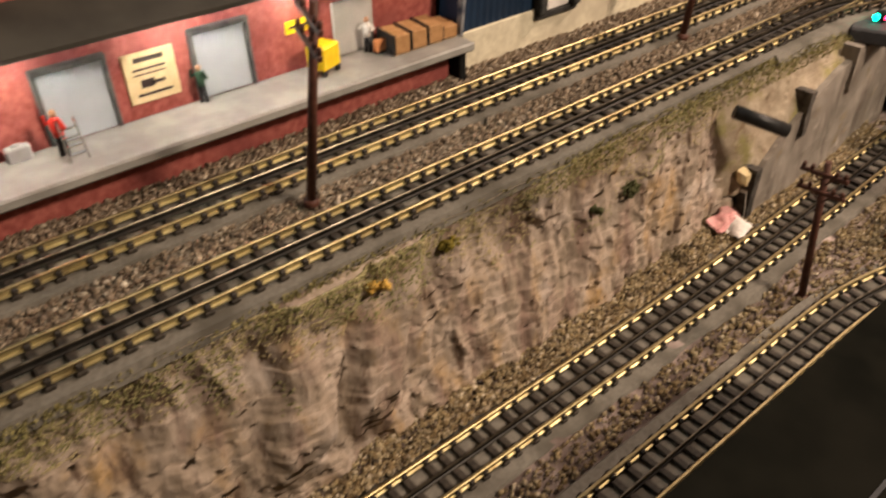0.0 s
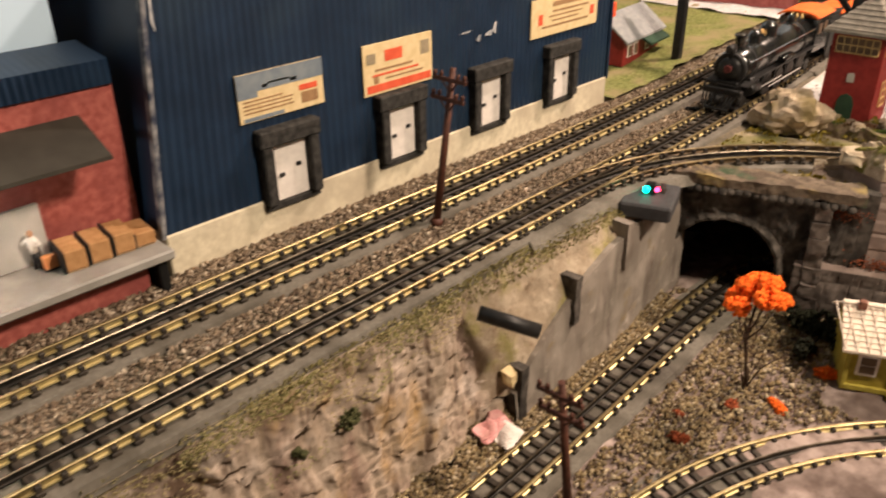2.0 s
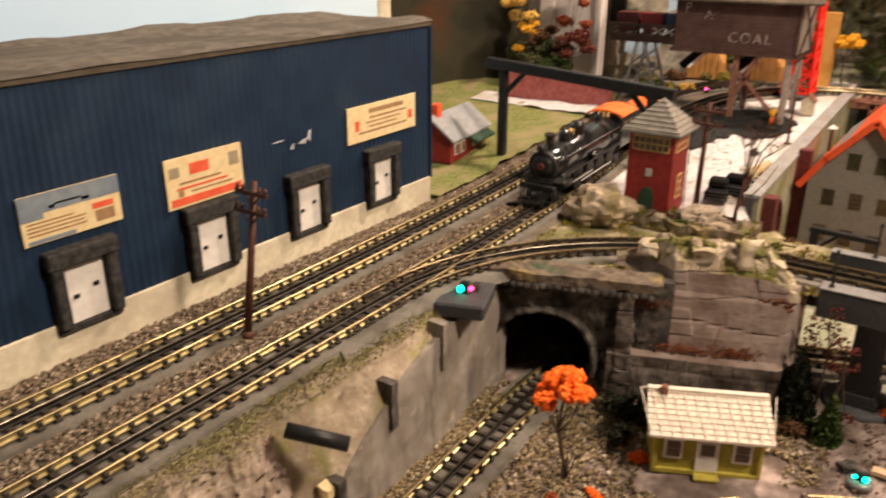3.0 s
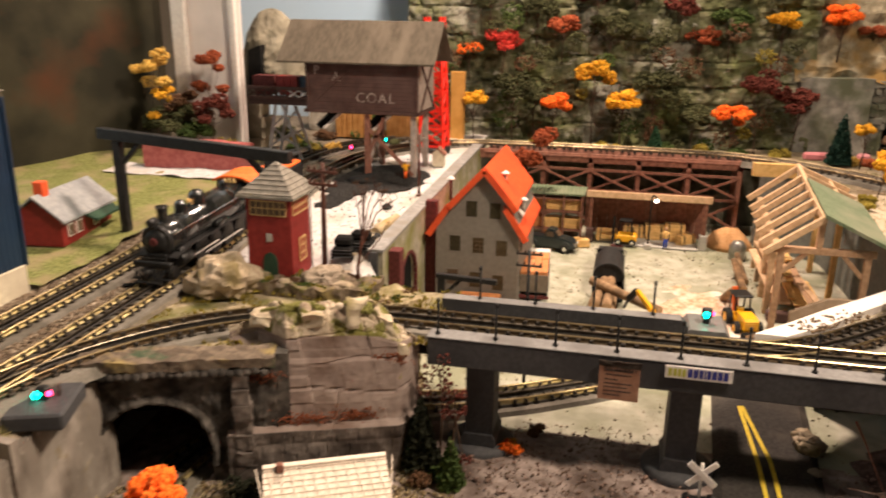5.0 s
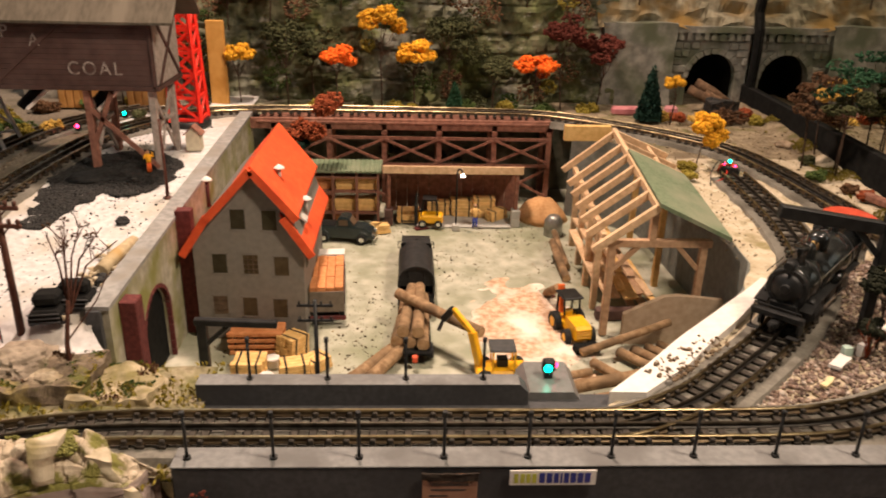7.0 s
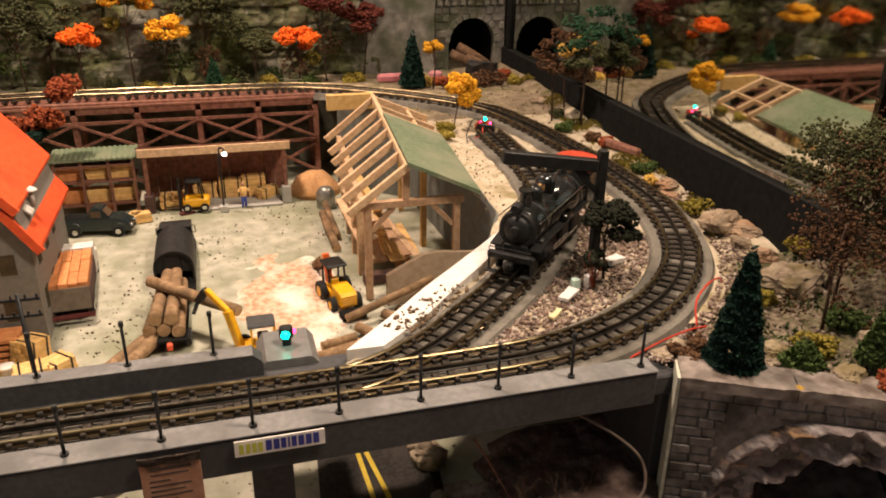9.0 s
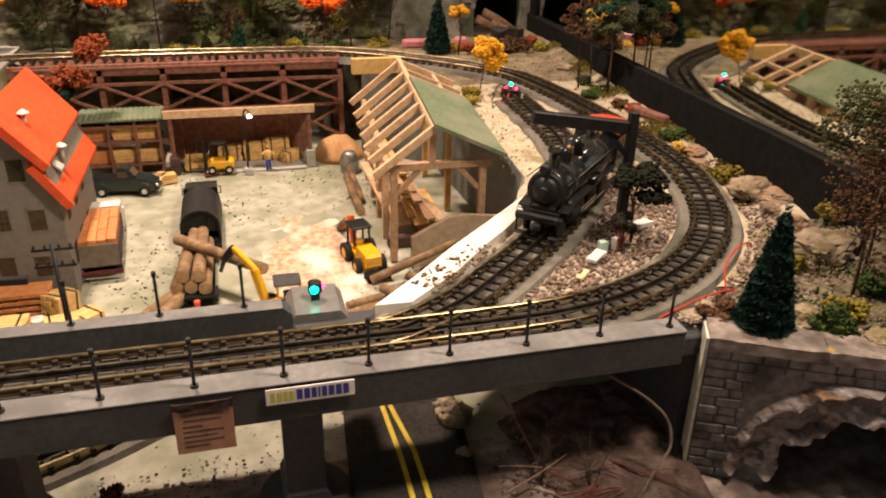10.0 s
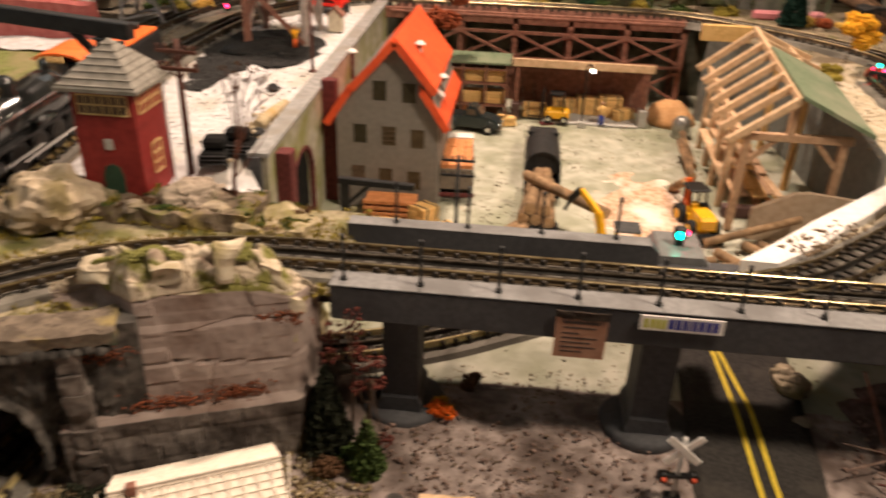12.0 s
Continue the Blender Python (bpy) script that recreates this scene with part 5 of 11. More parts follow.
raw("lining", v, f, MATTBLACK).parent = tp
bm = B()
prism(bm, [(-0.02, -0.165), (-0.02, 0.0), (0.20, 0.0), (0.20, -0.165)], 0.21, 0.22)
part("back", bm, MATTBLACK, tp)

# ---- layered rock mass beside the portal ----
rk = thing("rock_mass", Matrix.Translation((0, 1.385, 0)) @ Matrix.Rotation(math.atan(0.36), 4, "Z"), "layered grey-brown plaster rock with rusty moss and grass on top", "rock")
ROCKFACE = mat("grey_brown_rock_face", (0.20, 0.15, 0.13), (0.30, 0.24, 0.21), 0.95, 55, 0.6, c3=(0.15, 0.10, 0.078), patch=17, amount=0.35)
PROFILE = ((-0.010, -0.165), (-0.009, -0.120), (-0.008, -0.078), (0.000, -0.073), (0.003, -0.045), (0.005, -0.012), (0.009, -0.008), (0.011, 0.014), (0.015, 0.030), (0.028, 0.039), (0.044, 0.036), (0.056, 0.022), (0.062, -0.004))
RIDGE = ((0.10, 0.45), (0.13, 0.60), (0.16, 0.82), (0.20, 1.0), (0.25, 1.0), (0.275, 0.85), (0.295, 0.30), (0.32, -0.1))


def ridge(u):
    for (p, q), (r, t) in zip(RIDGE, RIDGE[1:]):
        if u <= r:
            return q + (t - q) * (u - p) / (r - p)
    return RIDGE[-1][1]



def rock_profile(t):
    n = len(PROFILE) - 1
    i = min(int(t * n), n - 1)
    q = t * n - i
    return [p + (r - p) * q for p, r in zip(PROFILE[i], PROFILE[i + 1])]


v, f = [], []
NU, NT = 130, 150
for i in range(NU + 1):
    u = 0.128 + 0.187 * i / NU
    for j in range(NT + 1):
        t = j / NT
        d, z = rock_profile(t)
        side = max(0, (u - 0.290) / 0.025)
        upper = max(0, (z + 0.075) / 0.08)
        d += 0.003 * noise.noise(Vector((u * 12, z * 5, 0.2))) + 0.0022 * noise.noise(Vector((math.floor(u * 30 + 6 * z) * 0.7, math.floor(z * 38) * 0.9, 6.0))) * (1 if z > -0.075 else 0) + 0.0006 * noise.noise(Vector((u * 50, z * 60, 4.0))) + 0.0005 * noise.noise(Vector((u * 160, z * 200, 4.0)))
        d += 0.035 * side ** 2 + 0.024 * min(1.5, max(0, 0.186 - u) / 0.02) * min(1, upper)
        # bedding cracks, courses of the lower stonework and two upright joints
        for zc, amp in ((-0.0405 + 0.004 * math.sin(u * 40), 0.003), (-0.012 + 0.003 * math.sin(u * 55), 0.002), (0.012 + 0.1 * (u - 0.2), 0.0016), (-0.092, 0.0009), (-0.103, 0.0008), (-0.114, 0.0008), (-0.126, 0.0008), (-0.138, 0.0008)):
            d += amp * max(0, 1 - abs(z - zc) / 0.0014)
        if z < -0.078:
            row = int((z + 0.1605) / 0.0113)
            uu = (u + 0.008 * (row % 2) + 0.003 * math.sin(row * 2.6)) / 0.021
            d += 0.0010 * max(0, 1 - abs(uu - round(uu)) / 0.06) + 0.0018 * noise.noise(Vector((u * 60, z * 60, 2.0)))
        else:
            d += 0.0012 * max(0, 1 - abs(u - 0.243 - 0.2 * z) / 0.0012) * (1 if z < -0.04 else 0)
        z += 0.007 * max(0, noise.noise(Vector((u * 42, 0.7, 9.0)))) * max(0, (t - 0.62) / 0.38) + 0.003 * noise.noise(Vector((u * 90, t * 20, 9.0))) * (1 if t > 0.6 else 0)
        if z > 0:
            z *= ridge(u)
        if t > 0.58:
            gap, cell = noise.voronoi(Vector((u * 75, d * 60, t * 9)))
            crag = min(1, (t - 0.58) / 0.06)
            z += crag * (0.0075 * noise.noise(cell[0] * 3.1) - 0.003 * max(0, 1 - (gap[1] - gap[0]) / 0.25))
            d += crag * 0.003 * noise.noise(cell[0] * 4.7 + Vector((3, 1, 0)))
        # stay clear of the curved track behind
        while math.hypot(u * 0.9409 - d * 0.3387 - 0.256, u * 0.3387 + d * 0.9409 + 0.117) > 0.252 and d > -0.01:
            d -= 0.002
            z = min(z, 0.016)
        v.append((u, d, z))
for i in range(NU):
    for j in range(NT):
        f.append((i * (NT + 1) + j, (i + 1) * (NT + 1) + j, (i + 1) * (NT + 1) + j + 1, i * (NT + 1) + j + 1))
split = int(0.585 * NT)
low = int(0.175 * NT)
raw("rock_face", v, [q for k, q in enumerate(f) if low <= k % NT < split], ROCKFACE).parent = rk
ob = raw("footing", v, [q for k, q in enumerate(f) if k % NT < low], GRIMY)
ob.parent = rk
tagged(ob, "grimy small-coursed stone footing")
ob = raw("rock_top", v, [q for k, q in enumerate(f) if k % NT >= split], layered("cream_and_olive_top", (0.40, 0.325, 0.235), [(90, (1, 1, 1), 0.42, 0.62, (0.54, 0.46, 0.35)), (50, (1, 1, 0.6), 0.54, 0.66, (0.22, 0.16, 0.115)), (34, (1, 1, 1), 0.53, 0.60, (0.17, 0.16, 0.045)), (140, (1, 1, 1), 0.62, 0.72, (0.16, 0.11, 0.075))]))
ob.parent = rk
tagged(ob, "cream plaster top with olive grass")
CREAMROCK = mat("cream_plaster_edge", (0.40, 0.33, 0.23), (0.58, 0.50, 0.37), 0.95, 80, 0.8, c3=(0.22, 0.18, 0.07), patch=30, amount=0.45)
for i, (u, d, z, w, e, h) in enumerate(((0.150, 0.040, 0.014, 0.026, 0.014, 0.014), (0.246, 0.010, 0.018, 0.015, 0.016, 0.028), (0.272, 0.014, 0.008, 0.016, 0.014, 0.022), (0.290, 0.006, -0.030, 0.010, 0.014, 0.034), (0.200, 0.012, 0.022, 0.020, 0.012, 0.014))):
    bm = B()
    rough_block(bm, (u, d, z), (u + w, d + e, z + h), 0.006, (9, 7, 7), 70, i * 4.4)
    part("crag", bm, CREAMROCK, rk, "cream plaster crag")
bm = B()
rough_block(bm, (0.160, 0.030, -0.165), (0.290, 0.09, -0.014), 0.002, (6, 4, 6), 40, 4)
part("core", bm, ROCKFACE, rk)
rm = np.random.default_rng(5)
MOSS = mat("moss", (0.12, 0.12, 0.03), (0.24, 0.225, 0.065), 0.95, 300, 0.4, vary=0.4)
RUSTMOSS = mat("rust_moss", (0.15, 0.042, 0.02), (0.25, 0.08, 0.034), 0.95, 300, 0.4, vary=0.4)
pts = []
while len(pts) < 3600:
    u, d = 0.155 + 0.150 * rm.random(), 0.018 + 0.028 * rm.random()
    if u < 0.285 and noise.noise(Vector((u * 48, d * 48, 2.0))) > 0.12 and math.hypot(u * 0.9409 - d * 0.3387 - 0.256, u * 0.3387 + d * 0.9409 + 0.117) < 0.25 and (u > 0.186 or d > 0.036):
        pts.append((u, d, (0.0385 - 0.3 * abs(d - 0.03)) * ridge(u) + 0.003 * rm.random()))
grains("moss", pts, 0.0011, MOSS, 0.8, "oct", 0.3).parent = rk
for cu, cd, cz, w in ((0.205, -0.002, -0.067, 0.016), (0.252, 0.0, -0.066, 0.010), (0.286, 0.008, -0.012, 0.009), (0.160, -0.004, -0.018, 0.010)):
    pts = [(cu + w * rm.normal(), cd + 0.001 * rm.normal(), cz + 0.0035 * rm.normal()) for k in range(160)]
    grains("rust_moss", pts, 0.0013, RUSTMOSS, 0.8, "oct", 0.3).parent = rk

# bank of plaster rock and grass behind the bridge approach, and its boulders
BANK = layered("mossy_bank", (0.13, 0.098, 0.068), [(90, (1, 1, 1), 0.44, 0.64, (0.25, 0.195, 0.135)), (40, (1, 1, 1), 0.53, 0.64, (0.135, 0.13, 0.04)), (34, (1, 1, 1), 0.56, 0.66, (0.31, 0.24, 0.105)), (140, (1, 1, 1), 0.58, 0.70, (0.06, 0.042, 0.03))])
bm = B()
rough_block(bm, (-0.010, 1.603, -0.03), (0.205, 1.662, 0.009), 0.0045, (90, 26, 6), 75, 6.0)
solo("grassy_bank", bm, BANK, "mossy plaster bank between the track and the snow", "bank")
bm = B()
rough_block(bm, (0.190, 1.600, -0.12), (0.258, 1.652, 0.0), 0.0055, (30, 24, 18), 75, 2.0)
solo("plaster_bank", bm, mat("cream_and_grass", (0.30, 0.24, 0.14), (0.46, 0.38, 0.25), 0.95, 90, 0.9, c3=(0.20, 0.17, 0.07), patch=34, amount=0.5), "cream plaster end of the bank with ochre grass", "bank")
for i, (x, y, r, s, m) in enumerate(((0.143, 1.640, 0.026, 0.62, ROCK), (0.030, 1.602, 0.041, 0.80, PALEROCK), (0.062, 1.628, 0.013, 0.5, ROCK), (0.100, 1.612, 0.010, 0.5, ROCK), (-0.002, 1.628, 0.012, 0.6, ROCK), (0.170, 1.618, 0.013, 0.5, PALEROCK))):
    boulder(x, y, 0.008 if x > 0 else 0.0, r, m, squash=s, seed=i * 5.3)

# ---- flat signal case on the bank ----


def signal_case(x, y, z, turn, sx, sy, sz, label, round_top=False):
    th = thing("signal_case", Matrix.Translation((x, y, z)) @ Matrix.Rotation(turn, 4, "Z"), label, "signal", "track signals")
    bm = B()
    if round_top:
        prism(bm, [(-sx, 0), (-sx * 0.95, sz * 0.75), (-sx * 0.72, sz), (sx * 0.72, sz), (sx * 0.95, sz * 0.75), (sx, 0)], -sy, sy)
    else:
        box(bm, (-sx, -sy, 0), (sx, sy, sz), 0.002)
    part("case", bm, STEEL if round_top else CONCRETE, th)
    sz += 0.005 if round_top else 0
    bm = B()
    box(bm, (-0.0055, -0.004, sz), (0.0055, 0.004, sz + 0.012), 0.002)
    box(bm, (-0.0035, -0.0035, sz - 0.006), (0.0035, 0.0035, sz + 0.001), 0.0005)
    hd = part("signal_head", bm, BLACK, th, "black two-colour signal head")
    bm = B()
    ball(bm, (-0.001 if round_top else -0.004, -0.0046, sz + 0.0055), 0.0034, 1, 12)
    part("green_lens", bm, GREENLED, hd, "lit green lens")
    bm = B()
    ball(bm, (0.0058, 0.0005 if round_top else -0.003, sz + 0.006), 0.0025, 1, 12)
    part("red_lens", bm, REDLED, hd, "lit red lens")
    return th


signal_case(0.012, 1.322, -0.017, 0.35, 0.024, 0.030, 0.015, "flat dark grey signal case with green and red lights")
signal_case(0.573, 1.640, -0.032, 0.0, 0.025, 0.024, 0.030, "grey moulded signal case with a green light by the bridge", True)

sg = thing("track_signal", Matrix.Translation((0.3695, 1.419, yard_z(0.37, 1.419))), "pale round-based track signal with green lights by the cottage", "signal", "track signals")
bm = B()
lathe(bm, [(0.0115, 0.0), (0.011, 0.004), (0.006, 0.0055), (0.0, 0.0055)], 18)
part("base", bm, STEEL, sg)
bm = B()
box(bm, (-0.006, -0.0035, 0.005), (0.006, 0.0035, 0.014), 0.0015)
hd = part("signal_head", bm, BLACK, sg, "black two-lens signal head")
for x in (-0.0045, 0.004):
    bm = B()
    ball(bm, (x, -0.0040, 0.0095), 0.0019 if x < 0 else 0.0026, 1, 10)
    part("lens", bm, GREENLED, hd, "lit green lens")
bm = B()
rough_block(bm, (-0.021, -0.005, 0), (0.021, 0.005, 0.004), 0.0008, (12, 4, 3), 90, 3.0)
solo("plank", bm, PALEWOOD, "pale splintered plank lying on the dirt", "plank", Matrix.Translation((0.397, 1.440, yard_z(0.40, 1.44) + 0.002)) @ Matrix.Rotation(0.05, 4, "Z"))
boulder(0.357, 1.436, yard_z(0.357, 1.436) + 0.002, 0.008, DARKSTONE, "black lump of slag beside the signal", 0.8, 4.1, "lump")

# ---- little yellow house ----


def small_house():
    a = math.atan2(0.046, 0.095)
    gz = yard_z(0.25, 1.38)
    th = thing("cottage", Matrix.Translation((0.253, 1.352, gz)) @ Matrix.Rotation(a, 4, "Z"), "olive-yellow toy cottage with a pale shingle roof", "house")
    hw, d, hz = 0.048, 0.062, 0.048
    bm = B()
    prism(bm, [(0.006, 0), (0.006, hz), (0.006 + d / 2, hz + 0.018), (0.006 + d, hz), (0.006 + d, 0)], -hw, hw, "x")
    part("wall", bm, YELLOWHOUSE, th)
    bm = B()
    sl = 0.030 / 0.043
    for k in range(9):
        u0, u1 = k / 9, (k + 1) / 9
        ya, yb = -0.004 + 0.042 * u0, -0.004 + 0.042 * u1 + 0.0012
        za, zb = hz - 0.006 + 0.0255 * u0, hz - 0.006 + 0.0255 * u1
        prism(bm, [(ya, za), (ya, za + 0.0024), (yb, zb + 0.0016), (yb, zb)], -hw - 0.006, hw + 0.006, "x")
        prism(bm, [(0.074 - ya, za), (0.074 - ya, za + 0.0024), (0.074 - yb, zb + 0.0016), (0.074 - yb, zb)], -hw - 0.006, hw + 0.006, "x")
    box(bm, (-hw - 0.006, 0.034, hz + 0.0195), (hw + 0.006, 0.040, hz + 0.0222), 0.0006)
    for sd in (-1, 1):
        for k in range(12):
            u = -hw - 0.004 + (2 * hw + 0.008) * k / 11
            beam(bm, (u, -0.003, hz - 0.0028), (u + 0.008 * sd, 0.036, hz + 0.0208), 0.0009, 0.0012)
    rf = part("roof", bm, SHINGLE, th, "pale cream diamond-shingle roof")
    bm = B()
    box(bm, (-hw + 0.006, 0.030, hz + 0.018), (-hw + 0.012, 0.036, hz + 0.026), 0.0006)
    part("chimney", bm, BROWNWOOD, rf)
    for x in (-0.030, 0.030):
        bm = B()
        box(bm, (x - 0.0085, 0.0035, 0.016), (x + 0.0085, 0.0062, 0.037), 0.0006)
        fr = part("window", bm, WHITE, th, "white-framed window")
        bm = B()
        box(bm, (x - 0.006, 0.0028, 0.019), (x + 0.006, 0.0036, 0.0265))
        part("pane", bm, WINDOW, fr)
        bm = B()
        box(bm, (x - 0.006, 0.0028, 0.0275), (x + 0.006, 0.0036, 0.035))
        part("pane", bm, WINDOW, fr)
    bm = B()
    box(bm, (-0.010, 0.0035, 0.002), (0.010, 0.0062, 0.036), 0.0006)
    dr = part("door", bm, WHITE, th, "white door with a dark upper pane")
    bm = B()
    box(bm, (-0.006, 0.0027, 0.022), (0.006, 0.0036, 0.034))
    part("pane", bm, WINDOW, dr)
    bm = B()
    box(bm, (-0.011, -0.006, 0), (0.011, 0.006, 0.003), 0.0006)
    part("step", bm, YELLOWHOUSE, th)
    bm = B()
    for x in (-hw, hw - 0.004):
        box(bm, (x, 0.003, 0), (x + 0.004, 0.0066, hz), 0.0005)
    box(bm, (-hw, 0.003, 0), (hw, 0.0066, 0.005), 0.0005)
    part("corner_board", bm, YELLOWHOUSE, th)


small_house()

# ---- retaining wall with an arch, on the snow field's side ----
RETAIN = mat("mossy_plaster_wall", (0.29, 0.265, 0.20), (0.42, 0.385, 0.30), 0.9, 90, 0.5, c3=(0.21, 0.205, 0.065), patch=20, amount=0.7)
bm = B()
prism(bm, [(0.05, 1.655), (0.196, 1.655), (0.1715, 1.698), (0.1715, 1.80), (0.05, 1.80)], -0.13, -0.008, "z")
solo("snow_field_base", bm, RETAIN, "plaster core below the front of the snow field", "wall", kind="structure")
rw = thing("retaining_wall", Matrix.Translation((0.172, 1.708, -0.118)), "mossy plaster retaining wall with a brick arch and maroon pilasters", "wall", kind="structure")


def wall_top(y):
    return 0.142 + 0.023 * y / 0.70


bm = B()
ring = [(0.0, 0.0), (0.0, wall_top(0)), (0.68, wall_top(0.68)), (0.68, 0.0), (0.162, 0.0)]
ring += [(0.120 + 0.042 * math.cos(math.pi * k / 16), 0.062 + 0.042 * math.sin(math.pi * k / 16)) for k in range(17)] + [(0.078, 0.0)]
prism(bm, ring, 0.0, 0.018, "x")
part("wall_face", bm, RETAIN, rw)
bm = B()
prism(bm, [(-0.002, wall_top(0)), (-0.002, wall_top(0) + 0.004), (0.68, wall_top(0.68) + 0.004), (0.68, wall_top(0.68))], -0.001, 0.0195, "x")
part("coping", bm, mat("worn_grey_coping", (0.22, 0.215, 0.205), (0.33, 0.32, 0.305), 0.85, 120, 0.3, c3=(0.24, 0.22, 0.19), patch=30), rw)
bm = B()
rough_block(bm, (0.0, -0.006, 0), (0.012, -0.0002, wall_top(0) + 0.001), 0.0007, (3, 2, 16), 120, 3.0)
part("end_post", bm, CONCRETE, rw, "dark grey end slab")
for y, h, w, x1 in ((0.022, 0.138, 0.019, 0.034), (0.212, 0.159, 0.014, 0.036)):
    bm = B()
    box(bm, (0.0182, y, 0), (x1, y + w, h), 0.0008)
    part("pilaster", bm, MAROON, rw, "maroon brick pilaster")
for k in range(15):
    a0, a1 = math.pi * k / 15 + 0.015, math.pi * (k + 1) / 15 - 0.015
    bm = B()
    prism(bm, [(0.120 + r * math.cos(a), 0.062 + r * math.sin(a)) for r, a in ((0.0412, a0), (0.0455, a0), (0.0455, a1), (0.0412, a1))], 0.014, 0.0192, "x")
    part("voussoir", bm, MAROON, rw)
for sy in (0.0755, 0.1612):
    for k in range(6):
        bm = B()
        box(bm, (0.014, sy, 0.0104 * k), (0.0192, sy + 0.0043, 0.0104 * k + 0.0098), 0.0004)
        part("jamb_brick", bm, MAROON, rw)
# black fill in the arch stands in for the shade inside it
bm = B()
prism(bm, [(0.164, 0.0)] + [(0.120 + 0.044 * math.cos(math.pi * k / 16), 0.062 + 0.044 * math.sin(math.pi * k / 16)) for k in range(17)] + [(0.076, 0.0)], -0.05, 0.011, "x")
part("arch_back", bm, MATTBLACK, rw)

# ---- tall grey house with a red roof ----


def tall_house():
    x0, y0 = 0.273, 1.905
    gz = -0.113
    th = thing("town_house", Matrix.Translation((x0, y0, gz)), "tall warm-grey house with a bright orange-red stepped gable roof", "house")
    H, hw, D = 0.123, 0.062, 0.19
    ap, kx, kz = 0.209, 0.040, 0.160
    bm = B()
    prism(bm, [(-hw, 0), (-hw, H), (-kx - 0.002, kz - 0.008), (-kx, kz), (0.010, ap), (kx + 0.010, kz), (kx + 0.012, kz - 0.008), (hw, H), (hw, 0)], 0.0, D)
    part("wall", bm, GREYWALL, th)
    for s in (-1, 1):
        bm = B()
        prism(bm, [(0.010, ap + 0.005), (0.008 + s * (kx + 0.010), kz - 0.005), (0.008 + s * (kx + 0.010), kz - 0.0085), (0.010, ap + 0.001)], -0.006, D + 0.006)
        part("roof", bm, REDROOF, th)
        bm = B()
        prism(bm, [(s * (kx - 0.001), kz - 0.001), (s * (hw + 0.010), H - 0.012), (s * (hw + 0.010), H - 0.0165), (s * (kx - 0.001), kz - 0.0055)], -0.004, D + 0.004)
        part("side_roof", bm, REDROOF, th)
    for s in (-1, 1):
        bm = B()
        beam(bm, (0.010, -0.0075, ap), (0.008 + s * (kx + 0.010), -0.0075, kz - 0.008), 0.004, 0.009)
        part("verge_board", bm, REDROOF, th)
        bm = B()
        beam(bm, (s * (kx + 0.002), -0.006, kz - 0.006), (s * (hw + 0.011), -0.006, H - 0.0155), 0.004, 0.009)
        part("verge_board", bm, REDROOF, th)
    # roof vents with white caps, each on a flashing plate
    VENT = mat("pale_vent_metal", (0.42, 0.39, 0.35), (0.52, 0.48, 0.44), 0.6, 120, 0.1)
    for x, y, z, hz in ((0.032, 0.050, 0.183, 0.020), (0.060, 0.060, 0.142, 0.020), (-0.047, 0.030, 0.160, 0.034)):
        bm = B()
        tube(bm, [(x, y, z - 0.006), (x, y, z + hz - 0.008)], 0.0022, 12)
        ch = part("roof_vent", bm, VENT if x > 0 else MAROON, th)
        bm = B()
        lathe(bm, [(0.0066, 0.0), (0.0062, 0.0010), (0.0012, 0.0046)], 14, Matrix.Translation((x, y, z + hz - 0.008)))
        part("cap", bm, WHITE, ch, "white conical cap")
    for x, y, z in ((0.030, 0.030, 0.183), (0.060, 0.034, 0.1385)):
        bm = B()
        sl = 0.98 if x < 0.05 else 0.86
        prism(bm, [(x - 0.004, z + 0.004 * sl + 0.001), (x + 0.004, z - 0.004 * sl + 0.001), (x + 0.004, z - 0.004 * sl + 0.0035), (x - 0.004, z + 0.004 * sl + 0.0035)], y - 0.008, y + 0.008)
        part("flashing", bm, VENT, th, "pale flashing plate")
    OLIVE = mat("olive_blind", (0.036, 0.030, 0.016), (0.05, 0.042, 0.024), 0.8, 120, 0.1, spec=0.15)
    TAN = mat("tan_blind", (0.062, 0.044, 0.023), (0.085, 0.062, 0.034), 0.8, 120, 0.1, spec=0.15)

    def window(x, z, m, k):
        bm = B()
        for a, b in (((x - 0.0098, -0.001, z - 0.0132), (x - 0.0082, 0.0015, z + 0.0132)), ((x + 0.0082, -0.001, z - 0.0132), (x + 0.0098, 0.0015, z + 0.0132)),
                     ((x - 0.0098, -0.001, z + 0.0118), (x + 0.0098, 0.0015, z + 0.0132)), ((x - 0.0104, -0.002, z - 0.0138), (x + 0.0104, 0.0015, z - 0.0118))):
            box(bm, (a[0], -0.0004, a[2]), (b[0], 0.001, b[2]))
        fr = part("window", bm, GREYWALL, th)
        bm = B()
        box(bm, (x - 0.0082, -0.0001, z - 0.0118), (x + 0.0082, 0.001, z + 0.0118))
        part("pane", bm, m, fr)
        bars = []
        if k == 1:
            bars = [((x + i * 0.0028 - 0.0003, -0.0008, z - 0.0118), (x + i * 0.0028 + 0.0003, -0.0003, z + 0.0118)) for i in (-1, 1)]
            bars += [((x - 0.0082, -0.0009, z + i * 0.006 - 0.0003), (x + 0.0082, -0.0003, z + i * 0.006 + 0.0003)) for i in (-1, 0, 1)]
        for a, b in bars:
            bm = B()
            box(bm, a, b)
            part("glazing_bar", bm, WINDOW, fr)

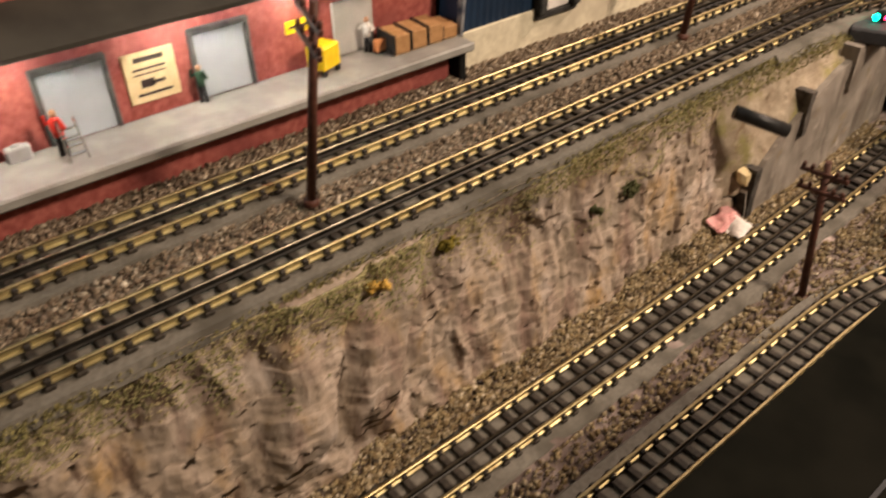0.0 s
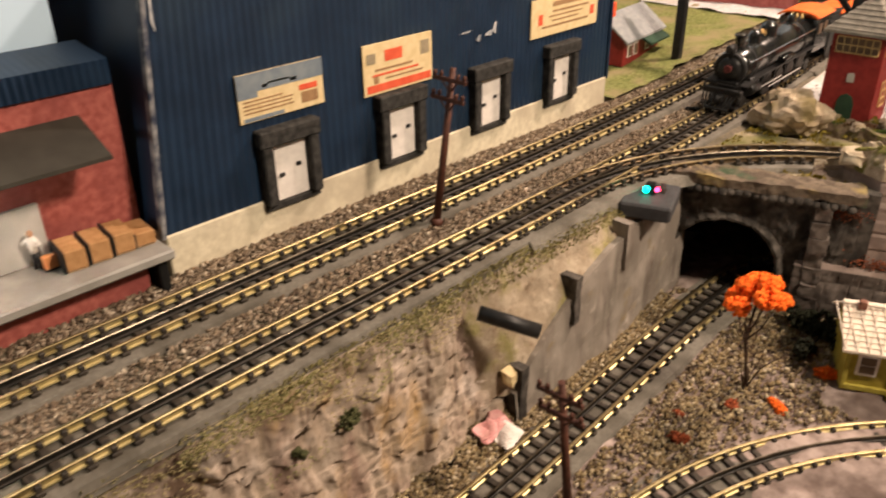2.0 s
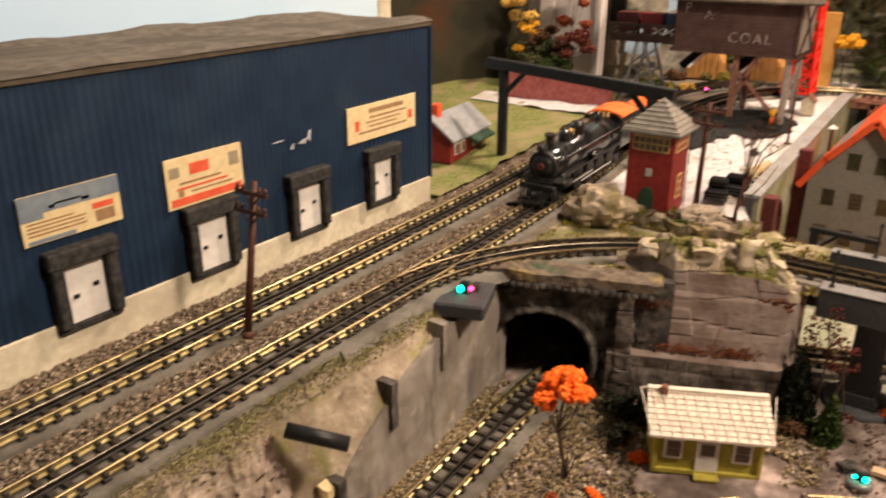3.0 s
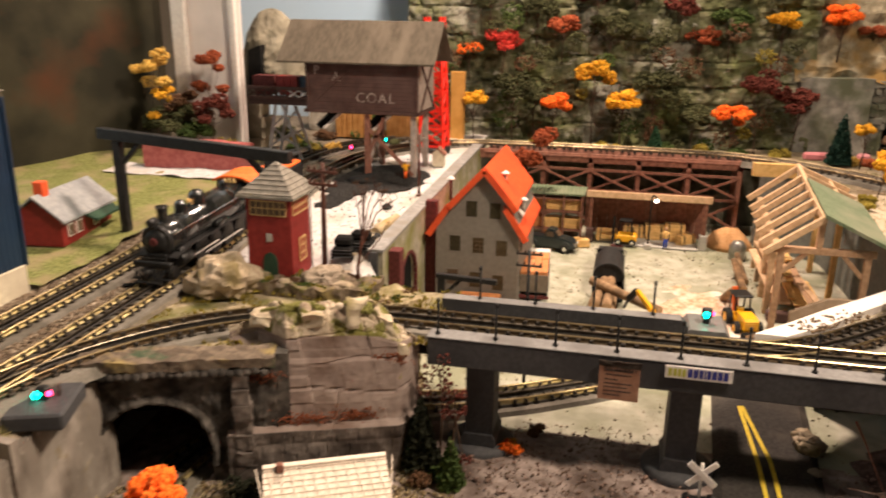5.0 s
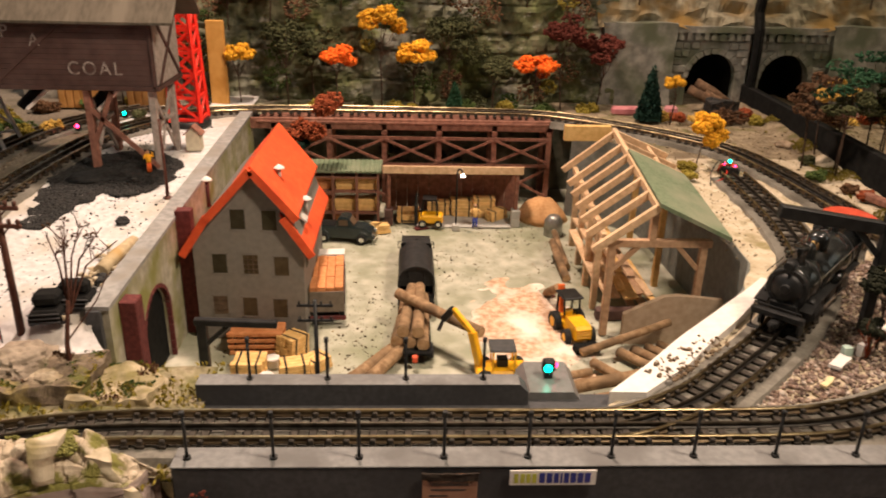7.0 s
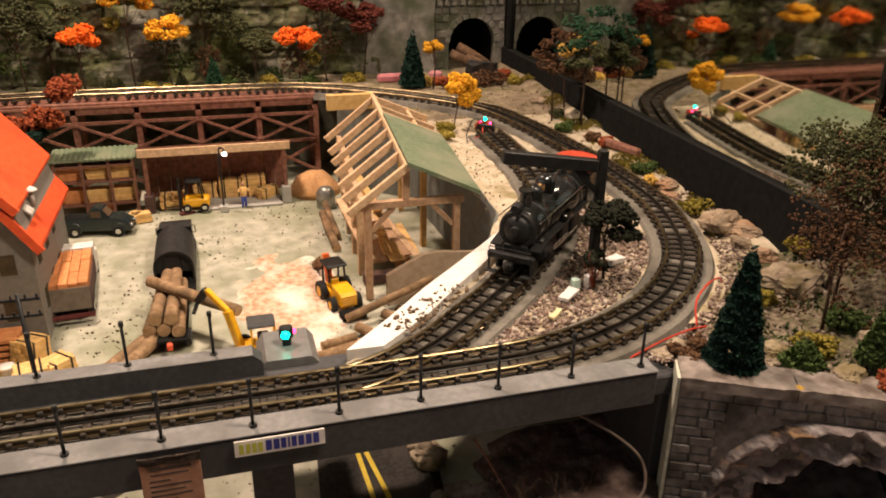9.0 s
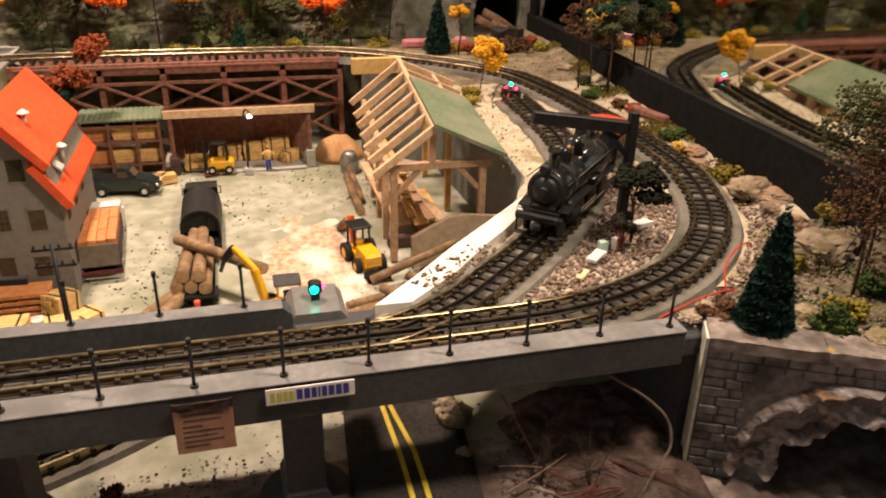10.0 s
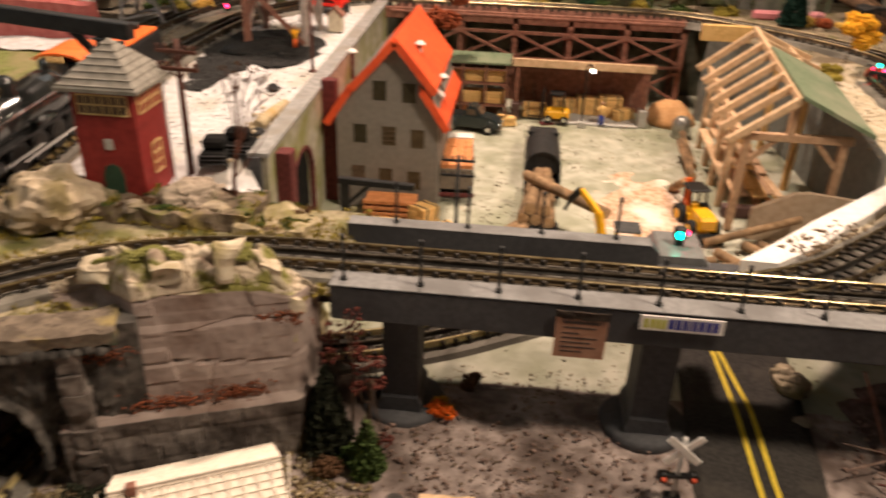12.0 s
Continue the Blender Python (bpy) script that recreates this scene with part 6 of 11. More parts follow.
    for x, z, m, k in ((-0.009, 0.150, OLIVE, 0), (0.026, 0.149, OLIVE, 0), (-0.033, 0.096, OLIVE, 0), (0.002, 0.095, TAN, 1), (0.037, 0.093, TAN, 0),
                       (-0.036, 0.043, WINDOW, 1), (-0.002, 0.041, TAN, 0), (0.033, 0.039, TAN, 0)):
        window(x, z, m, k)
    for y in (0.03, 0.075, 0.12):
        for z in (0.04, 0.093):
            bm = B()
            box(bm, (hw - 0.001, y - 0.008, z - 0.012), (hw + 0.0006, y + 0.008, z + 0.012), 0.0003)
            part("window", bm, OLIVE, th)


tall_house()


def wheel(parent, x, y, z, r, w, rim=CHROME, axis="x"):
    d = Vector((w / 2, 0, 0)) if axis == "x" else Vector((0, w / 2, 0))
    c = Vector((x, y, z))
    bm = B()
    tube(bm, [c - d, c - d * 0.8, c + d * 0.8, c + d], r, 16)
    t = part("wheel", bm, RUBBER, parent)
    bm = B()
    tube(bm, [c - d * 1.06, c + d * 1.06], r * 0.52, 14)
    part("rim", bm, rim, t)


def flat_truck():
    gz = yard_z(0.35, 2.0)
    th = thing("lumber_truck", Matrix.Translation((0.355, 1.940, gz)) @ Matrix.Rotation(0.07, 4, "Z") @ Matrix.Scale(1.16, 4), "dark flatbed truck with a white cab carrying orange lumber", "truck")
    bm = B()
    box(bm, (-0.019, 0.0, 0.012), (0.019, 0.088, 0.017), 0.001)
    part("bed", bm, MATTBLACK, th)
    for x in (-0.0195, 0.0185):
        bm = B()
        box(bm, (x, 0.0, 0.017), (x + 0.001, 0.088, 0.034), 0.0003)
        part("side_board", bm, COALBROWN, th)
    bm = B()
    box(bm, (-0.019, -0.001, 0.014), (0.019, 0.0, 0.038), 0.0004)
    part("tailgate", bm, mat("grey_brown_board", (0.16, 0.13, 0.10), (0.22, 0.18, 0.14), 0.8, 120, 0.3), th)
    bm = B()
    box(bm, (-0.021, -0.005, 0.006), (0.021, -0.002, 0.011), 0.001)
    part("bumper", bm, MAROON, th)
    for i in range(4):
        for j in range(3):
            bm = B()
            box(bm, (-0.0182 + 0.0092 * i, 0.001 + 0.0288 * j, 0.018), (-0.0094 + 0.0092 * i, 0.0290 + 0.0288 * j, 0.0418 + 0.0006 * ((i + j) % 2)), 0.0006)
            part("lumber_pack", bm, REDLUMBER, th)
    bm = B()
    prism(bm, [(0.090, 0.010), (0.090, 0.042), (0.107, 0.042), (0.112, 0.028), (0.130, 0.026), (0.132, 0.010)], -0.019, 0.019, "x")
    cab = part("cab", bm, WHITE, th, "white cab")
    bm = B()
    box(bm, (-0.016, 0.0895, 0.028), (0.016, 0.0902, 0.039))
    part("rear_window", bm, WINDOW, cab)
    for x in (-0.016, 0.016):
        for y in (0.018, 0.030, 0.116):
            wheel(th, x, y, 0.0075, 0.0075, 0.006)


flat_truck()


def pickup():
    gz = yard_z(0.36, 2.21)
    th = thing("pickup_truck", Matrix.Translation((0.357, 2.206, gz)) @ Matrix.Rotation(-1.72, 4, "Z") @ Matrix.Scale(1.18, 4), "dark slate-green old pickup truck with chrome bumpers", "truck")
    PAINT = mat("slate_green_paint", (0.012, 0.02, 0.022), (0.018, 0.028, 0.03), 0.25, 100, 0.03, spec=0.6)
    bm = B()
    prism(bm, [(-0.040, 0.006), (-0.041, 0.020), (-0.036, 0.0215), (-0.009, 0.0215), (-0.006, 0.0225), (0.012, 0.0225), (0.024, 0.0215), (0.034, 0.0185), (0.039, 0.014), (0.040, 0.006)], -0.0135, 0.0135, "x")
    bmesh.ops.bevel(bm, geom=bm.edges[:], offset=0.0016, segments=2, affect="EDGES")
    body = part("body", bm, PAINT, th)
    bm = B()
    box(bm, (-0.0105, -0.038, 0.0212), (0.0105, -0.0115, 0.0220))
    part("load_bed", bm, MATTBLACK, th, "dark open load bed")
    bm = B()
    prism(bm, [(-0.009, 0.021), (-0.0075, 0.031), (-0.004, 0.0345), (0.004, 0.0345), (0.008, 0.032), (0.0145, 0.022)], -0.0118, 0.0118, "x")
    bmesh.ops.bevel(bm, geom=bm.edges[:], offset=0.0014, segments=2, affect="EDGES")
    cab = part("cab", bm, PAINT, th)
    bm = B()
    prism(bm, [(0.0086, 0.0312), (0.0142, 0.0235), (0.0149, 0.0235), (0.0093, 0.0312)], -0.009, 0.009, "x")
    part("windscreen", bm, WINDOW, cab)
    for s in (-1, 1):
        bm = B()
        box(bm, (s * 0.0112, -0.005, 0.0235), (s * 0.0122, 0.0065, 0.0310))
        part("side_window", bm, WINDOW, cab)
        for y in (-0.025, 0.025):
            bm = B()
            lathe(bm, [(0.0088, -0.0025), (0.009, 0.0), (0.0075, 0.0022)], 14, Matrix.Translation((s * 0.0125, y, 0.0090)) @ Matrix.Rotation(math.pi / 2, 4, "Y"))
            part("fender", bm, PAINT, body)
            wheel(th, s * 0.0138, y, 0.0064, 0.0064, 0.005)
        bm = B()
        ball(bm, (s * 0.0085, 0.0393, 0.0125), 0.002, 1, 8)
        part("headlight", bm, CHROME, body)
    for y in (0.0405, -0.0405):
        bm = B()
        box(bm, (-0.0135, y - 0.0008, 0.0055), (0.0135, y + 0.0012, 0.0085), 0.0008)
        part("bumper", bm, CHROME, th)


pickup()


def log(name, a, b, r, parent=None, label="brown bark-covered log", group="logs"):
    bm = B()
    a, b = Vector(a), Vector(b)
    pts = [a + (b - a) * i / 7 + Vector((wob(i, a.x, a.y, 1.3), wob(i, a.y, 3, 1.1), 0)) * r * 0.18 for i in range(8)]
    tube(bm, pts, r, 12, r * 0.93)
    for f in bm.faces:
        if len(f.verts) > 4:
            f.material_index = 1
    if parent:
        ob = part(name, bm, LOG, parent)
    else:
        ob = solo(name, bm, LOG, label, "log", None, group)
    ob.data.materials.append(mat("cut_log_end", (0.36, 0.22, 0.11), (0.5, 0.33, 0.18), 0.85, 200, 0.3))
    return ob


def log_truck():
    gz = yard_z(0.46, 1.98)
    th = thing("log_truck", Matrix.Translation((0.466, 1.985, gz)), "matt black covered truck towing a trailer of logs", "truck")
    DKGREY = mat("charcoal_body", (0.016, 0.016, 0.016), (0.03, 0.03, 0.03), 0.55, 120, 0.1)
    out = [(0.024 * math.cos(math.pi * k / 16), 0.034 + 0.022 * math.sin(math.pi * k / 16)) for k in range(17)]
    inn = [(0.0215 * math.cos(math.pi * k / 16), 0.034 + 0.0195 * math.sin(math.pi * k / 16)) for k in range(17)]
    bm = B()
    prism(bm, [(0.024, 0.012)] + out + [(-0.024, 0.012), (-0.0215, 0.012)] + inn[::-1] + [(0.0215, 0.012)], 0.006, 0.098)
    part("hood", bm, DKGREY, th, "arched charcoal cover, open below at the back")
    bm = B()
    box(bm, (-0.0215, 0.092, 0.012), (0.0215, 0.096, 0.052))
    part("bulkhead", bm, MATTBLACK, th)
    bm = B()
    prism(bm, [(0.0213 * math.cos(math.pi * k / 12), 0.034 + 0.0192 * math.sin(math.pi * k / 12)) for k in range(13)] + [(-0.0213, 0.0262), (0.0213, 0.0262)], 0.010, 0.013)
    part("tail_panel", bm, DKGREY, th)
    for x in (-0.010, 0.010):
        bm = B()
        box(bm, (x - 0.0009, 0.0085, 0.027), (x + 0.0009, 0.0105, 0.050), 0.0003)
        part("stiffener", bm, DKGREY, th)
    bm = B()
    box(bm, (-0.0235, -0.034, 0.008), (0.0235, 0.102, 0.013), 0.001)
    part("floor", bm, MATTBLACK, th)
    bm = B()
    prism(bm, [(0.102, 0.010), (0.102, 0.050), (0.117, 0.050), (0.132, 0.046), (0.154, 0.040), (0.156, 0.010)], -0.020, 0.020, "x")
    cab = part("cab", bm, DKGREY, th)
    bm = B()
    box(bm, (-0.003, 0.1015, 0.047), (0.003, 0.114, 0.0512), 0.0008)
    part("roof_hatch", bm, MATTBLACK, cab)
    for s in (-1, 1):
        bm = B()
        tube(bm, [(s * 0.020, 0.120, 0.044), (s * 0.025, 0.120, 0.044), (s * 0.025, 0.120, 0.034), (s * 0.020, 0.120, 0.034)], 0.0008, 6)
        part("mirror", bm, BLACK, cab)
        for y in (0.012, 0.03, 0.137):
            wheel(th, s * 0.0195, y, 0.0085, 0.0085, 0.007, MATTBLACK)
    bm = B()
    box(bm, (-0.016, -0.14, 0.010), (0.016, -0.01, 0.014), 0.001)
    tr = part("trailer", bm, MATTBLACK, th)
    for s in (-1, 1):
        for y in (-0.126, -0.113):
            wheel(tr, s * 0.016, y, 0.006, 0.006, 0.006, CHROME)
    bm = B()
    box(bm, (-0.0055, -0.150, 0.007), (0.0005, -0.143, 0.014), 0.0008)
    part("tail_light", bm, INKRED, tr)
    for i, (xa, xb, z) in enumerate(((-0.019, -0.012, 0.020), (-0.004, -0.002, 0.021), (0.011, 0.009, 0.020), (-0.012, -0.006, 0.033), (0.005, 0.004, 0.034))):
        log("log", (xa - 0.004, -0.125 - 0.004 * (i % 3), z), (xb, -0.012, z + 0.002), 0.0072, th)


log_truck()
log("log", (0.443, 1.930, -0.066), (0.537, 1.840, -0.070), 0.0068, label="long peeled log held by the yellow loader crane", group="loose logs")
for a, b, r in (((0.395, 1.80, -0.106), (0.440, 1.868, -0.105), 0.0075), ((0.413, 1.80, -0.106), (0.452, 1.868, -0.104), 0.0075)):
    log("log", a, b, r, label="brown log lying on the yard floor", group="loose logs")


def log_crane():
    gz = yard_z(0.54, 1.82)
    th = thing("log_loader", Matrix.Translation((0.560, 1.822, gz)), "yellow toy log loader with a raised grapple arm", "loader")
    bm = B()
    box(bm, (-0.030, -0.014, 0.006), (0.026, 0.014, 0.016), 0.002)
    part("chassis", bm, YELLOW, th)
    for x, y in ((-0.012, -0.012), (-0.012, 0.011), (0.012, -0.012), (0.012, 0.011)):
        bm = B()
        box(bm, (x - 0.001, y - 0.001, 0.016), (x + 0.001, y + 0.001, 0.0402))
        part("cab_post", bm, YELLOW, th)
    bm = B()
    box(bm, (-0.016, -0.014, 0.040), (0.013, 0.013, 0.043), 0.0012)
    part("cab_roof", bm, DKROOF, th)
    bm = B()
    box(bm, (-0.006, -0.004, 0.016), (0.006, 0.008, 0.026), 0.001)
    part("seat", bm, BLACK, th)
    bm = B()
    beam(bm, (-0.024, 0, 0.012), (-0.034, 0.012, 0.052), 0.007, 0.010, 0.001)
    part("boom", bm, YELLOW, th)
    bm = B()
    beam(bm, (-0.033, 0.012, 0.050), (-0.054, 0.035, 0.068), 0.006, 0.007, 0.001)
    part("stick", bm, YELLOW, th)
    bm = B()
    beam(bm, (-0.054, 0.035, 0.068), (-0.064, 0.042, 0.052), 0.008, 0.008, 0.001)
    beam(bm, (-0.064, 0.042, 0.052), (-0.070, 0.036, 0.040), 0.003, 0.003)
    part("grapple", bm, BLACK, th)
    for x in (-0.020, 0.018):
        for y in (-0.016, 0.016):
            wheel(th, x, y, 0.009, 0.009, 0.007, YELLOW, "y")


DKROOF = mat("dark_grey_canopy", (0.05, 0.05, 0.05), (0.07, 0.07, 0.07), 0.6, 120, 0.1)
log_crane()


def backhoe():
    gz = yard_z(0.64, 1.9)
    th = thing("wheel_loader", Matrix.Translation((0.655, 1.925, gz)) @ Matrix.Rotation(0.22, 4, "Z"), "yellow toy backhoe loader with a black cab roof", "loader")
    bm = B()
    prism(bm, [(-0.040, 0.010), (-0.040, 0.024), (-0.036, 0.027), (-0.008, 0.028), (-0.006, 0.016), (0.022, 0.016), (0.024, 0.010)], -0.010, 0.010, "x")
    part("body", bm, YELLOW, th)
    bm = B()
    for k in range(4):
        box(bm, (-0.0085, -0.0412, 0.012 + 0.0034 * k), (0.0085, -0.0398, 0.0142 + 0.0034 * k), 0.0004)
    part("grille", bm, YELLOW, th)
    for x in (-0.010, 0.010):
        for p, q in (((x, -0.004, 0.026), (x, 0.0, 0.0462)), ((x, 0.020, 0.016), (x, 0.018, 0.0462))):
            bm = B()
            beam(bm, p, q, 0.002, 0.002)
            part("cab_post", bm, BLACK, th)
    bm = B()
    box(bm, (-0.013, -0.006, 0.046), (0.013, 0.022, 0.0495), 0.0012)
    part("cab_roof", bm, BLACK, th)
    bm = B()
    box(bm, (-0.005, 0.004, 0.016), (0.005, 0.012, 0.028), 0.001)
    part("seat", bm, YELLOW, th)
    bm = B()
    beam(bm, (0, 0.024, 0.016), (0.0, 0.034, 0.050), 0.008, 0.006, 0.001)
    part("rear_arm", bm, ORANGE, th)
    bm = B()
    box(bm, (-0.015, -0.058, 0.001), (0.015, -0.043, 0.010), 0.001)
    part("bucket", bm, MATTBLACK, th)
    for x in (-0.0155, 0.0155):
        wheel(th, x, 0.010, 0.0125, 0.0125, 0.008, YELLOW)
        wheel(th, x, -0.026, 0.0095, 0.0095, 0.007, YELLOW)


backhoe()
log("log", (0.642, 2.02, -0.108), (0.648, 1.975, -0.078), 0.006, label="short upright log stub by the loader", group="loose logs")
rl = random.Random(3)
for a, b, r in (((0.60, 1.775, -0.105), (0.72, 1.80, -0.098), 0.0075), ((0.595, 1.745, -0.106), (0.69, 1.765, -0.103), 0.008), ((0.655, 1.855, -0.104), (0.765, 1.885, -0.08), 0.005),
                ((0.665, 1.838, -0.107), (0.69, 1.805, -0.107), 0.006), ((0.70, 1.862, -0.107), (0.735, 1.822, -0.107), 0.006), ((0.718, 1.868, -0.107), (0.752, 1.83, -0.107), 0.006),
                ((0.736, 1.874, -0.107), (0.77, 1.838, -0.107), 0.0055), ((0.62, 1.808, -0.108), (0.66, 1.82, -0.108), 0.005), ((0.752, 1.88, -0.107), (0.786, 1.845, -0.107), 0.0055)):
    log("log", a, b, r, label="brown log lying among others on the yard floor", group="loose logs")

# sawdust on the yard floor: a thin uneven drift
SAWDUST = mat("sawdust", (0.44, 0.26, 0.155), (0.70, 0.52, 0.37), 0.95, 150, 0.9, c3=(0.82, 0.74, 0.64), patch=22, amount=0.5)
v, f = [], []
for j in range(41):
    for i in range(31):
        x, y = 0.52 + 0.20 * i / 30, 1.80 + 0.28 * j / 40
        cx, cy = 0.605, 1.93
        d = ((x - cx - 0.12 * (cy - y)) / 0.062) ** 2 + ((y - cy) / 0.125) ** 2
        h = 0.0042 * (1 - d) + 0.0045 * wob(x, y, 1, 28) + 0.002 * wob(x, y, 2, 70)
        v.append((x, y, yard_z(x, y) + min(h, 0.004) + 0.0004))
for j in range(40):
    for i in range(30):
        f.append((j * 31 + i, j * 31 + i + 1, (j + 1) * 31 + i + 1, (j + 1) * 31 + i))
tagged(raw("sawdust", v, f, SAWDUST), "patch of pale pinkish sawdust on the yard floor", "sawdust", kind="stuff")

# ---- white can by the lumber ----
bm = B()
lathe(bm, [(0.0072, 0), (0.0072, 0.009), (0.0080, 0.0095), (0.0080, 0.0115), (0.0074, 0.012), (0.001, 0.0122)], 20)
solo("paint_can", bm, WHITE, "small white lidded can beside the yellow planks", "can", Matrix.Translation((0.304, 1.846, yard_z(0.3, 1.85))))

# ---- lumber stacks by the house ----


def stack(name, x, y, z, turn, nx, ny, nz, sx, sy, sz, material, label, straps=True, tilt=0.0, gap=0.0003):
    th = thing(name, Matrix.Translation((x, y, z)) @ Matrix.Rotation(turn, 4, "Z") @ Matrix.Rotation(tilt, 4, "Y"), label, "lumber", "lumber stacks")
    for k in range(nz):
        for j in range(ny):
            bm = B()
            j0 = random.Random(k * 7 + j).uniform(-0.0012, 0.0012)
            box(bm, (-nx * sx / 2 + j0, -ny * sy / 2 + j * sy + 0.0002, k * sz), (nx * sx / 2 + j0, -ny * sy / 2 + (j + 1) * sy - 0.0002, (k + 1) * sz - gap), 0.0004)
            part("plank", bm, material, th)
        if gap > 0.001 and k < nz - 1:
            for u in (-0.38, 0.0, 0.38):
                bm = B()
                box(bm, (u * sx - 0.0015, -ny * sy / 2 + 0.002, (k + 1) * sz - gap), (u * sx + 0.0015, ny * sy / 2 - 0.002, (k + 1) * sz))
                part("sticker", bm, COALBROWN, th)
    if straps:
        for u in (-0.3, 0.3):
            bm = B()
            w = ny * sy / 2 + 0.0006
            box(bm, (u * nx * sx - 0.001, -w, 0), (u * nx * sx + 0.001, -w + 0.0005, nz * sz))
            box(bm, (u * nx * sx - 0.001, -w, nz * sz), (u * nx * sx + 0.001, w, nz * sz + 0.0005))
            part("strap", bm, BLACK, th)
    return th


g = yard_z(0.3, 1.86) + 0.001
stack("lumber_stack", 0.281, 1.884, g, 0.02, 1, 4, 4, 0.062, 0.0075, 0.0075, REDLUMBER, "stack of reddish planks on stickers beside the grey house", False, gap=0.0032)
stack("lumber_stack", 0.282, 1.828, g, 0.0, 1, 4, 4, 0.034, 0.0075, 0.005, LUMBER, "strapped bundle of yellow planks by the house")
stack("lumber_stack", 0.322, 1.872, g, 1.0, 1, 4, 4, 0.030, 0.0065, 0.006, LUMBER, "strapped bundle of yellow planks leaning over", True, 0.12)
stack("lumber_stack", 0.332, 1.822, g, 0.25, 1, 4, 4, 0.032, 0.006, 0.005, LUMBER, "strapped bundle of yellow planks on the yard floor")
stack("lumber_stack", 0.352, 1.840, g, 0.8, 1, 4, 3, 0.030, 0.006, 0.005, LUMBER, "loose bundle of yellow planks on the yard floor")
bm = B()
lathe(bm, [(0.0075, 0), (0.008, 0.001), (0.008, 0.014), (0.0072, 0.015), (0.0068, 0.0135), (0.001, 0.0135)], 18)
solo("bucket", bm, WHITE, "small white tub on the yard floor", "bucket", Matrix.Translation((0.305, 1.802, g)))
ga = thing("crane_post", Matrix.Translation((0.250, 1.78, yard_z(0.25, 1.78))), "black gallows-like post with a braced arm by the house", "post")
bm = B()
box(bm, (-0.006, -0.004, 0), (0.004, 0.004, 0.092), 0.0008)
part("mast", bm, BLACK, ga)
bm = B()
beam(bm, (-0.008, 0, 0.0935), (0.074, 0, 0.0905), 0.008, 0.007, 0.0008)
part("arm", bm, BLACK, ga)
bm = B()
beam(bm, (0.003, 0, 0.068), (0.026, 0, 0.090), 0.004, 0.004)
part("brace", bm, BLACK, ga)
tall = thing("utility_pole", Matrix.Translation((0.378, 1.665, yard_z(0.38, 1.66))), "thin black utility pole with two short crossarms", "pole")
bm = B()
tube(bm, [(0, 0, 0), (0, 0, 0.178)], 0.0022, 8, 0.0017)
part("mast", bm, BLACK, tall)
for z in (0.172, 0.158):
    bm = B()
    box(bm, (-0.015, -0.001, z), (0.015, 0.001, z + 0.002))
    arm = part("crossarm", bm, BLACK, tall)
    for x in (-0.013, -0.005, 0.005, 0.013):
        bm = B()
        tube(bm, [(x, 0, z + 0.002), (x, 0, z + 0.005)], 0.001, 6)
        part("insulator", bm, BLACK, arm)

# ---- open lumber sheds at the back of the yard ----


def main_shed():
    gz = yard_z(0.53, 2.28)
    th = thing("lumber_shed", Matrix.Translation((0.526, 2.265, gz)), "open-fronted brown lumber shed with a pale roof beam", "shed")
    bm = B()
    box(bm, (-0.112, -0.004, 0.088), (0.112, 0.004, 0.101), 0.0008)
    part("front_beam", bm, PALEWOOD, th)
    bm = B()
    prism(bm, [(-0.002, 0.1005), (0.075, 0.076), (0.075, 0.079), (-0.002, 0.1035)], -0.113, 0.113, "x")
    part("roof", bm, BROWNWOOD, th)
    for k in range(12):
        bm = B()
        box(bm, (-0.110 + 0.0184 * k, 0.068, 0.0), (-0.0922 + 0.0184 * k, 0.071, 0.078), 0.0006)
        part("back_board", bm, BROWNWOOD, th)
    for x in (-0.106, 0.100):
        bm = B()
        box(bm, (x, 0.0, 0), (x + 0.006, 0.006, 0.09), 0.0006)
        part("post", bm, BROWNWOOD, th)
        for z in (0.0, 0.0141):
            bm = B()
            box(bm, (x - 0.004, -0.006, z), (x + 0.010, 0.012, z + 0.014), 0.001)
            part("footing_block", bm, DOCK if x > 0 else COALBROWN, th)
    bm = B()
    box(bm, (-0.06, -0.012, 0), (0.095, 0.07, 0.003), 0.0006)
    part("slab", bm, DOCK, th, "pale concrete slab")
    return gz


gz = main_shed()
for i, (x, y, a, n, k) in enumerate(((0.455, 2.29, 0.0, 4, 3), (0.455, 2.275, 0.0, 3, 2), (0.545, 2.31, 0.0, 4, 5), (0.580, 2.305, 0.05, 4, 6), (0.60, 2.29, 0.7, 3, 3), (0.505, 2.315, 0.0, 4, 4))):
    stack("lumber_stack", x, y, gz + 0.0035, a, 1, n, k, 0.036, 0.006, 0.0055, LUMBER, "stack of yellow planks inside the open shed")


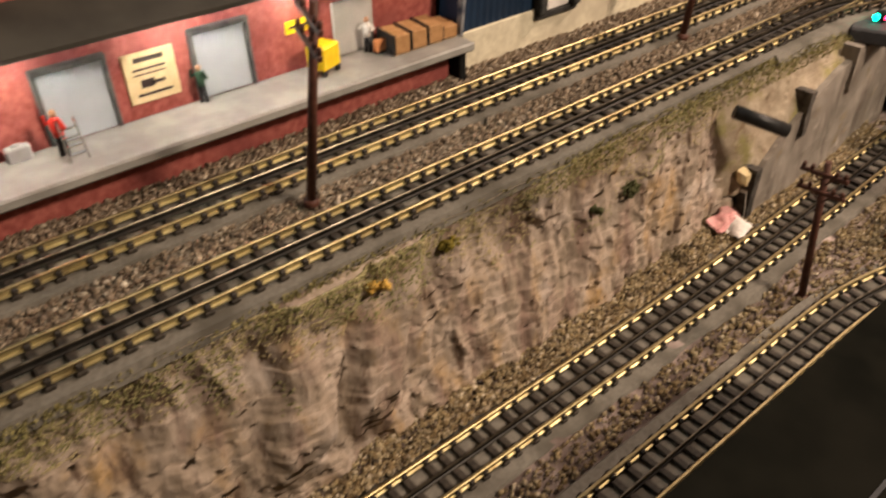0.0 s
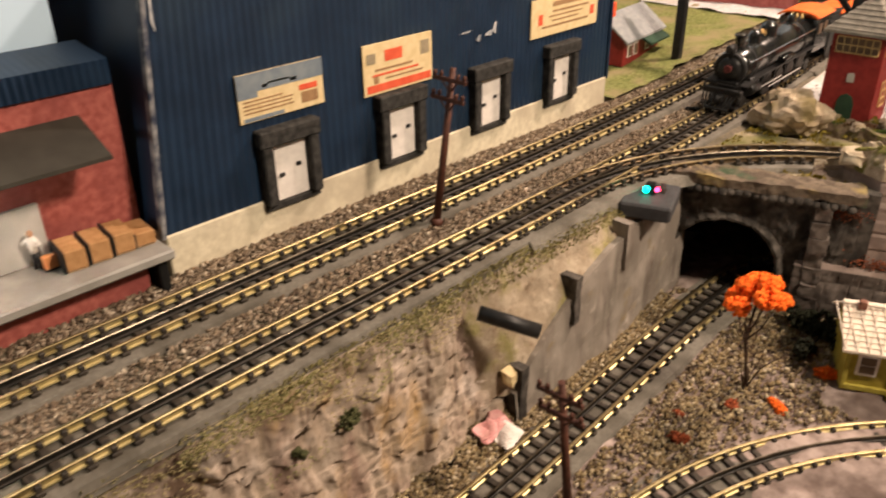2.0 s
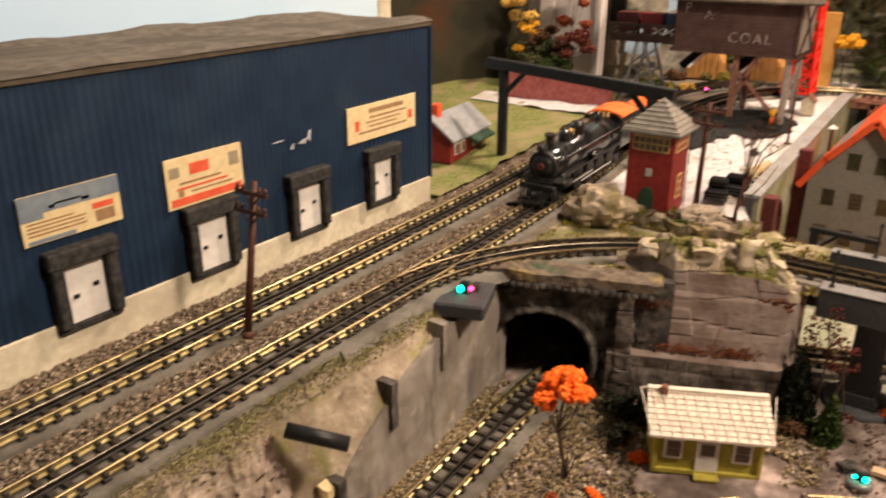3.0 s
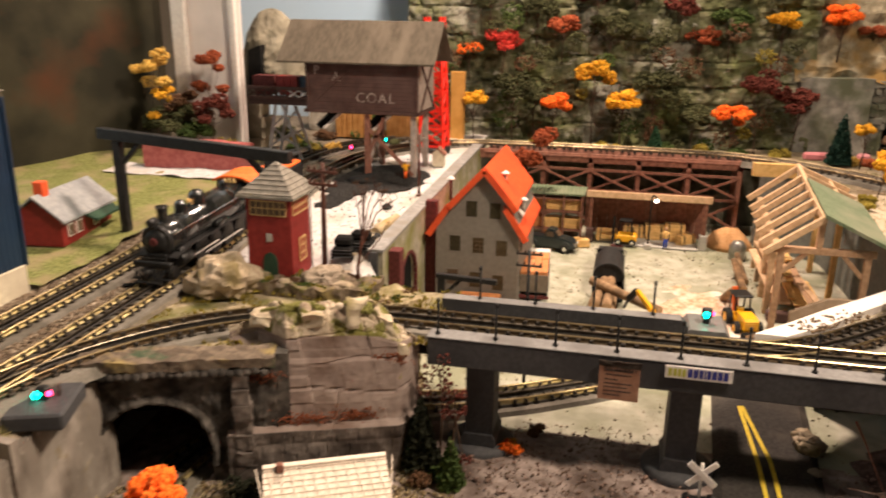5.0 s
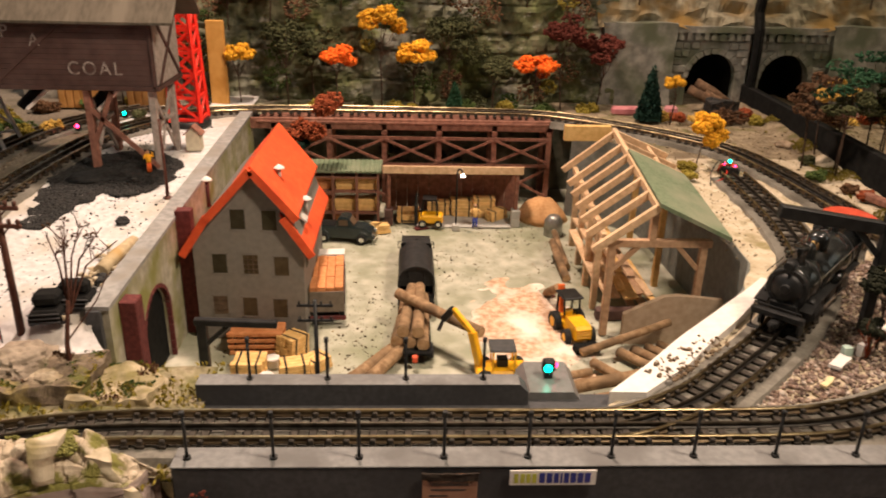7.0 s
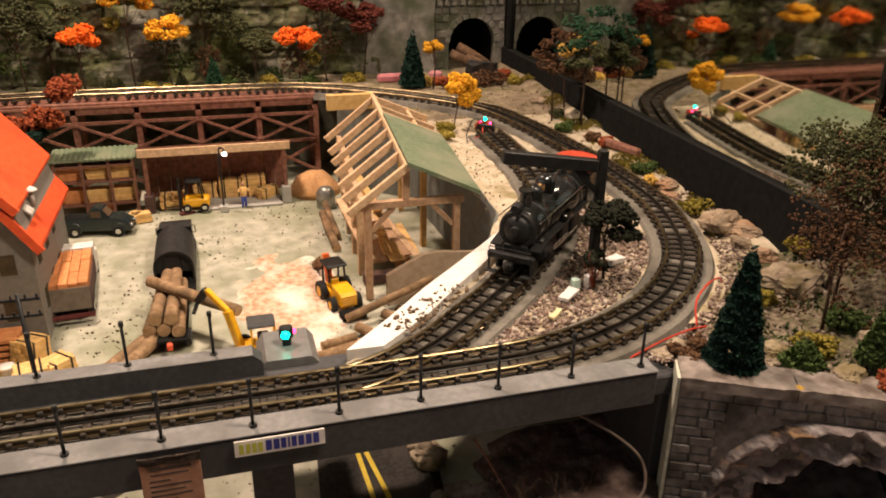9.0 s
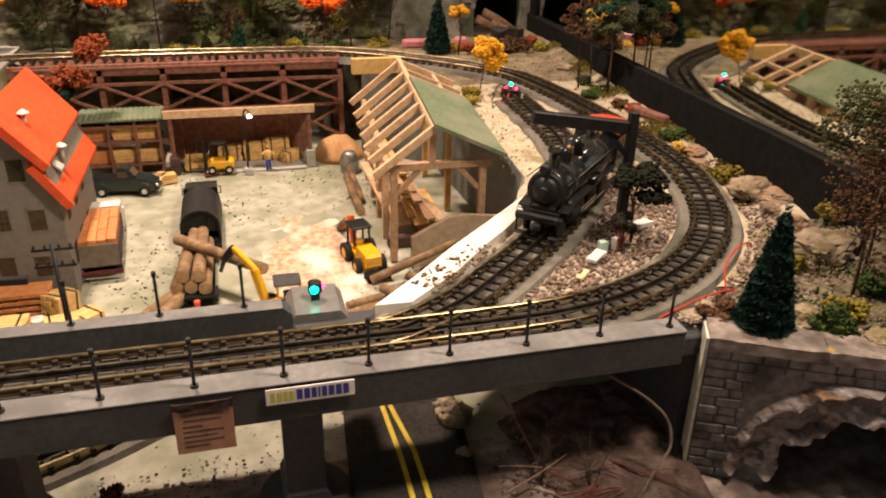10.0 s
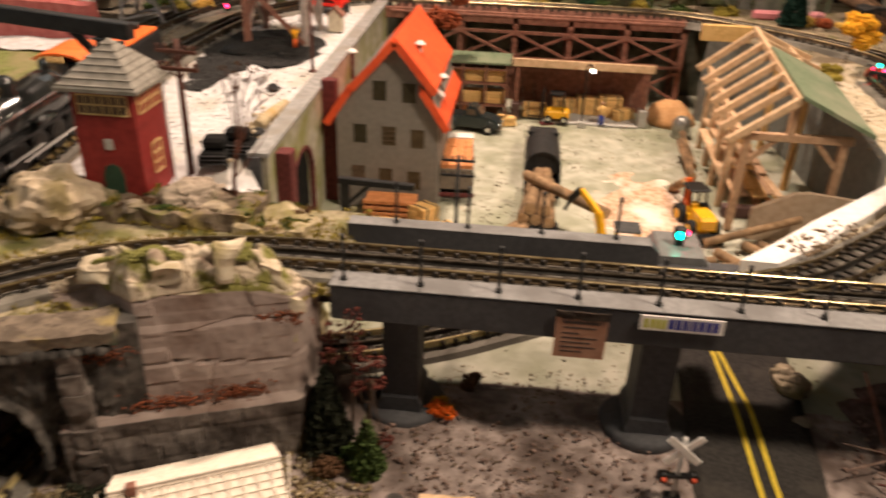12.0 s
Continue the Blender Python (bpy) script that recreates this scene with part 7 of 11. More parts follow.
def forklift():
    th = thing("forklift", Matrix.Translation((0.490, 2.258, gz + 0.003)) @ Matrix.Rotation(1.5, 4, "Z") @ Matrix.Scale(1.5, 4), "small yellow forklift with a black mast", "forklift")
    bm = B()
    box(bm, (-0.008, -0.014, 0.004), (0.008, 0.012, 0.014), 0.002)
    part("body", bm, YELLOW, th)
    bm = B()
    for x in (-0.007, 0.007):
        beam(bm, (x, -0.008, 0.014), (x, -0.006, 0.030), 0.0014, 0.0014)
        beam(bm, (x, 0.010, 0.012), (x, 0.007, 0.030), 0.0014, 0.0014)
    box(bm, (-0.008, -0.007, 0.030), (0.008, 0.008, 0.0315))
    part("guard", bm, BLACK, th)
    bm = B()
    for x in (-0.004, 0.004):
        box(bm, (x - 0.001, 0.014, 0.0), (x + 0.001, 0.016, 0.034))
        box(bm, (x - 0.0012, 0.016, 0.002), (x + 0.0012, 0.030, 0.003))
    part("mast", bm, BLACK, th)
    for x in (-0.008, 0.008):
        for y in (-0.009, 0.008):
            wheel(th, x, y, 0.0042, 0.0042, 0.003, CHROME)


forklift()
lp = thing("yard_lamp", Matrix.Translation((0.531, 2.245, gz)), "black yard lamp post with a bright white hood", "lamp")
bm = B()
tube(bm, [(0, 0, 0), (0, 0, 0.096), (0.001, -0.001, 0.1005), (0.004, -0.003, 0.1025), (0.007, -0.005, 0.1005), (0.008, -0.006, 0.096)], 0.0014, 8)
part("post", bm, BLACK, lp)
bm = B()
box(bm, (-0.006, -0.006, 0), (0.006, 0.006, 0.010), 0.001)
part("foot", bm, DOCK, lp)
bm = B()
lathe(bm, [(0.0036, 0.091), (0.0032, 0.0935), (0.0014, 0.0965)], 10, Matrix.Translation((0.008, -0.006, 0)))
part("hood", bm, LAMPLIGHT, lp, "lit white hood")
BLUE = mat("blue_cloth", (0.03, 0.06, 0.35), (0.05, 0.09, 0.45), 0.7, 100, 0)
figurine(0.562, 2.252, gz + 0.003, 0.040, LUMBER, BLUE, "small blue and yellow toy worker by the shed", 0.0, False)
bm = B()
prism(bm, [(-0.011, -0.006), (-0.011, 0.006), (0.011, 0.006), (0.011, -0.006)], 0.0, 0.002, "z")
solo("pallet", bm, MAROON, "small rust-red pallet in front of the shed", "pallet", Matrix.Translation((0.476, 2.25, gz)) @ Matrix.Rotation(0.3, 4, "Z"))

sh = thing("small_shed", Matrix.Translation((0.352, 2.27, gz - 0.012)), "low open shed with a green corrugated roof", "shed")
bm = B()
lo = []
for k in range(65):
    x, dz = -0.06 + 0.12 * k / 64, 0.0012 * (k // 2 % 2)
    lo.append([bm.verts.new(p) for p in ((x, -0.004, 0.101 + dz), (x, 0.05, 0.105 + dz), (x, 0.05, 0.102 + dz), (x, -0.004, 0.098 + dz))])
for p, q in zip(lo, lo[1:]):
    for k in range(4):
        bm.faces.new((p[k], q[k], q[(k + 1) % 4], p[(k + 1) % 4]))
bm.faces.new(lo[0])
bm.faces.new(lo[-1][::-1])
part("roof", bm, GREENROOF, sh)
for x in (-0.055, -0.018, 0.02, 0.054):
    bm = B()
    box(bm, (x - 0.002, 0, 0), (x + 0.002, 0.004, 0.1))
    part("post", bm, BROWNWOOD, sh)
for z in (0.028, 0.064, 0.088):
    bm = B()
    box(bm, (-0.056, 0.001, z), (0.056, 0.05, z + 0.003))
    part("shelf", bm, BROWNWOOD, sh)
for i, (x, z) in enumerate(((-0.035, 0.031), (0.0, 0.031), (0.035, 0.031), (-0.036, 0.067), (0.002, 0.067), (0.036, 0.067), (0.0, 0.0))):
    stack("lumber_stack", 0.352 + x, 2.29, gz + max(z - 0.012, 0), 0.0, 1, 3, 4, 0.032, 0.007, 0.005, LUMBER if i % 3 else REDLUMBER, "stack of planks on the shed's shelf", False)
for x, a in ((0.402, 1.2), (0.412, 0.3)):
    stack("lumber_stack", x, 2.232, gz, a, 1, 2, 2, 0.026, 0.008, 0.007, LUMBER, "short yellow beams on the yard floor", False)

# ---- trestle ----
ts = thing("trestle", Matrix.Translation((0.20, 2.377, 0.0)), "red-brown timber trestle that carries the rear track", "trestle")
bm = B()
box(bm, (-0.02, -0.008, 0.026), (0.50, -0.002, 0.0445), 0.0008)
part("stringer", bm, BROWNWOOD, ts)
bm = B()
box(bm, (0.0, 0.07, 0.022), (0.50, 0.076, 0.036), 0.0008)
part("stringer", bm, BROWNWOOD, ts)
bm = B()
box(bm, (0.0, -0.010, 0.036), (0.50, 0.08, 0.0405), 0.0008)
part("deck", bm, BROWNWOOD, ts)
bx = (0.028, 0.120, 0.213, 0.306, 0.400, 0.494)
for x in bx:
    for y in (-0.004, 0.066):
        bm = B()
        box(bm, (x - 0.0045, y - 0.004, yard_z(0.5, 2.3)), (x + 0.0045, y + 0.004, 0.0365), 0.0006)
        part("post", bm, BROWNWOOD, ts)
    bm = B()
    box(bm, (x - 0.005, -0.009, 0.019), (x + 0.005, 0.08, 0.026), 0.0006)
    part("cap_beam", bm, BROWNWOOD, ts)
for x0, x1 in zip(bx, bx[1:]):
    for za, zb in ((0.012, -0.028), (-0.038, -0.088)):
        for p, q in ((za, zb), (zb, za)):
            bm = B()
            beam(bm, (x0, -0.0095 - 0.002 * (p > q), p), (x1, -0.0095 - 0.002 * (p > q), q), 0.0022, 0.0042)
            part("brace", bm, BROWNWOOD, ts)
    for z in (0.013, -0.033):
        bm = B()
        box(bm, (x0, -0.010, z - 0.0025), (x1, -0.0065, z + 0.0025))
        part("girt", bm, BROWNWOOD, ts)
bm = B()
box(bm, (-0.05, 0.078, yard_z(0.5, 2.3)), (0.56, 0.083, 0.012))
solo("retaining_wall_rear", bm, mat("dark_mossy_face", (0.05, 0.055, 0.035), (0.14, 0.135, 0.095), 0.95, 40, 0.6, c3=(0.22, 0.205, 0.16), patch=18, amount=0.4), "dark mossy face behind the trestle", "wall", Matrix.Translation((0.20, 2.377, 0.0)), kind="structure")
bm = B()
box(bm, (-0.037, -0.006, 0), (0.037, 0.006, 0.024), 0.0006)
wb = solo("wooden_block", bm, LUMBER, "yellow wooden block with dark stamped print at the trestle", "block", Matrix.Translation((0.738, 2.282, 0.036)))
bm = B()
lathe(bm, [(0.044, 0.0), (0.039, 0.009), (0.029, 0.024), (0.016, 0.033), (0.001, 0.036)], 24)
for v_ in bm.verts:
    v_.co *= 1 + 0.10 * noise.noise(v_.co * 60)
solo("sawdust_mound", bm, mat("orange_sand", (0.52, 0.27, 0.11), (0.62, 0.36, 0.17), 0.95, 200, 0.5), "heap of orange sawdust at the back of the yard", "heap", Matrix.Translation((0.678, 2.305, gz)))
bm = B()
lathe(bm, [(0.0125, 0), (0.0128, 0.001), (0.0122, 0.008), (0.0128, 0.009), (0.0122, 0.017), (0.0126, 0.020), (0.009, 0.026), (0.0075, 0.028), (0.001, 0.029)], 22)
solo("milk_can", bm, mat("dull_tin", (0.28, 0.28, 0.26), (0.4, 0.39, 0.36), 0.4, 120, 0.1, metal=0.7), "dull tin drum on the yard floor", "drum", Matrix.Translation((0.686, 2.232, yard_z(0.67, 2.2))) @ Matrix.Scale(1.18, 4))
boulder(0.648, 2.02, yard_z(0.6, 2.0), 0.006, BROWNWOOD, "small rust-brown lump on the yard floor", 0.8, 3, "lump")

# ---- timber frame with half a green roof ----


def timber_frame():
    gz = yard_z(0.72, 2.0)
    th = thing("timber_frame", Matrix.Translation((0.69, 1.93, gz)), "bare timber frame hall under construction, half roofed in green", "building")
    y0, y1 = -0.028, 0.274

    def at(a, b, y):
        return tuple(p + (q - p) * (y - y0) / (y1 - y0) for p, q in zip(a, b))

    def ridge(y):
        return at((0.049, y0, 0.168), (0.069, y1, 0.184), y)

    def left(y):
        return at((-0.021, y0, 0.116), (-0.004, y1, 0.126), y)

    def right(y):
        return at((0.138, y0, 0.1265), (0.150, y1, 0.150), y)

    def bar(name, p, q, w, h, m=PALEWOOD, label=""):
        bm = B()
        beam(bm, p, q, w, h, 0.0005)
        part(name, bm, m, th, label)

    # the front bent with its knee braces
    for x in (0.004, 0.113):
        bm = B()
        box(bm, (x - 0.0042, -0.0185, 0), (x + 0.0042, -0.0105, 0.117), 0.0005)
        part("post", bm, GREYEDWOOD, th)
    bar("tie_beam", (-0.012, -0.0145, 0.121), (0.122, -0.0145, 0.121), 0.008, 0.009, GREYEDWOOD)
    for x, s in ((0.008, 1), (0.109, -1)):
        bar("brace", (x, -0.0145, 0.088), (x + s * 0.028, -0.0145, 0.118), 0.005, 0.006, GREYEDWOOD)
    bar("king_post", (0.050, -0.0145, 0.125), (0.050, -0.0145, 0.166), 0.008, 0.008, GREYEDWOOD)
    bar("ridge_beam", ridge(y0), ridge(y1), 0.006, 0.009)
    a, b = left(y0), left(y1)
    bar("eave_plate", (a[0] + 0.024, 0.02, a[2] - 0.002), (b[0] + 0.020, y1, b[2] - 0.002), 0.007, 0.008)
    for k in range(6):
        y = y0 + 0.003 + (0.225) * k / 5
        bar("rafter", ridge(y), left(y), 0.006, 0.009)
    for y, s in ((0.262, 1), (0.262, -1)):
        bar("rafter", ridge(y), left(y) if s > 0 else right(y), 0.006, 0.009)
    for k in range(4):
        y = 0.055 + 0.068 * k
        p = left(y)
        bm = B()
        box(bm, (p[0] + 0.019, y - 0.004, 0), (p[0] + 0.027, y + 0.004, p[2] - 0.002), 0.0005)
        part("post", bm, PALEWOOD, th)
        if k % 2:
            bm = B()
            box(bm, (0.104, y - 0.004, 0), (0.112, y + 0.004, 0.132), 0.0005)
            part("post", bm, LUMBER, th)

    for y in (0.184, 0.215):
        bar("rafter", ridge(y), right(y), 0.006, 0.009)
    bar("purlin", tuple(Vector(ridge(0.166)).lerp(Vector(right(0.166)), 0.62)), tuple(Vector(ridge(y1)).lerp(Vector(right(y1)), 0.62)), 0.005, 0.006)
    bar("eave_plate", tuple(Vector(right(0.150)) - Vector((0.006, 0, 0.006))), tuple(Vector(right(y1)) - Vector((0.006, 0, 0.006))), 0.006, 0.008)
    top = [Vector(p) + Vector((0, 0, 0.0085)) for p in (ridge(y0 - 0.004), ridge(0.166), right(0.166), right(y0 - 0.004))]
    bm = B()
    hi = [bm.verts.new(p) for p in top]
    lo = [bm.verts.new(p - Vector((0, 0, 0.005))) for p in top]
    fs = [bm.faces.new(hi), bm.faces.new(lo[::-1])] + [bm.faces.new((hi[i], lo[i], lo[(i + 1) % 4], hi[(i + 1) % 4])) for i in range(4)]
    bmesh.ops.recalc_face_normals(bm, faces=fs)
    part("roof", bm, GREENROOF, th, "green felt roof slope")
    # sheets and poles stacked inside
    for x, y, a, ln, w, z0, z1, m in ((0.030, 0.045, 0.10, 0.115, 0.020, 0.020, 0.040, PALEWOOD), (0.053, 0.040, 0.12, 0.120, 0.020, 0.021, 0.042, LUMBER), (0.018, 0.075, 0.16, 0.11, 0.012, 0.024, 0.060, PALEWOOD),
                                      (0.041, 0.050, 0.05, 0.13, 0.010, 0.028, 0.056, LUMBER), (0.070, 0.060, 0.30, 0.09, 0.012, 0.018, 0.050, GREYEDWOOD), (0.082, 0.055, 0.34, 0.085, 0.010, 0.018, 0.046, PALEWOOD)):
        bar("leaning_plank", (x, y, z0), (x - ln * math.sin(a), y + ln * math.cos(a), z1), w, 0.003, m)
    for k, (x, z, ya, yb) in enumerate(((0.020, 0.060, 0.03, 0.23), (0.031, 0.064, 0.05, 0.24), (0.042, 0.061, 0.02, 0.20), (0.026, 0.070, 0.06, 0.22), (0.038, 0.073, 0.09, 0.25), (0.058, 0.004, 0.05, 0.22), (0.074, 0.005, 0.06, 0.23), (0.090, 0.004, 0.04, 0.20))):
        bar("stored_board", (x, ya, z), (x + 0.006 * (k % 3 - 1), yb, z + 0.002 * (k % 2)), 0.010, 0.004, (PALEWOOD, LUMBER, GREYEDWOOD)[k % 3])
    for y in (0.055, 0.191):
        bar("rack_arm", (0.014, y, 0.056), (0.052, y, 0.056), 0.005, 0.005, LUMBER)
    bm = B()
    box(bm, (0.004, 0.02, 0.0), (0.118, 0.034, 0.014), 0.001)
    part("sill", bm, COALBROWN, th)
    return th


GREYEDWOOD = mat("brownish_bare_wood", (0.36, 0.22, 0.13), (0.48, 0.31, 0.19), 0.75, 160, 0.3, vary=0.15)
timber_frame()
for i, (x, y, a, r) in enumerate(((0.676, 2.10, 0.2, 0.006), (0.684, 2.14, 0.15, 0.005), (0.735, 2.05, 0.5, 0.005))):
    log("log", (x, y - 0.04, -0.105), (x - 0.03 * a, y + 0.05, -0.085), r, label="peeled pole leaning inside the timber frame", group="loose logs")
bm = B()
prism(bm, [(-0.060, 0), (-0.060, 0.040), (-0.014, 0.063), (0.004, 0.064), (0.058, 0.058), (0.058, 0)], -0.0035, 0.0035)
solo("gable_board", bm, mat("beige_board", (0.42, 0.31, 0.21), (0.50, 0.38, 0.27), 0.8, 140, 0.25), "beige wooden gable panel standing on the yard floor", "panel", Matrix.Translation((0.772, 1.900, yard_z(0.76, 1.888))) @ Matrix.Rotation(0.02, 4, "Z"))

# white sheet along the curved siding
v, f = [], []
edge = [(0.617, 1.607), (0.660, 1.650), (0.705, 1.699), (0.759, 1.752), (0.811, 1.801), (0.831, 1.821)]
inner = [(0.647, 1.606), (0.697, 1.651), (0.737, 1.696), (0.775, 1.736), (0.816, 1.785), (0.838, 1.815)]
for (x, y), (p, q) in zip(edge, inner):
    v += [(x, y, rise(y, x) + 0.0045), (p, q, rise(q, p) + 0.0045), (p, q, rise(q, p) - 0.006), (x, y, rise(y, x) - 0.008)]
for i in range(5):
    for k in range(4):
        f.append((4 * i + k, 4 * i + (k + 1) % 4, 4 * (i + 1) + (k + 1) % 4, 4 * (i + 1) + k))
f += [(0, 1, 2, 3), (23, 22, 21, 20)]
tagged(raw("foam_strip", v, f, WHITE), "bare white foam board strip beside the siding", "foam board")

# ---- steam engines ----


def steam_engine(m, label, roof, k=1.0, drivers=3, tender=True, pilot=True):
    """A toy steam engine facing -y; k stretches it lengthwise."""
    th = thing("steam_engine", m, label, "locomotive", "steam engines")
    lay = Matrix.Rotation(-math.pi / 2, 4, "X")
    hz = 0.041

    def turned(prof, seg=24, z=hz):
        bm = B()
        lathe(bm, prof, seg, Matrix.Translation((0, 0, z)) @ lay)
        return bm

    back = 0.150 * k
    bo = part("boiler", turned([(0.0165, 0.012), (0.0186, 0.014), (0.0190, 0.05 * k), (0.0186, 0.051 * k), (0.0194, 0.052 * k), (0.0205, 0.10 * k), (0.0222, 0.106 * k), (0.0224, back)], 28), GLOSSBLACK, th)
    part("smokebox_rim", turned([(0.0170, 0.008), (0.0180, 0.0095), (0.0180, 0.013)]), BLACK, bo)
    part("smokebox_door", turned([(0.002, 0.004), (0.009, 0.005), (0.0135, 0.008), (0.0135, 0.010)], 20), BLACK, bo)
    part("number_plate", turned([(0.0036, 0.0022), (0.0044, 0.003), (0.0044, 0.006)], 14, hz + 0.001), MAROON if pilot else BLACK, bo)
    for i in range(6):
        a = math.pi / 6 + math.pi * i / 3
        bm = B()
        ball(bm, (0.0152 * math.cos(a), 0.0078, hz + 0.0152 * math.sin(a)), 0.0010, 1, 6)
        part("door_clamp", bm, BLACK, bo)
    bm = B()
    lathe(bm, [(0.0038, -0.002), (0.0047, 0.0), (0.0047, 0.009), (0.003, 0.011)], 14, Matrix.Translation((0, 0.002, hz + 0.0225)) @ lay)
    box(bm, (-0.003, 0.005, hz + 0.015), (0.003, 0.011, hz + 0.020))
    part("headlight", bm, BLACK, bo)
    for y, r, z, kind in ((0.026, 0.0060, 0.0745, 0), (0.050 * k, 0.0074, 0.0725, 1), (0.078 * k, 0.0096, 0.0755, 1), (0.128 * k, 0.0046, 0.0715, 1)):
        bm = B()
        if kind:
            lathe(bm, [(r * 1.2, 0.056), (r, 0.060), (r, z - 0.006), (r * 0.86, z - 0.003), (r * 0.55, z - 0.0005), (r * 0.1, z + 0.0005)], 20, Matrix.Translation((0, y, 0)))
        else:
            lathe(bm, [(r * 1.25, 0.056), (r * 0.92, 0.060), (r * 0.96, z - 0.002), (r * 1.15, z - 0.001), (r * 1.15, z + 0.001), (r * 0.7, z + 0.0004)], 18, Matrix.Translation((0, y, 0)))
        part("dome" if kind else "chimney", bm, GLOSSBLACK, bo)
    for y in (0.034, 0.064 * k, 0.094 * k, 0.126 * k):
        rr_ = 0.0196 if y < 0.1 * k else 0.0226
        part("boiler_band", turned([(rr_ - 0.0008, y), (rr_, y + 0.0005), (rr_, y + 0.0018)]), BLACK, bo)
    bm = B()
    tube(bm, [(0.004, 0.064 * k, 0.0625), (0.004, 0.064 * k, 0.069)], 0.0007, 6)
    lathe(bm, [(0.0030, 0.0), (0.0019, 0.002), (0.0012, 0.004)], 10, Matrix.Translation((0, 0.064 * k, 0.0655)))
    part("bell", bm, LUMBER, bo, "brass bell")
    for x in (-0.006, 0.0, 0.006):
        bm = B()
        lathe(bm, [(0.0015, 0.0), (0.0018, 0.002), (0.0008, 0.0065)], 8, Matrix.Translation((x, 0.142 * k, 0.0625)))
        part("safety_valve", bm, LUMBER, bo, "small brass valve")
    ys = [0.056 * k + (0.072 * k) * i / (drivers - 1) for i in range(drivers)]
    wr = min(0.0135, 0.46 * (ys[1] - ys[0]))
    for s in (-1, 1):
        bm = B()
        prism(bm, [(0.006, 0.0240), (0.006, 0.0255), (0.03, 0.0310), (back, 0.0310), (back, 0.0292), (0.03, 0.0292)], s * 0.014, s * 0.0245, "x")
        part("running_board", bm, BLACK, th)
        bm = B()
        tube(bm, [(s * 0.0203, 0.012, 0.050), (s * 0.0205, 0.05 * k, 0.050), (s * 0.0225, 0.145 * k, 0.052)], 0.0006, 6)
        part("handrail", bm, CHROME, th)
        bm = B()
        tube(bm, [(s * 0.018, 0.018, 0.018), (s * 0.018, 0.040, 0.018)], 0.0070, 16)
        cy = part("cylinder", bm, BLACK, th)
        bm = B()
        tube(bm, [(s * 0.018, 0.019, 0.027), (s * 0.018, 0.039, 0.027)], 0.004, 14)
        part("valve_chest", bm, BLACK, cy)
        bm = B()
        tube(bm, [(s * 0.0215, 0.075 * k, 0.0345), (s * 0.0215, 0.098 * k, 0.0345)], 0.0038, 12)
        part("air_tank", bm, GLOSSBLACK, th)
        for y in ys:
            bm = B()
            tube(bm, [(s * 0.0150, y, wr), (s * 0.0185, y, wr)], wr, 22)
            w = part("driving_wheel", bm, BLACK, th)
            bm = B()
            tube(bm, [(s * 0.0183, y, wr), (s * 0.0192, y, wr)], wr * 0.78, 20)
            part("wheel_disc", bm, DARKRAIL, w)
        bm = B()
        box(bm, (s * 0.0198, ys[0], 0.0085), (s * 0.0212, ys[-1], 0.0112), 0.0005)
        part("coupling_rod", bm, CHROME, th)
        bm = B()
        box(bm, (s * 0.0216, 0.038, 0.0145), (s * 0.0228, ys[1], 0.0170), 0.0005)
        part("main_rod", bm, CHROME, th)
        for y in (0.012, back - 0.002):
            bm = B()
            tube(bm, [(s * 0.0150, y, 0.0072), (s * 0.0180, y, 0.0072)], 0.0070, 16)
            part("truck_wheel", bm, BLACK, th)
        bm = B()
        box(bm, (s * 0.012, -0.010, 0.004), (s * 0.022, -0.004, 0.0056), 0.0005)
        box(bm, (s * 0.0195, -0.006, 0.005), (s * 0.0207, -0.0045, 0.017))
        part("footboard", bm, BLACK, th)
    bm = B()
    box(bm, (-0.012, 0.006, 0.014), (0.012, back + 0.01, 0.028), 0.001)
    part("frame", bm, BLACK, th)
    bm = B()
    box(bm, (-0.0225, -0.005, 0.016), (0.0225, 0.001, 0.0225), 0.001)
    part("buffer_beam", bm, BLACK, th)
    bm = B()
    box(bm, (-0.004, -0.012, 0.010), (0.004, -0.004, 0.016), 0.001)
    tube(bm, [(0, -0.013, 0.008), (0, -0.013, 0.017)], 0.0022, 8)
    part("coupler", bm, BLACK, th)
    bm = B()
    tube(bm, [(-0.020, -0.006, 0.022), (-0.020, -0.0065, 0.028), (0.020, -0.0065, 0.028), (0.020, -0.006, 0.022)], 0.0006, 6)
    part("front_handrail", bm, BLACK, th)
    if pilot:
        bm = B()
        box(bm, (-0.014, -0.0155, 0.0015), (0.014, -0.0125, 0.004), 0.0006)
        pl = part("pilot", bm, BLACK, th)
        for i in range(9):
            x = -0.017 + 0.00425 * i
            bm = B()
            beam(bm, (x, -0.003, 0.017), (x * 0.75, -0.014, 0.003), 0.0016, 0.0016)
            part("bar", bm, BLACK, pl)
    c0, c1 = back - 0.002, back + 0.030 * k
    bm = B()
    prism(bm, [(-0.0225, 0.022), (-0.0235, 0.058), (-0.0225, 0.0622), (0.0225, 0.0622), (0.0235, 0.058), (0.0225, 0.022)], c0, c1)
    cab = part("cab", bm, GLOSSBLACK, th)
    bm = B()
    pts = [(0.0255 * math.sin(a) / math.sin(1.05), 0.0585 + 0.0125 * math.cos(a)) for a in np.linspace(-1.05, 1.05, 13)]
    prism(bm, pts + [(x * 0.94, z - 0.0022) for x, z in pts[::-1]], c0 - 0.004, c1 + 0.008)
    part("cab_roof", bm, roof, cab, "orange-red cab roof")
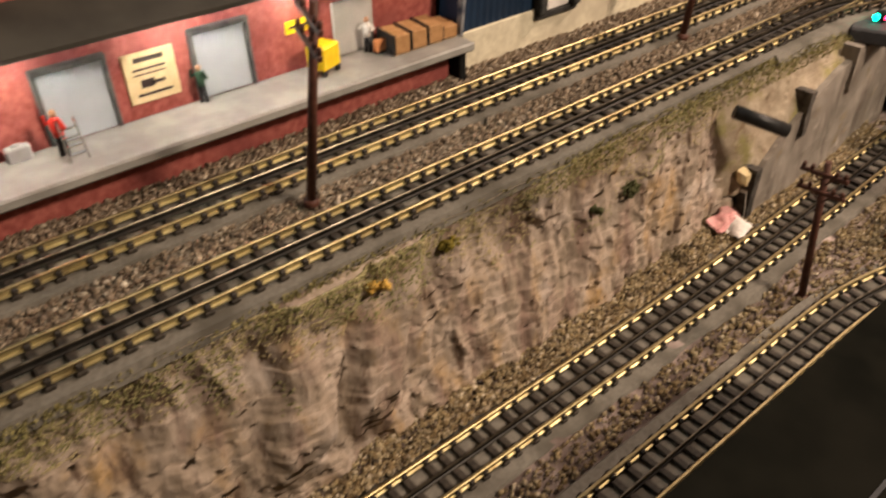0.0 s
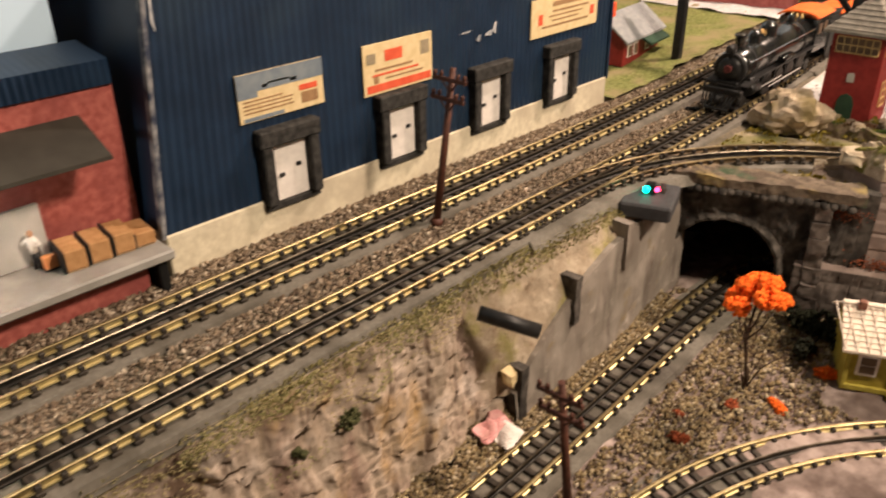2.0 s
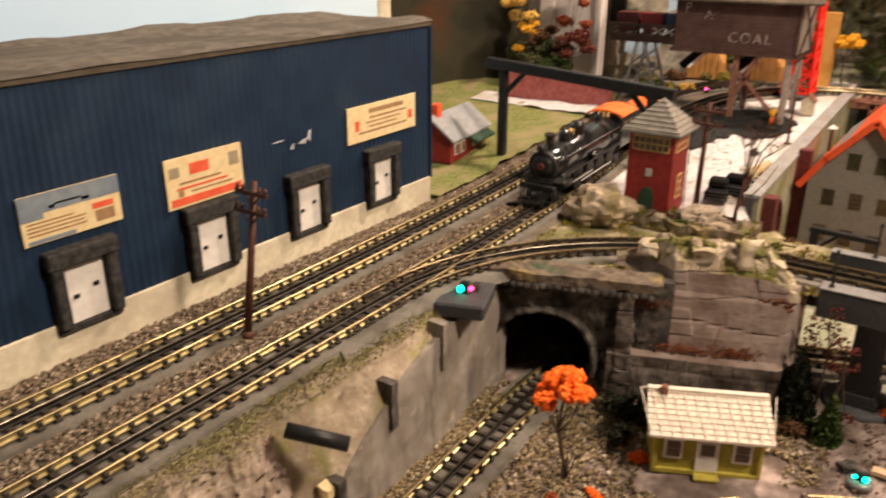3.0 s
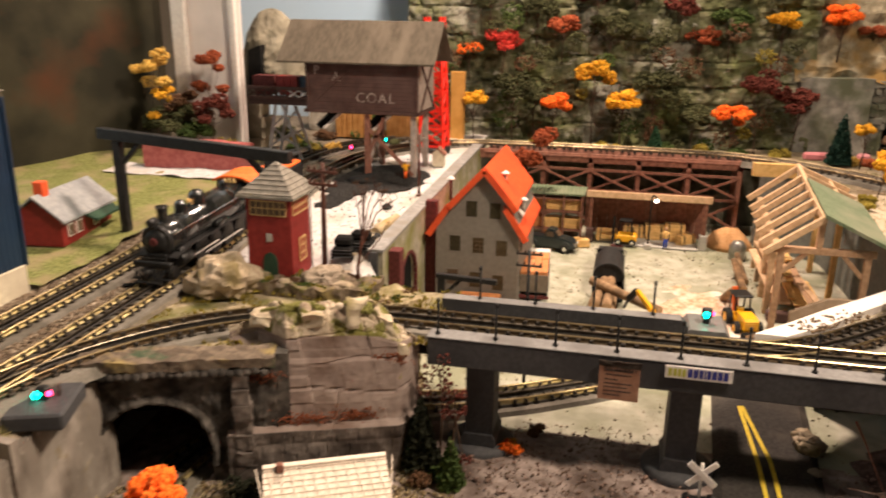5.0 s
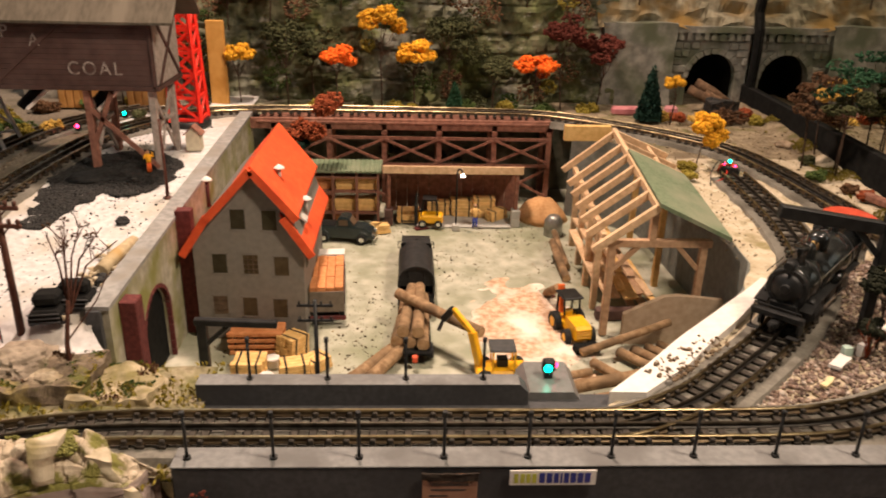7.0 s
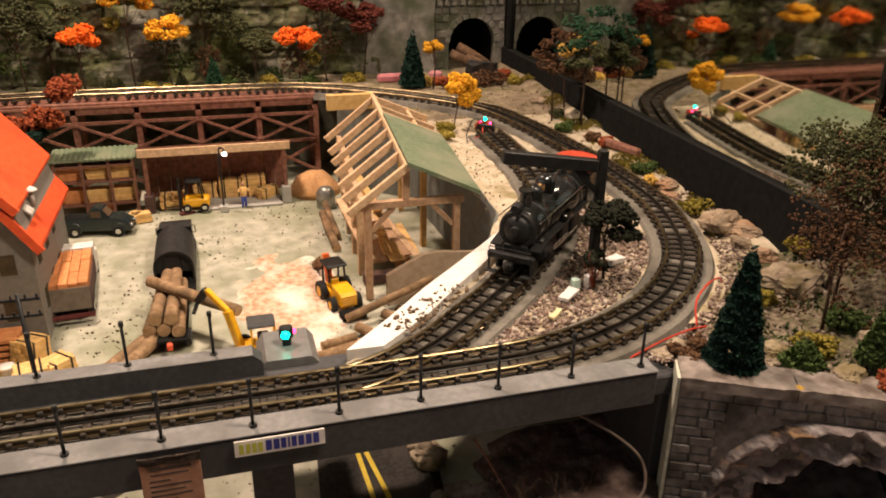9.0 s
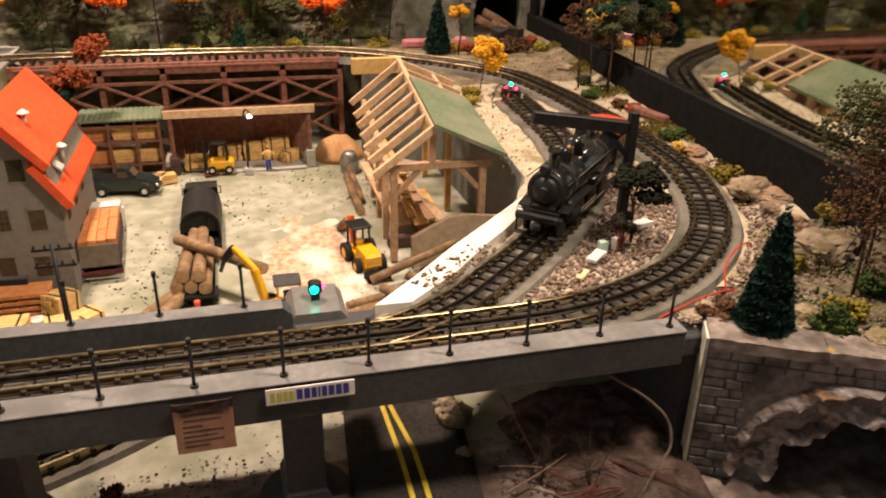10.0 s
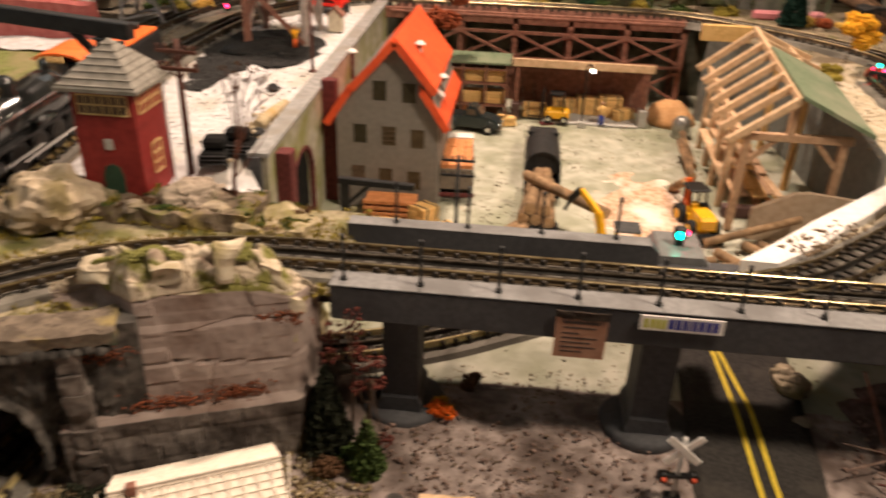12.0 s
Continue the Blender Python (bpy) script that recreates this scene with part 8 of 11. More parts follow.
    for s in (-1, 1):
        for q in (0.15, 0.56):
            bm = B()
            y = c0 + (c1 - c0) * q
            box(bm, (s * 0.0229, y, 0.044), (s * 0.0239, y + 0.009, 0.056))
            part("cab_window", bm, WINDOW, cab)
        bm = B()
        ball(bm, (s * 0.012, c0 - 0.0006, 0.0535), 0.003, 1, 8)
        part("front_window", bm, WINDOW, cab)
    if tender:
        t0, t1 = c1 + 0.014, c1 + 0.014 + 0.098 * k
        bm = B()
        box(bm, (-0.021, t0, 0.014), (0.021, t1, 0.050), 0.002)
        td = part("tender", bm, BLACK, th)
        bm = B()
        box(bm, (-0.0195, t0 + 0.30 * (t1 - t0), 0.050), (0.0195, t1 - 0.006, 0.054), 0.001)
        part("tender_deck", bm, roof, td, "orange tender deck")
        bm = B()
        lathe(bm, [(0.006, 0.0), (0.006, 0.006), (0.004, 0.008)], 12, Matrix.Translation((0.0, t1 - 0.02, 0.053)))
        part("water_hatch", bm, BLACK, td)
        bm = B()
        rough_block(bm, (-0.016, t0 + 0.004, 0.048), (0.016, t0 + 0.34 * (t1 - t0), 0.058), 0.003, (6, 8, 3), 160, 3)
        part("coal", bm, COALHEAP, td)
        for s in (-1, 1):
            for q in (0.12, 0.30, 0.70, 0.88):
                y = t0 + (t1 - t0) * q
                bm = B()
                tube(bm, [(s * 0.0150, y, 0.0075), (s * 0.0182, y, 0.0075)], 0.0072, 14)
                part("tender_wheel", bm, BLACK, td)
            for i in range(10):
                bm = B()
                ball(bm, (s * 0.0212, t0 + 0.006 + (t1 - t0 - 0.012) * i / 9, 0.044), 0.0008, 1, 6)
                part("rivet", bm, BLACK, td)
    return th


steam_engine(Matrix.Translation((-0.048, 1.583, 0.0082)) @ Matrix.Rotation(0.042, 4, "X") @ Matrix.Scale(1.09, 4), "black steam engine with a bright orange cab roof", ORANGE, 1.24, 4)

# ---- red signal tower ----


def signal_tower():
    th = thing("signal_tower", Matrix.Translation((0.073, 1.664, 0.0)) @ Matrix.Diagonal((0.77, 0.875, 1, 1)), "dark red two-storey signal tower with a grey pyramid roof", "tower")
    hx, hy = 0.037, 0.032
    bm = B()
    prism(bm, [(-hx, 0), (-hx * 0.97, 0.108), (hx * 0.97, 0.108), (hx, 0)], -hy, hy)
    part("wall", bm, TOWERRED, th)
    bm = B()
    e = 0.010
    vs = [bm.verts.new(p) for p in ((-hx - e, -hy - e, 0.106), (hx + e, -hy - e, 0.106), (hx + e, hy + e, 0.106), (-hx - e, hy + e, 0.106), (0, 0, 0.142),
                                    (-hx - e, -hy - e, 0.103), (hx + e, -hy - e, 0.103), (hx + e, hy + e, 0.103), (-hx - e, hy + e, 0.103))]
    for k in range(4):
        bm.faces.new((vs[k], vs[(k + 1) % 4], vs[4]))
        bm.faces.new((vs[5 + k], vs[5 + (k + 1) % 4], vs[(k + 1) % 4], vs[k]))
    bm.faces.new((vs[8], vs[7], vs[6], vs[5]))
    GREYSH = mat("grey_shingle", (0.17, 0.155, 0.13), (0.25, 0.23, 0.195), 0.85, 160, 0.4)
    rf = part("roof", bm, GREYSH, th)
    for k in range(7):
        u = (k + 0.5) / 7.5
        w, d, z = (hx + e) * (1 - u), (hy + e) * (1 - u), 0.106 + 0.036 * u
        bm = B()
        box(bm, (-w - 0.0006, -d - 0.0012, z - 0.0008), (w + 0.0006, -d + 0.0006, z + 0.0006))
        box(bm, (w - 0.0006, -d, z - 0.0008), (w + 0.0012, d, z + 0.0006))
        box(bm, (-w - 0.0012, -d, z - 0.0008), (-w + 0.0006, d, z + 0.0006))
        part("shingle_course", bm, GREYSH, rf)
    CREAMFR = mat("yellow_cream_frame", (0.60, 0.44, 0.18), (0.7, 0.53, 0.25), 0.6, 100, 0.1)

    def pane(a, b, nx, nz, axis):
        fr = None
        bm = B()
        (u0, z0), (u1, z1) = a, b
        def bx(p, q, r, s, o):
            if axis == "y":
                box(bm, (p, -hy - o, r), (q, -hy + 0.001, s))
            else:
                box(bm, (hx - 0.001, p, r), (hx + o, q, s))
        paint = CREAMFR
        for u in (u0, u1):
            bx(u - 0.0006, u + 0.0006, z0, z1, 0.0012)
        for z in (z0, z1):
            bx(u0, u1, z - 0.0006, z + 0.0006, 0.0011)
        fr = part("window", bm, paint, th, "thin many-paned window frame")
        for k in range(1, nx):
            bm = B()
            u = u0 + (u1 - u0) * k / nx
            bx(u - 0.0006, u + 0.0006, z0 + 0.0006, z1 - 0.0006, 0.0010)
            part("glazing_bar", bm, paint, fr)
        for k in range(1, nz):
            bm = B()
            z = z0 + (z1 - z0) * k / nz
            bx(u0 + 0.0006, u1 - 0.0006, z - 0.0006, z + 0.0006, 0.0009)
            part("glazing_bar", bm, paint, fr)
        bm = B()
        bx(u0, u1, z0, z1, 0.0004)
        part("pane", bm, WINDOW if axis == "y" else TOWERRED, fr)

    pane((-0.029, 0.082), (0.029, 0.099), 6, 2, "y")
    pane((-0.024, 0.082), (0.024, 0.099), 5, 2, "x")
    pane((-0.008, 0.022), (0.012, 0.050), 2, 3, "x")
    bm = B()
    box(bm, (-0.005, -hy - 0.0012, 0.050), (0.005, -hy, 0.060), 0.0004)
    part("notice", bm, DOCK, th, "small pale notice")
    bm = B()
    prism(bm, [(-0.012, 0), (-0.012, 0.026), (-0.008, 0.034), (0.0, 0.037), (0.008, 0.034), (0.012, 0.026), (0.012, 0)], -hy - 0.0012, -hy + 0.001)
    part("door", bm, DKGREEN, th, "dark green arched door")
    bm = B()
    tube(bm, [(hx + 0.004, hy - 0.006, 0.0), (hx + 0.004, hy - 0.006, 0.098), (hx + 0.007, hy - 0.006, 0.102), (hx + 0.010, hy - 0.006, 0.096)], 0.0009, 6)
    part("drain_pipe", bm, BLACK, th)


signal_tower()
telegraph_pole(0.117, 1.697, 0.001, 0.136, (0.03, 0.05))
bm = B()
tube(bm, [(0, 0, 0), (0, 0, 0.10)], 0.0022, 8, 0.0016)
lathe(bm, [(0.006, 0), (0.006, 0.002), (0.0025, 0.004)], 10)
solo("thin_post", bm, POLE, "thin dark red-brown post on the snow field", "post", Matrix.Translation((0.158, 2.005, snow_z(0.158, 2.005) - 0.001)))

# ---- signal gantry over the main line ----
gt = thing("signal_gantry", Matrix.Translation((-0.20, 1.75, 0.0)), "matt black signal gantry over the main tracks", "gantry")
bm = B()
box(bm, (-0.006, -0.006, 0), (0.006, 0.006, 0.138), 0.001)
part("post", bm, BLACK, gt)
bm = B()
box(bm, (0.236, -0.044, 0), (0.248, -0.032, 0.130), 0.001)
part("post", bm, BLACK, gt)
bm = B()
beam(bm, (-0.030, 0.004, 0.148), (0.272, -0.042, 0.137), 0.012, 0.015, 0.001)
part("beam", bm, BLACK, gt)
for x, s, y in ((0.006, 1, 0), (0.236, -1, -0.036)):
    bm = B()
    beam(bm, (x, y, 0.108), (x + s * 0.034, y - 0.003 * s, 0.142), 0.006, 0.006)
    part("brace", bm, BLACK, gt)
bm = B()
lathe(bm, [(0.013, 0), (0.012, 0.004), (0.008, 0.006)], 12)
part("foot", bm, CONCRETE, gt)

# ---- little red house in the grass ----
rh = thing("red_cabin", Matrix.Translation((-0.285, 1.732, 0.006)) @ Matrix.Rotation(0.12, 4, "Z"), "small red cabin with a grey roof and green awning", "house")
bm = B()
prism(bm, [(-0.034, 0), (-0.034, 0.038), (0.0, 0.064), (0.034, 0.038), (0.034, 0)], -0.062, 0.062)
part("wall", bm, TOWERRED, rh)
for s in (-1, 1):
    bm = B()
    prism(bm, [(0.0, 0.069), (s * 0.042, 0.036), (s * 0.042, 0.033), (0.0, 0.066)], -0.068, 0.068)
    part("roof", bm, mat("blue_grey_roof", (0.24, 0.25, 0.26), (0.32, 0.33, 0.33), 0.7, 120, 0.2), rh)
bm = B()
prism(bm, [(0.034, 0.036), (0.054, 0.026), (0.054, 0.023), (0.034, 0.033)], -0.012, 0.056)
part("awning", bm, DKGREEN, rh, "dark green awning")
bm = B()
box(bm, (-0.008, -0.05, 0.055), (0.006, -0.036, 0.084), 0.001)
part("chimney", bm, REDROOF, rh, "orange brick chimney")
for y in (-0.042, -0.022, 0.02):
    bm = B()
    box(bm, (0.033, y - 0.007, 0.010), (0.0352, y + 0.007, 0.028), 0.0004)
    w = part("window", bm, WHITE, rh)
    bm = B()
    box(bm, (0.0350, y - 0.005, 0.012), (0.0358, y + 0.005, 0.026))
    part("pane", bm, WINDOW, w)

terrain("ground_grass", lambda y: (-0.70, -0.178 + 0.008 * wob(1, y, 0, 30)), 1.548, 2.16, 60, 80, lambda x, y: rise(y) + 0.002 + 0.006 * max(0, wob(x, y, 0, 14)) + 0.012 * max(0, (-0.3 - x)), GRASS,
        "mossy yellow-green grass bank beyond the warehouse")
bm = B()
rough_block(bm, (-0.10, -0.012, 0), (0.10, 0.012, 0.062), 0.003, (16, 3, 8), 30, 2)
solo("maroon_bank", bm, mat("maroon_flock", (0.30, 0.075, 0.07), (0.42, 0.13, 0.115), 0.95, 120, 0.6), "low maroon flocked embankment", "embankment", Matrix.Translation((-0.262, 2.06, 0.025)) @ Matrix.Rotation(0.05, 4, "Z"))
terrain("ground_pale", lambda y: (-0.42, -0.16), 2.0, 2.06, 20, 8, lambda x, y: rise(y) + 0.006 + 0.004 * wob(x, y, 0, 30), SNOW, "pale plaster ground before the maroon embankment")

# ---- white column and stone pier in the rear corner ----
wc = thing("white_column", Matrix.Translation((-0.312, 2.20, 0)) @ Matrix.Diagonal((0.9, 0.9, 1, 1)), "white wooden post with a pinkish panel behind the trees", "column", kind="structure")
bm = B()
box(bm, (-0.055, 0.008, 0.05), (0.075, 0.02, 1.0))
part("panel", bm, mat("pinkish_panel", (0.66, 0.60, 0.56), (0.74, 0.67, 0.63), 0.8, 20, 0.1), wc)
for x in (-0.075, 0.058):
    bm = B()
    box(bm, (x, -0.006, 0.05), (x + (0.034 if x < 0 else 0.016), 0.008, 1.0), 0.003)
    part("trim", bm, WHITE, wc)
STONEY = mat("yellow_grey_stone", (0.22, 0.20, 0.145), (0.34, 0.31, 0.235), 0.9, 80, 0.6, c3=(0.14, 0.125, 0.09), patch=20)
sp = thing("stone_pier", Matrix.Translation((-0.245, 2.25, rise(2.25))), "yellowish rough stone pier under a rounded rock with a doorway", "pier")
for k in range(6):
    bm = B()
    rough_block(bm, (-0.024 + 0.002 * (k % 2), -0.02, 0.021 * k), (0.020 + 0.002 * (k % 3), 0.03, 0.021 * k + 0.0202), 0.0022, (5, 4, 3), 70, k * 2.2)
    part("block", bm, STONEY, sp)
v, f = [], []
NA, ND = 48, 30
for i in range(NA + 1):
    a = math.pi * i / NA
    ex = (0.068 * math.cos(a), 0.142 * math.sin(a) ** 0.8)
    for j in range(ND + 1):
        q = j / ND
        x, z = 0.030 + ex[0] * q, 0.125 + ex[1] * q
        v.append((x, -0.012 + 0.05 * q ** 3 + 0.006 * noise.noise(Vector((x * 40, z * 40, 2.0))) + 0.002 * noise.noise(Vector((x * 120, z * 120, 2.0))), z))
for i in range(NA):
    for j in range(ND):
        f.append((i * (ND + 1) + j, i * (ND + 1) + j + 1, (i + 1) * (ND + 1) + j + 1, (i + 1) * (ND + 1) + j))
raw("rock_head", v, f, STONEY).parent = sp
bm = B()
prism(bm, [(0.004, 0.125), (0.006, 0.190), (0.032, 0.200), (0.034, 0.125)], -0.026, 0.012)
part("doorway", bm, MATTBLACK, sp, "black doorway")
bm = B()
rough_block(bm, (-0.30, 0.0, 0.0), (0.02, 0.10, 0.165), 0.014, (20, 5, 14), 18, 8)
solo("rock_wall", bm, mat("grey_rock_wall", (0.16, 0.145, 0.12), (0.29, 0.265, 0.22), 0.9, 80, 0.6, c3=(0.09, 0.08, 0.055), patch=20), "low grey rock face behind the coaling tower", "rock", Matrix.Translation((0.06, 2.52, 0.0)))

# ---- coal tower ----


def coal_tower():
    th = thing("coal_tower", Matrix.Translation((0.035, 2.085, rise(2.1))), "brown coaling tower on timber legs with faded white lettering", "coal tower")
    z0, z1, d = 0.112, 0.196, 0.10
    xl, xr = -0.098, 0.100
    n = 13
    bm = B()
    box(bm, (xl, 0.0, z0), (xr, d, z1))
    part("bin", bm, COALBROWN, th)
    for k in range(n):
        bm = B()
        zz = z0 + (z1 - z0) * k / n
        box(bm, (xl - 0.0006, -0.0016, zz + 0.0001), (xr + 0.0006, 0.0, zz + (z1 - z0) / n - 0.0001), 0.0002)
        part("siding_board", bm, COALBROWN, th)
    GREYW = mat("greyed_timber", (0.27, 0.235, 0.205), (0.40, 0.35, 0.31), 0.85, 140, 0.4)
    bm = B()
    box(bm, (xr, 0.0, z0 + 0.001), (xr + 0.002, d, z1))
    part("end_panel", bm, GREYW, th)
    for p, q in (((0.004, z0), (d - 0.004, z1)), ((0.004, z1), (d - 0.004, z0))):
        bm = B()
        beam(bm, (xr + 0.0032, p[0], p[1]), (xr + 0.0032, q[0], q[1]), 0.0024, 0.004)
        part("end_brace", bm, COALBROWN, th)
    for p, q in (((xl + 0.004, z0 + 0.006), (xl + 0.09, z1 - 0.006)),):
        bm = B()
        beam(bm, (p[0], -0.0028, p[1]), (q[0], -0.0028, q[1]), 0.0022, 0.005)
        part("front_brace", bm, COALBROWN, th)
    for x in (xl + 0.002, xr - 0.004):
        bm = B()
        box(bm, (x, -0.004, z0 - 0.004), (x + 0.004, 0.0, z1), 0.0004)
        part("corner_post", bm, COALBROWN, th)
    bm = B()
    box(bm, (xl - 0.004, -0.004, z0 - 0.006), (xr + 0.004, d + 0.004, z0), 0.0006)
    part("floor_beam", bm, COALBROWN, th)
    for s in (-1, 1):
        bm = B()
        prism(bm, [(d / 2, z1 + 0.062), (d / 2 + s * (d / 2 + 0.018), z1 - 0.004), (d / 2 + s * (d / 2 + 0.018), z1 - 0.007), (d / 2, z1 + 0.058)], xl - 0.045, xr + 0.032, "x")
        part("roof", bm, OLDROOF, th)
    bm = B()
    prism(bm, [(0.0, z1), (d / 2, z1 + 0.056), (d, z1)], xl + 0.002, xr - 0.002, "x")
    part("gable", bm, MATTBLACK, th)
    for x in (0.008, 0.090):
        for y in (0.008, d - 0.01):
            bm = B()
            beam(bm, (x, y, -0.004), (x, y, z0 - 0.005), 0.009, 0.009, 0.0008)
            part("leg", bm, BROWNWOOD if x < 0.05 else GREYW, th)
        for p, q in (((0.008, 0.004), (d - 0.01, z0 - 0.01)), ((0.008, z0 - 0.01), (d - 0.01, 0.004)), ((0.008, z0 * 0.5), (d - 0.01, z0 * 0.5 + 0.002))):
            bm = B()
            beam(bm, (x, p[0], p[1]), (x, q[0], q[1]), 0.003, 0.005)
            part("brace", bm, GREYW, th)
    for p, q in (((0.008, z0 * 0.75), (0.090, 0.004)), ((0.008, 0.03), (0.04, z0 - 0.01))):
        bm = B()
        beam(bm, (p[0], 0.004, p[1]), (q[0], 0.004, q[1]), 0.003, 0.006)
        part("brace", bm, BROWNWOOD, th)
    for x in (-0.06, 0.03):
        bm = B()
        beam(bm, (x, 0.05, z0 - 0.004), (x - 0.03, 0.03, z0 - 0.036), 0.014, 0.010, 0.001)
        part("chute", bm, MATTBLACK, th)
        bm = B()
        beam(bm, (x + 0.018, 0.03, z0 - 0.004), (x - 0.012, 0.01, z0 - 0.034), 0.003, 0.004)
        part("chute_rail", bm, WHITE, th)
    WORN = mat("worn_white_lettering", (0.13, 0.095, 0.085), (0.40, 0.34, 0.30), 0.85, 150, 0.1)
    for text, x, z, size in (("P", -0.083, 0.170, 0.022), ("A", -0.050, 0.160, 0.022), ("COAL", -0.008, 0.1255, 0.024)):
        cu = bpy.data.curves.new("letters", "FONT")
        cu.body, cu.size, cu.extrude, cu.space_character = text, size, 0.0003, 1.25
        cu.materials.append(WORN)
        o = new("lettering", cu)
        o.parent = th
        o.matrix_basis = pose(x, -0.0022, z, 90, 0, 0) @ Matrix.Diagonal((0.92, 1, 1, 1))
        o["label"] = "faded white painted letters"


coal_tower()
bm = B()
lathe(bm, [(0.058, 0.0), (0.046, 0.003), (0.030, 0.006), (0.010, 0.008), (0.001, 0.0082)], 32)
for q in bm.verts:
    k = 1 + 0.35 * noise.noise(Vector((q.co.x * 25, q.co.y * 25, 0.5)))
    q.co.x, q.co.y = q.co.x * k, q.co.y * k * 0.8
    q.co.z += 0.002 * noise.noise(q.co * 120)
solo("coal_spread", bm, COALHEAP, "black coal spread under the coaling tower", "coal", Matrix.Translation((0.075, 2.085, rise(2.08) - 0.001)))

# approach trestle with toy coal cars
at = thing("coal_trestle", Matrix.Translation((-0.205, 2.15, rise(2.15))), "dark steel approach trestle with white lattice at the coaling tower", "trestle")
bm = B()
box(bm, (0, 0, 0.103), (0.142, 0.07, 0.112), 0.001)
part("deck", bm, COALBROWN, at)
bm = B()
box(bm, (0, -0.002, 0.112), (0.142, 0.001, 0.118))
box(bm, (0, -0.002, 0.130), (0.142, 0.001, 0.136))
part("girder", bm, COALBROWN, at)
for k in range(7):
    for s in (0, 1):
        bm = B()
        a, b = 0.02 * k, 0.02 * (k + 1)
        beam(bm, (a, -0.0005, 0.118 if s else 0.130), (b, -0.0005, 0.130 if s else 0.118), 0.001, 0.0022)
        part("lattice", bm, WHITE if k > 3 else COALBROWN, at)
LATTICE = mat("chalky_white_paint", (0.42, 0.41, 0.42), (0.58, 0.57, 0.58), 0.7, 120, 0.2, c3=(0.26, 0.24, 0.23), patch=40, amount=0.4)
for y in (0.008, 0.060):
    for x0, x1 in ((0.030, 0.050), (0.098, 0.062)):
        bm = B()
        beam(bm, (x0, y, 0.0), (x1, y, 0.104), 0.0045, 0.0045, 0.0005)
        part("leg", bm, LATTICE, at, "chalky white lattice leg")
    for (xa, za), (xb, zb) in (((0.035, 0.026), (0.080, 0.052)), ((0.089, 0.026), (0.042, 0.060)), ((0.042, 0.062), (0.068, 0.086)), ((0.030, 0.004), (0.092, 0.018))):
        bm = B()
        beam(bm, (xa, y, za), (xb, y, zb), 0.0025, 0.003)
        part("leg_brace", bm, LATTICE, at)
for i, (x, m) in enumerate(((0.006, MAROON), (0.052, TOWERRED), (0.098, mat("dark_blue_car", (0.02, 0.035, 0.06), (0.03, 0.05, 0.08), 0.5, 100, 0.1)))):
    hc = thing("hopper_car", Matrix.Translation((-0.205 + x, 2.16, rise(2.15) + 0.1125)), "small dark toy hopper car on the coal trestle", "rail car", "hopper cars")
    bm = B()
    prism(bm, [(0.0, 0.022), (0.0, 0.040), (0.0005, 0.0415), (0.0415, 0.0415), (0.042, 0.040), (0.042, 0.022), (0.036, 0.007), (0.006, 0.007)], 0.0, 0.028)
    part("body", bm, m, hc)
    for xx in (0.001, 0.014, 0.027, 0.040):
        bm = B()
        box(bm, (xx - 0.0008, -0.001, 0.020), (xx + 0.0008, 0.0006, 0.040))
        part("side_rib", bm, m, hc)
    for xx in (0.008, 0.034):
        for y in (0.003, 0.025):
            bm = B()
            tube(bm, [(xx, y - 0.001, 0.004), (xx, y + 0.001, 0.004)], 0.004, 10)
            part("wheel", bm, BLACK, hc)
for x, w in ((-0.14, 0.075), (-0.025, 0.075)):
    ob = thing("ore_bunker", Matrix.Translation((x, 2.42, rise(2.4))), "ochre wooden bunker behind the coaling tower", "bunker", "bunkers")
    OCHRE = mat("ochre_boards", (0.42, 0.20, 0.055), (0.52, 0.27, 0.09), 0.8, 60, 0.3)
    bm = B()
    prism(bm, [(0.0, 0.0), (0.0, 0.035), (0.02, 0.058), (w - 0.015, 0.058), (w, 0.035), (w, 0.0)], 0.0, 0.05)
    part("body", bm, OCHRE, ob)
    for k in range(6):
        bm = B()
        box(bm, (0.002 + w * k / 6, -0.002, 0.0), (w * (k + 1) / 6 - 0.001, 0.0, 0.04 + 0.014 * (0 < k < 5)), 0.0005)
        part("board", bm, OCHRE, ob)
bm = B()
box(bm, (0, 0, 0), (0.03, 0.012, 0.15), 0.001)
solo("ochre_panel", bm, mat("ochre_panel_paint", (0.50, 0.24, 0.05), (0.60, 0.31, 0.08), 0.7, 60, 0.2), "upright ochre wooden panel by the hillside", "panel", Matrix.Translation((0.103, 2.475, rise(2.4) - 0.008)))

